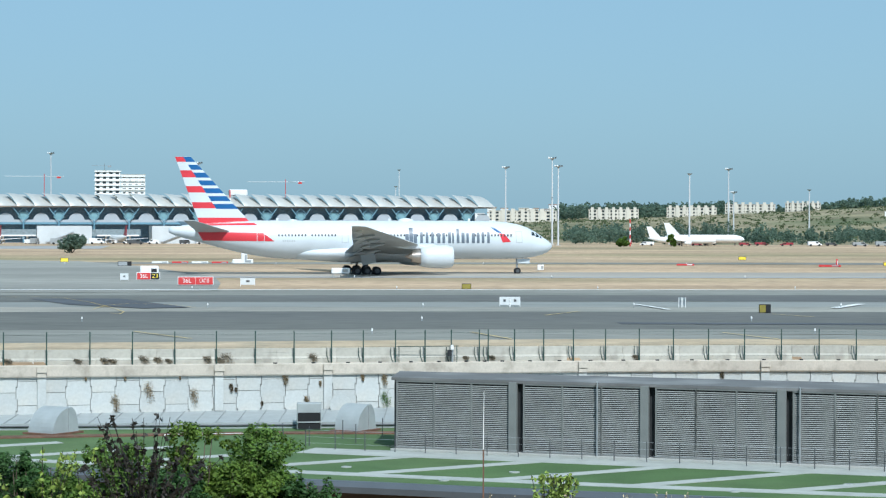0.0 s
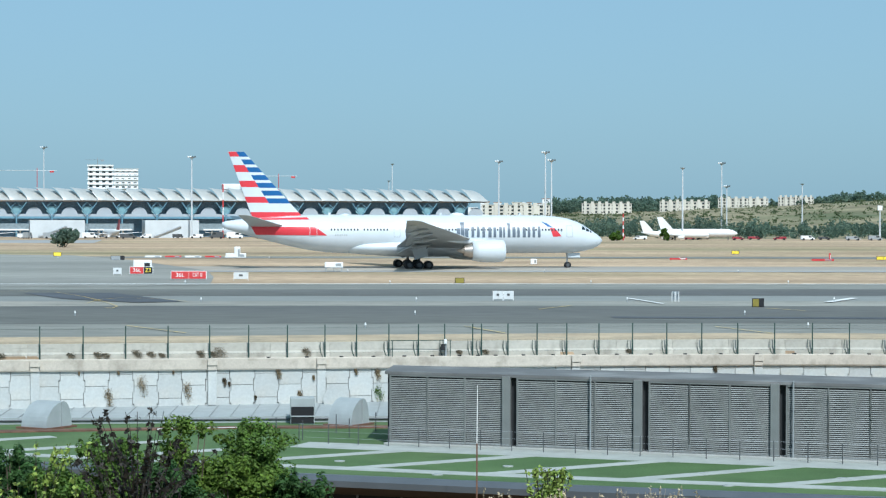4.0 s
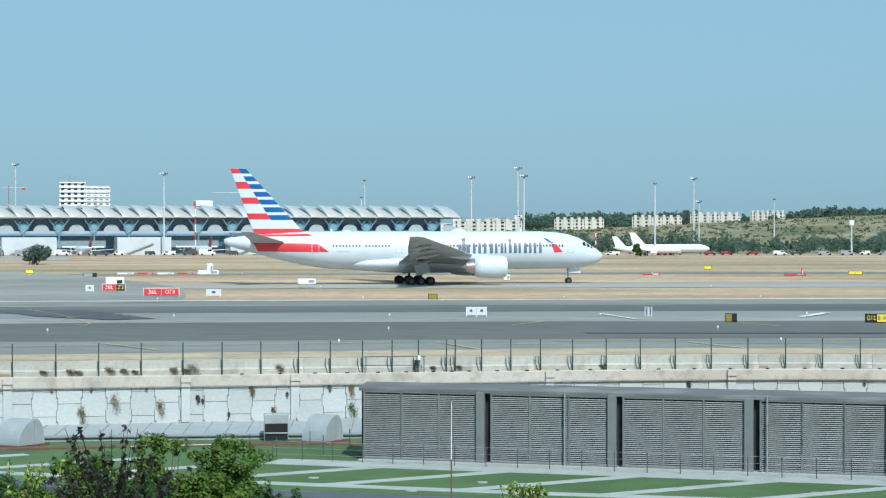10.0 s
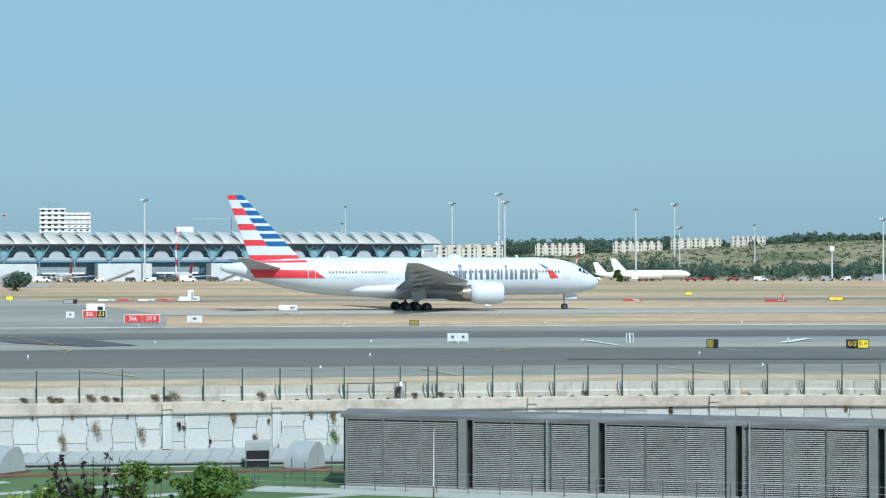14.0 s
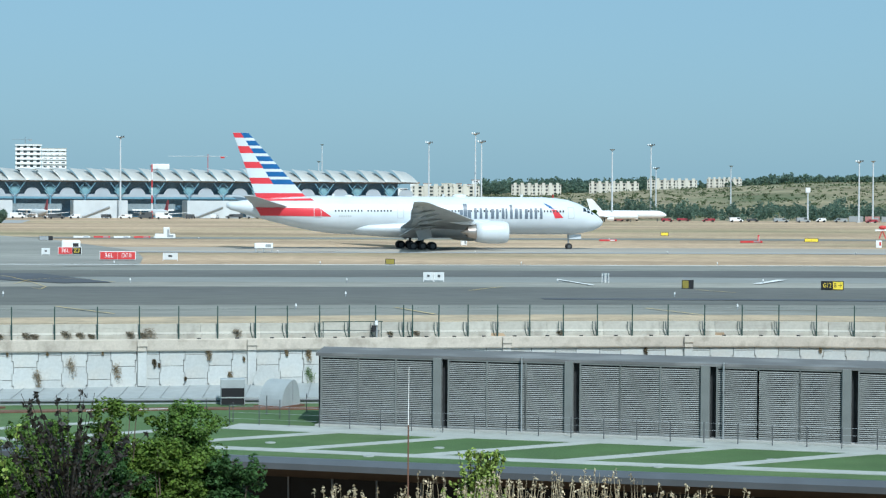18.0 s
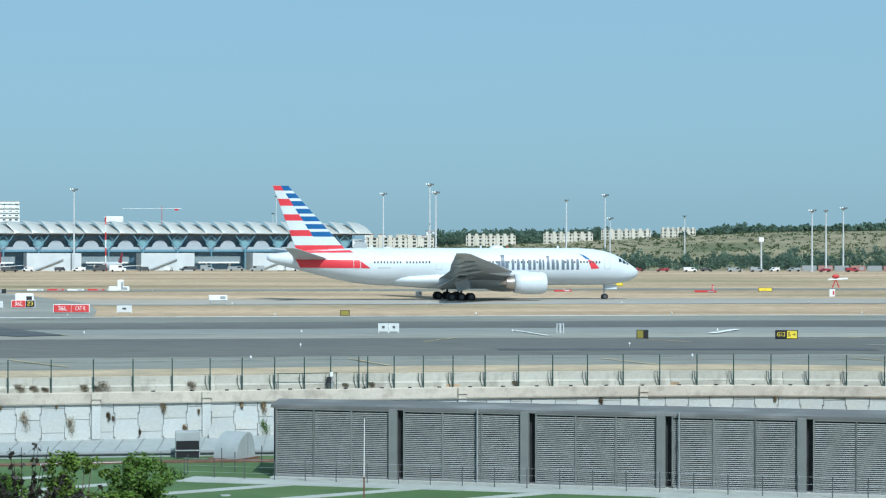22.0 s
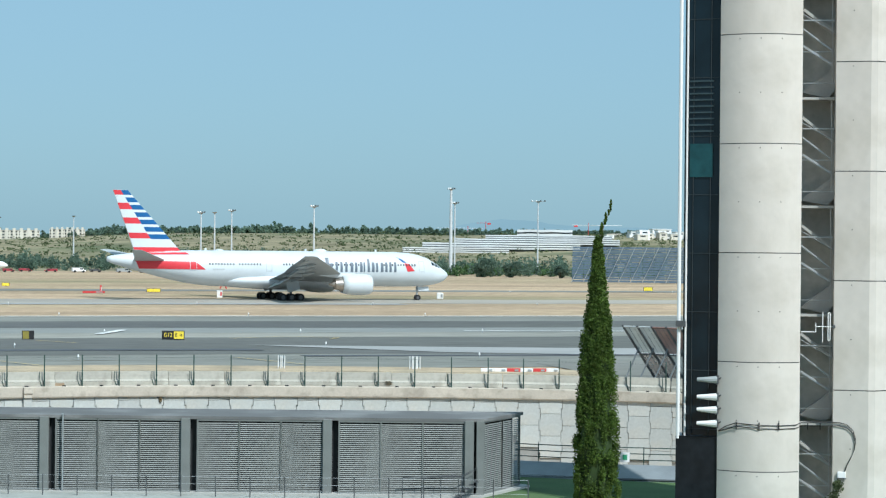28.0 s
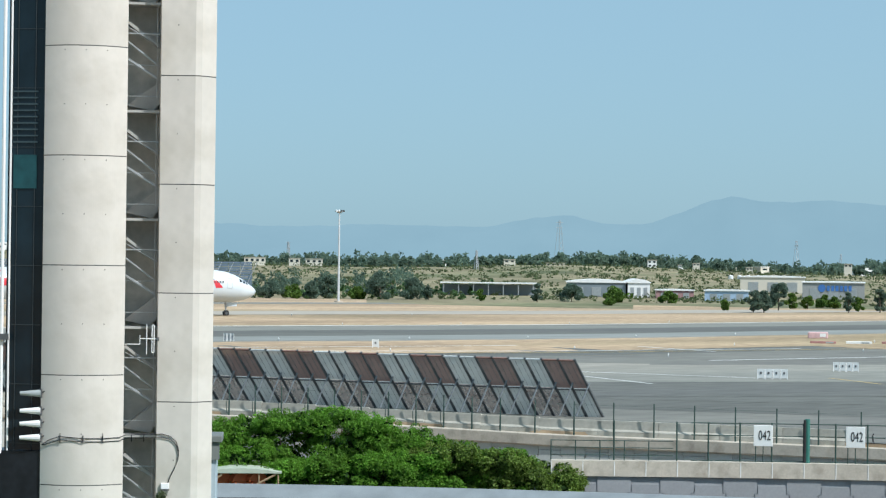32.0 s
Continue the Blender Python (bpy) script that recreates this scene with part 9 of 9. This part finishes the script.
AIRCRAFT_PATH = [
    (0.0, 14.37, 372.68, -0.05, 11.23),
    (0.5, 15.95, 372.99, -0.05, 11.14),
    (1.0, 17.42, 373.28, -0.06, 11.06),
    (1.5, 18.82, 373.56, -0.06, 10.97),
    (2.0, 19.97, 373.78, -0.06, 10.91),
    (2.5, 21.10, 373.99, -0.07, 10.84),
    (3.0, 22.05, 374.17, -0.07, 10.79),
    (3.5, 22.98, 374.35, -0.07, 10.73),
    (5.5, 25.87, 374.90, -0.08, 10.57),
    (6.0, 26.38, 374.99, -0.08, 10.54),
    (6.5, 26.86, 375.08, -0.08, 10.51),
    (7.0, 27.14, 375.13, -0.08, 10.49),
    (7.5, 27.44, 375.19, -0.08, 10.48),
    (8.0, 27.69, 375.23, -0.08, 10.46),
    (8.5, 27.83, 375.26, -0.08, 10.45),
    (9.0, 28.11, 375.31, -0.08, 10.44),
    (9.5, 28.27, 375.34, -0.08, 10.43),
    (10.0, 28.54, 375.39, -0.08, 10.41),
    (10.5, 28.73, 375.43, -0.08, 10.40),
    (11.0, 29.06, 375.49, -0.09, 10.38),
    (11.5, 29.33, 375.54, -0.09, 10.37),
    (12.0, 29.60, 375.58, -0.09, 10.35),
    (12.5, 29.91, 375.64, -0.09, 10.33),
    (13.0, 30.31, 375.71, -0.09, 10.31),
    (13.5, 30.66, 375.78, -0.09, 10.29),
    (14.0, 31.04, 375.85, -0.09, 10.27),
    (14.5, 31.43, 375.92, -0.09, 10.25),
    (16.5, 33.45, 376.28, -0.10, 10.13),
    (17.0, 34.12, 376.40, -0.10, 10.09),
    (17.5, 34.80, 376.52, -0.10, 10.05),
    (18.0, 35.81, 376.70, -0.10, 9.99),
    (18.5, 36.87, 376.88, -0.10, 9.93),
    (19.0, 38.18, 377.11, -0.11, 9.86),
    (19.5, 39.52, 377.35, -0.11, 9.78),
    (20.0, 40.90, 377.58, -0.11, 9.70),
    (20.5, 42.56, 377.86, -0.12, 9.60),
    (21.0, 44.69, 378.22, -0.12, 9.48),
    (21.5, 46.94, 378.59, -0.13, 9.35),
    (22.0, 49.68, 379.04, -0.13, 9.19),
    (22.5, 52.71, 379.53, -0.14, 9.02),
    (23.0, 56.38, 380.10, -0.15, 8.81),
    (23.5, 60.64, 380.75, -0.16, 8.56),
    (24.0, 65.56, 381.48, -0.17, 8.28),
    (24.5, 70.89, 382.25, -0.18, 7.98),
    (25.0, 77.09, 383.09, -0.20, 7.62),
    (25.5, 83.66, 383.95, -0.21, 7.24),
    (27.5, 116.77, 387.60, -0.29, 5.35),
    (28.0, 126.65, 388.48, -0.31, 4.79),
    (28.5, 137.20, 389.31, -0.34, 4.19),
    (29.0, 148.38, 390.07, -0.36, 3.55),
    (29.5, 159.50, 388.39, -0.40, 2.40),
    (30.0, 170.20, 385.38, -0.43, 1.00),
    (30.5, 181.49, 381.87, -0.46, -0.90),
    (31.0, 193.00, 378.20, -0.49, -3.30),
    (31.5, 203.50, 373.58, -0.52, -6.00),
    (32.0, 214.40, 368.35, -0.56, -9.00),
]


def rolled(path, radius, step=60.0):
    """Times and turns of a wheel that rolls along the aircraft's path."""
    out, total, due = [(path[0][0], 0.0)], 0.0, step
    for (t0, x0, y0, *_), (t1, x1, y1, *_) in zip(path, path[1:]):
        d = math.degrees(math.hypot(x1 - x0, y1 - y0) / radius)
        while d > 0 and total + d >= due:
            out.append((t0 + (t1 - t0) * (due - total) / d, due))
            due += step
        total += d
    if path[-1][0] - out[-1][0] > 0.01:
        out.append((path[-1][0], total))
    return out


def motions():
    walk(AIRLINER, [(t, pose(x, y, z, 0, 0, h)) for t, x, y, z, h in AIRCRAFT_PATH])
    for ob, r in SPIN:
        hub = ob.matrix_basis.translation.copy()
        walk(ob, [(t, pose(hub.x, hub.y, hub.z, 0, a % 360.0, 0)) for t, a in rolled(AIRCRAFT_PATH, r)])


motions()
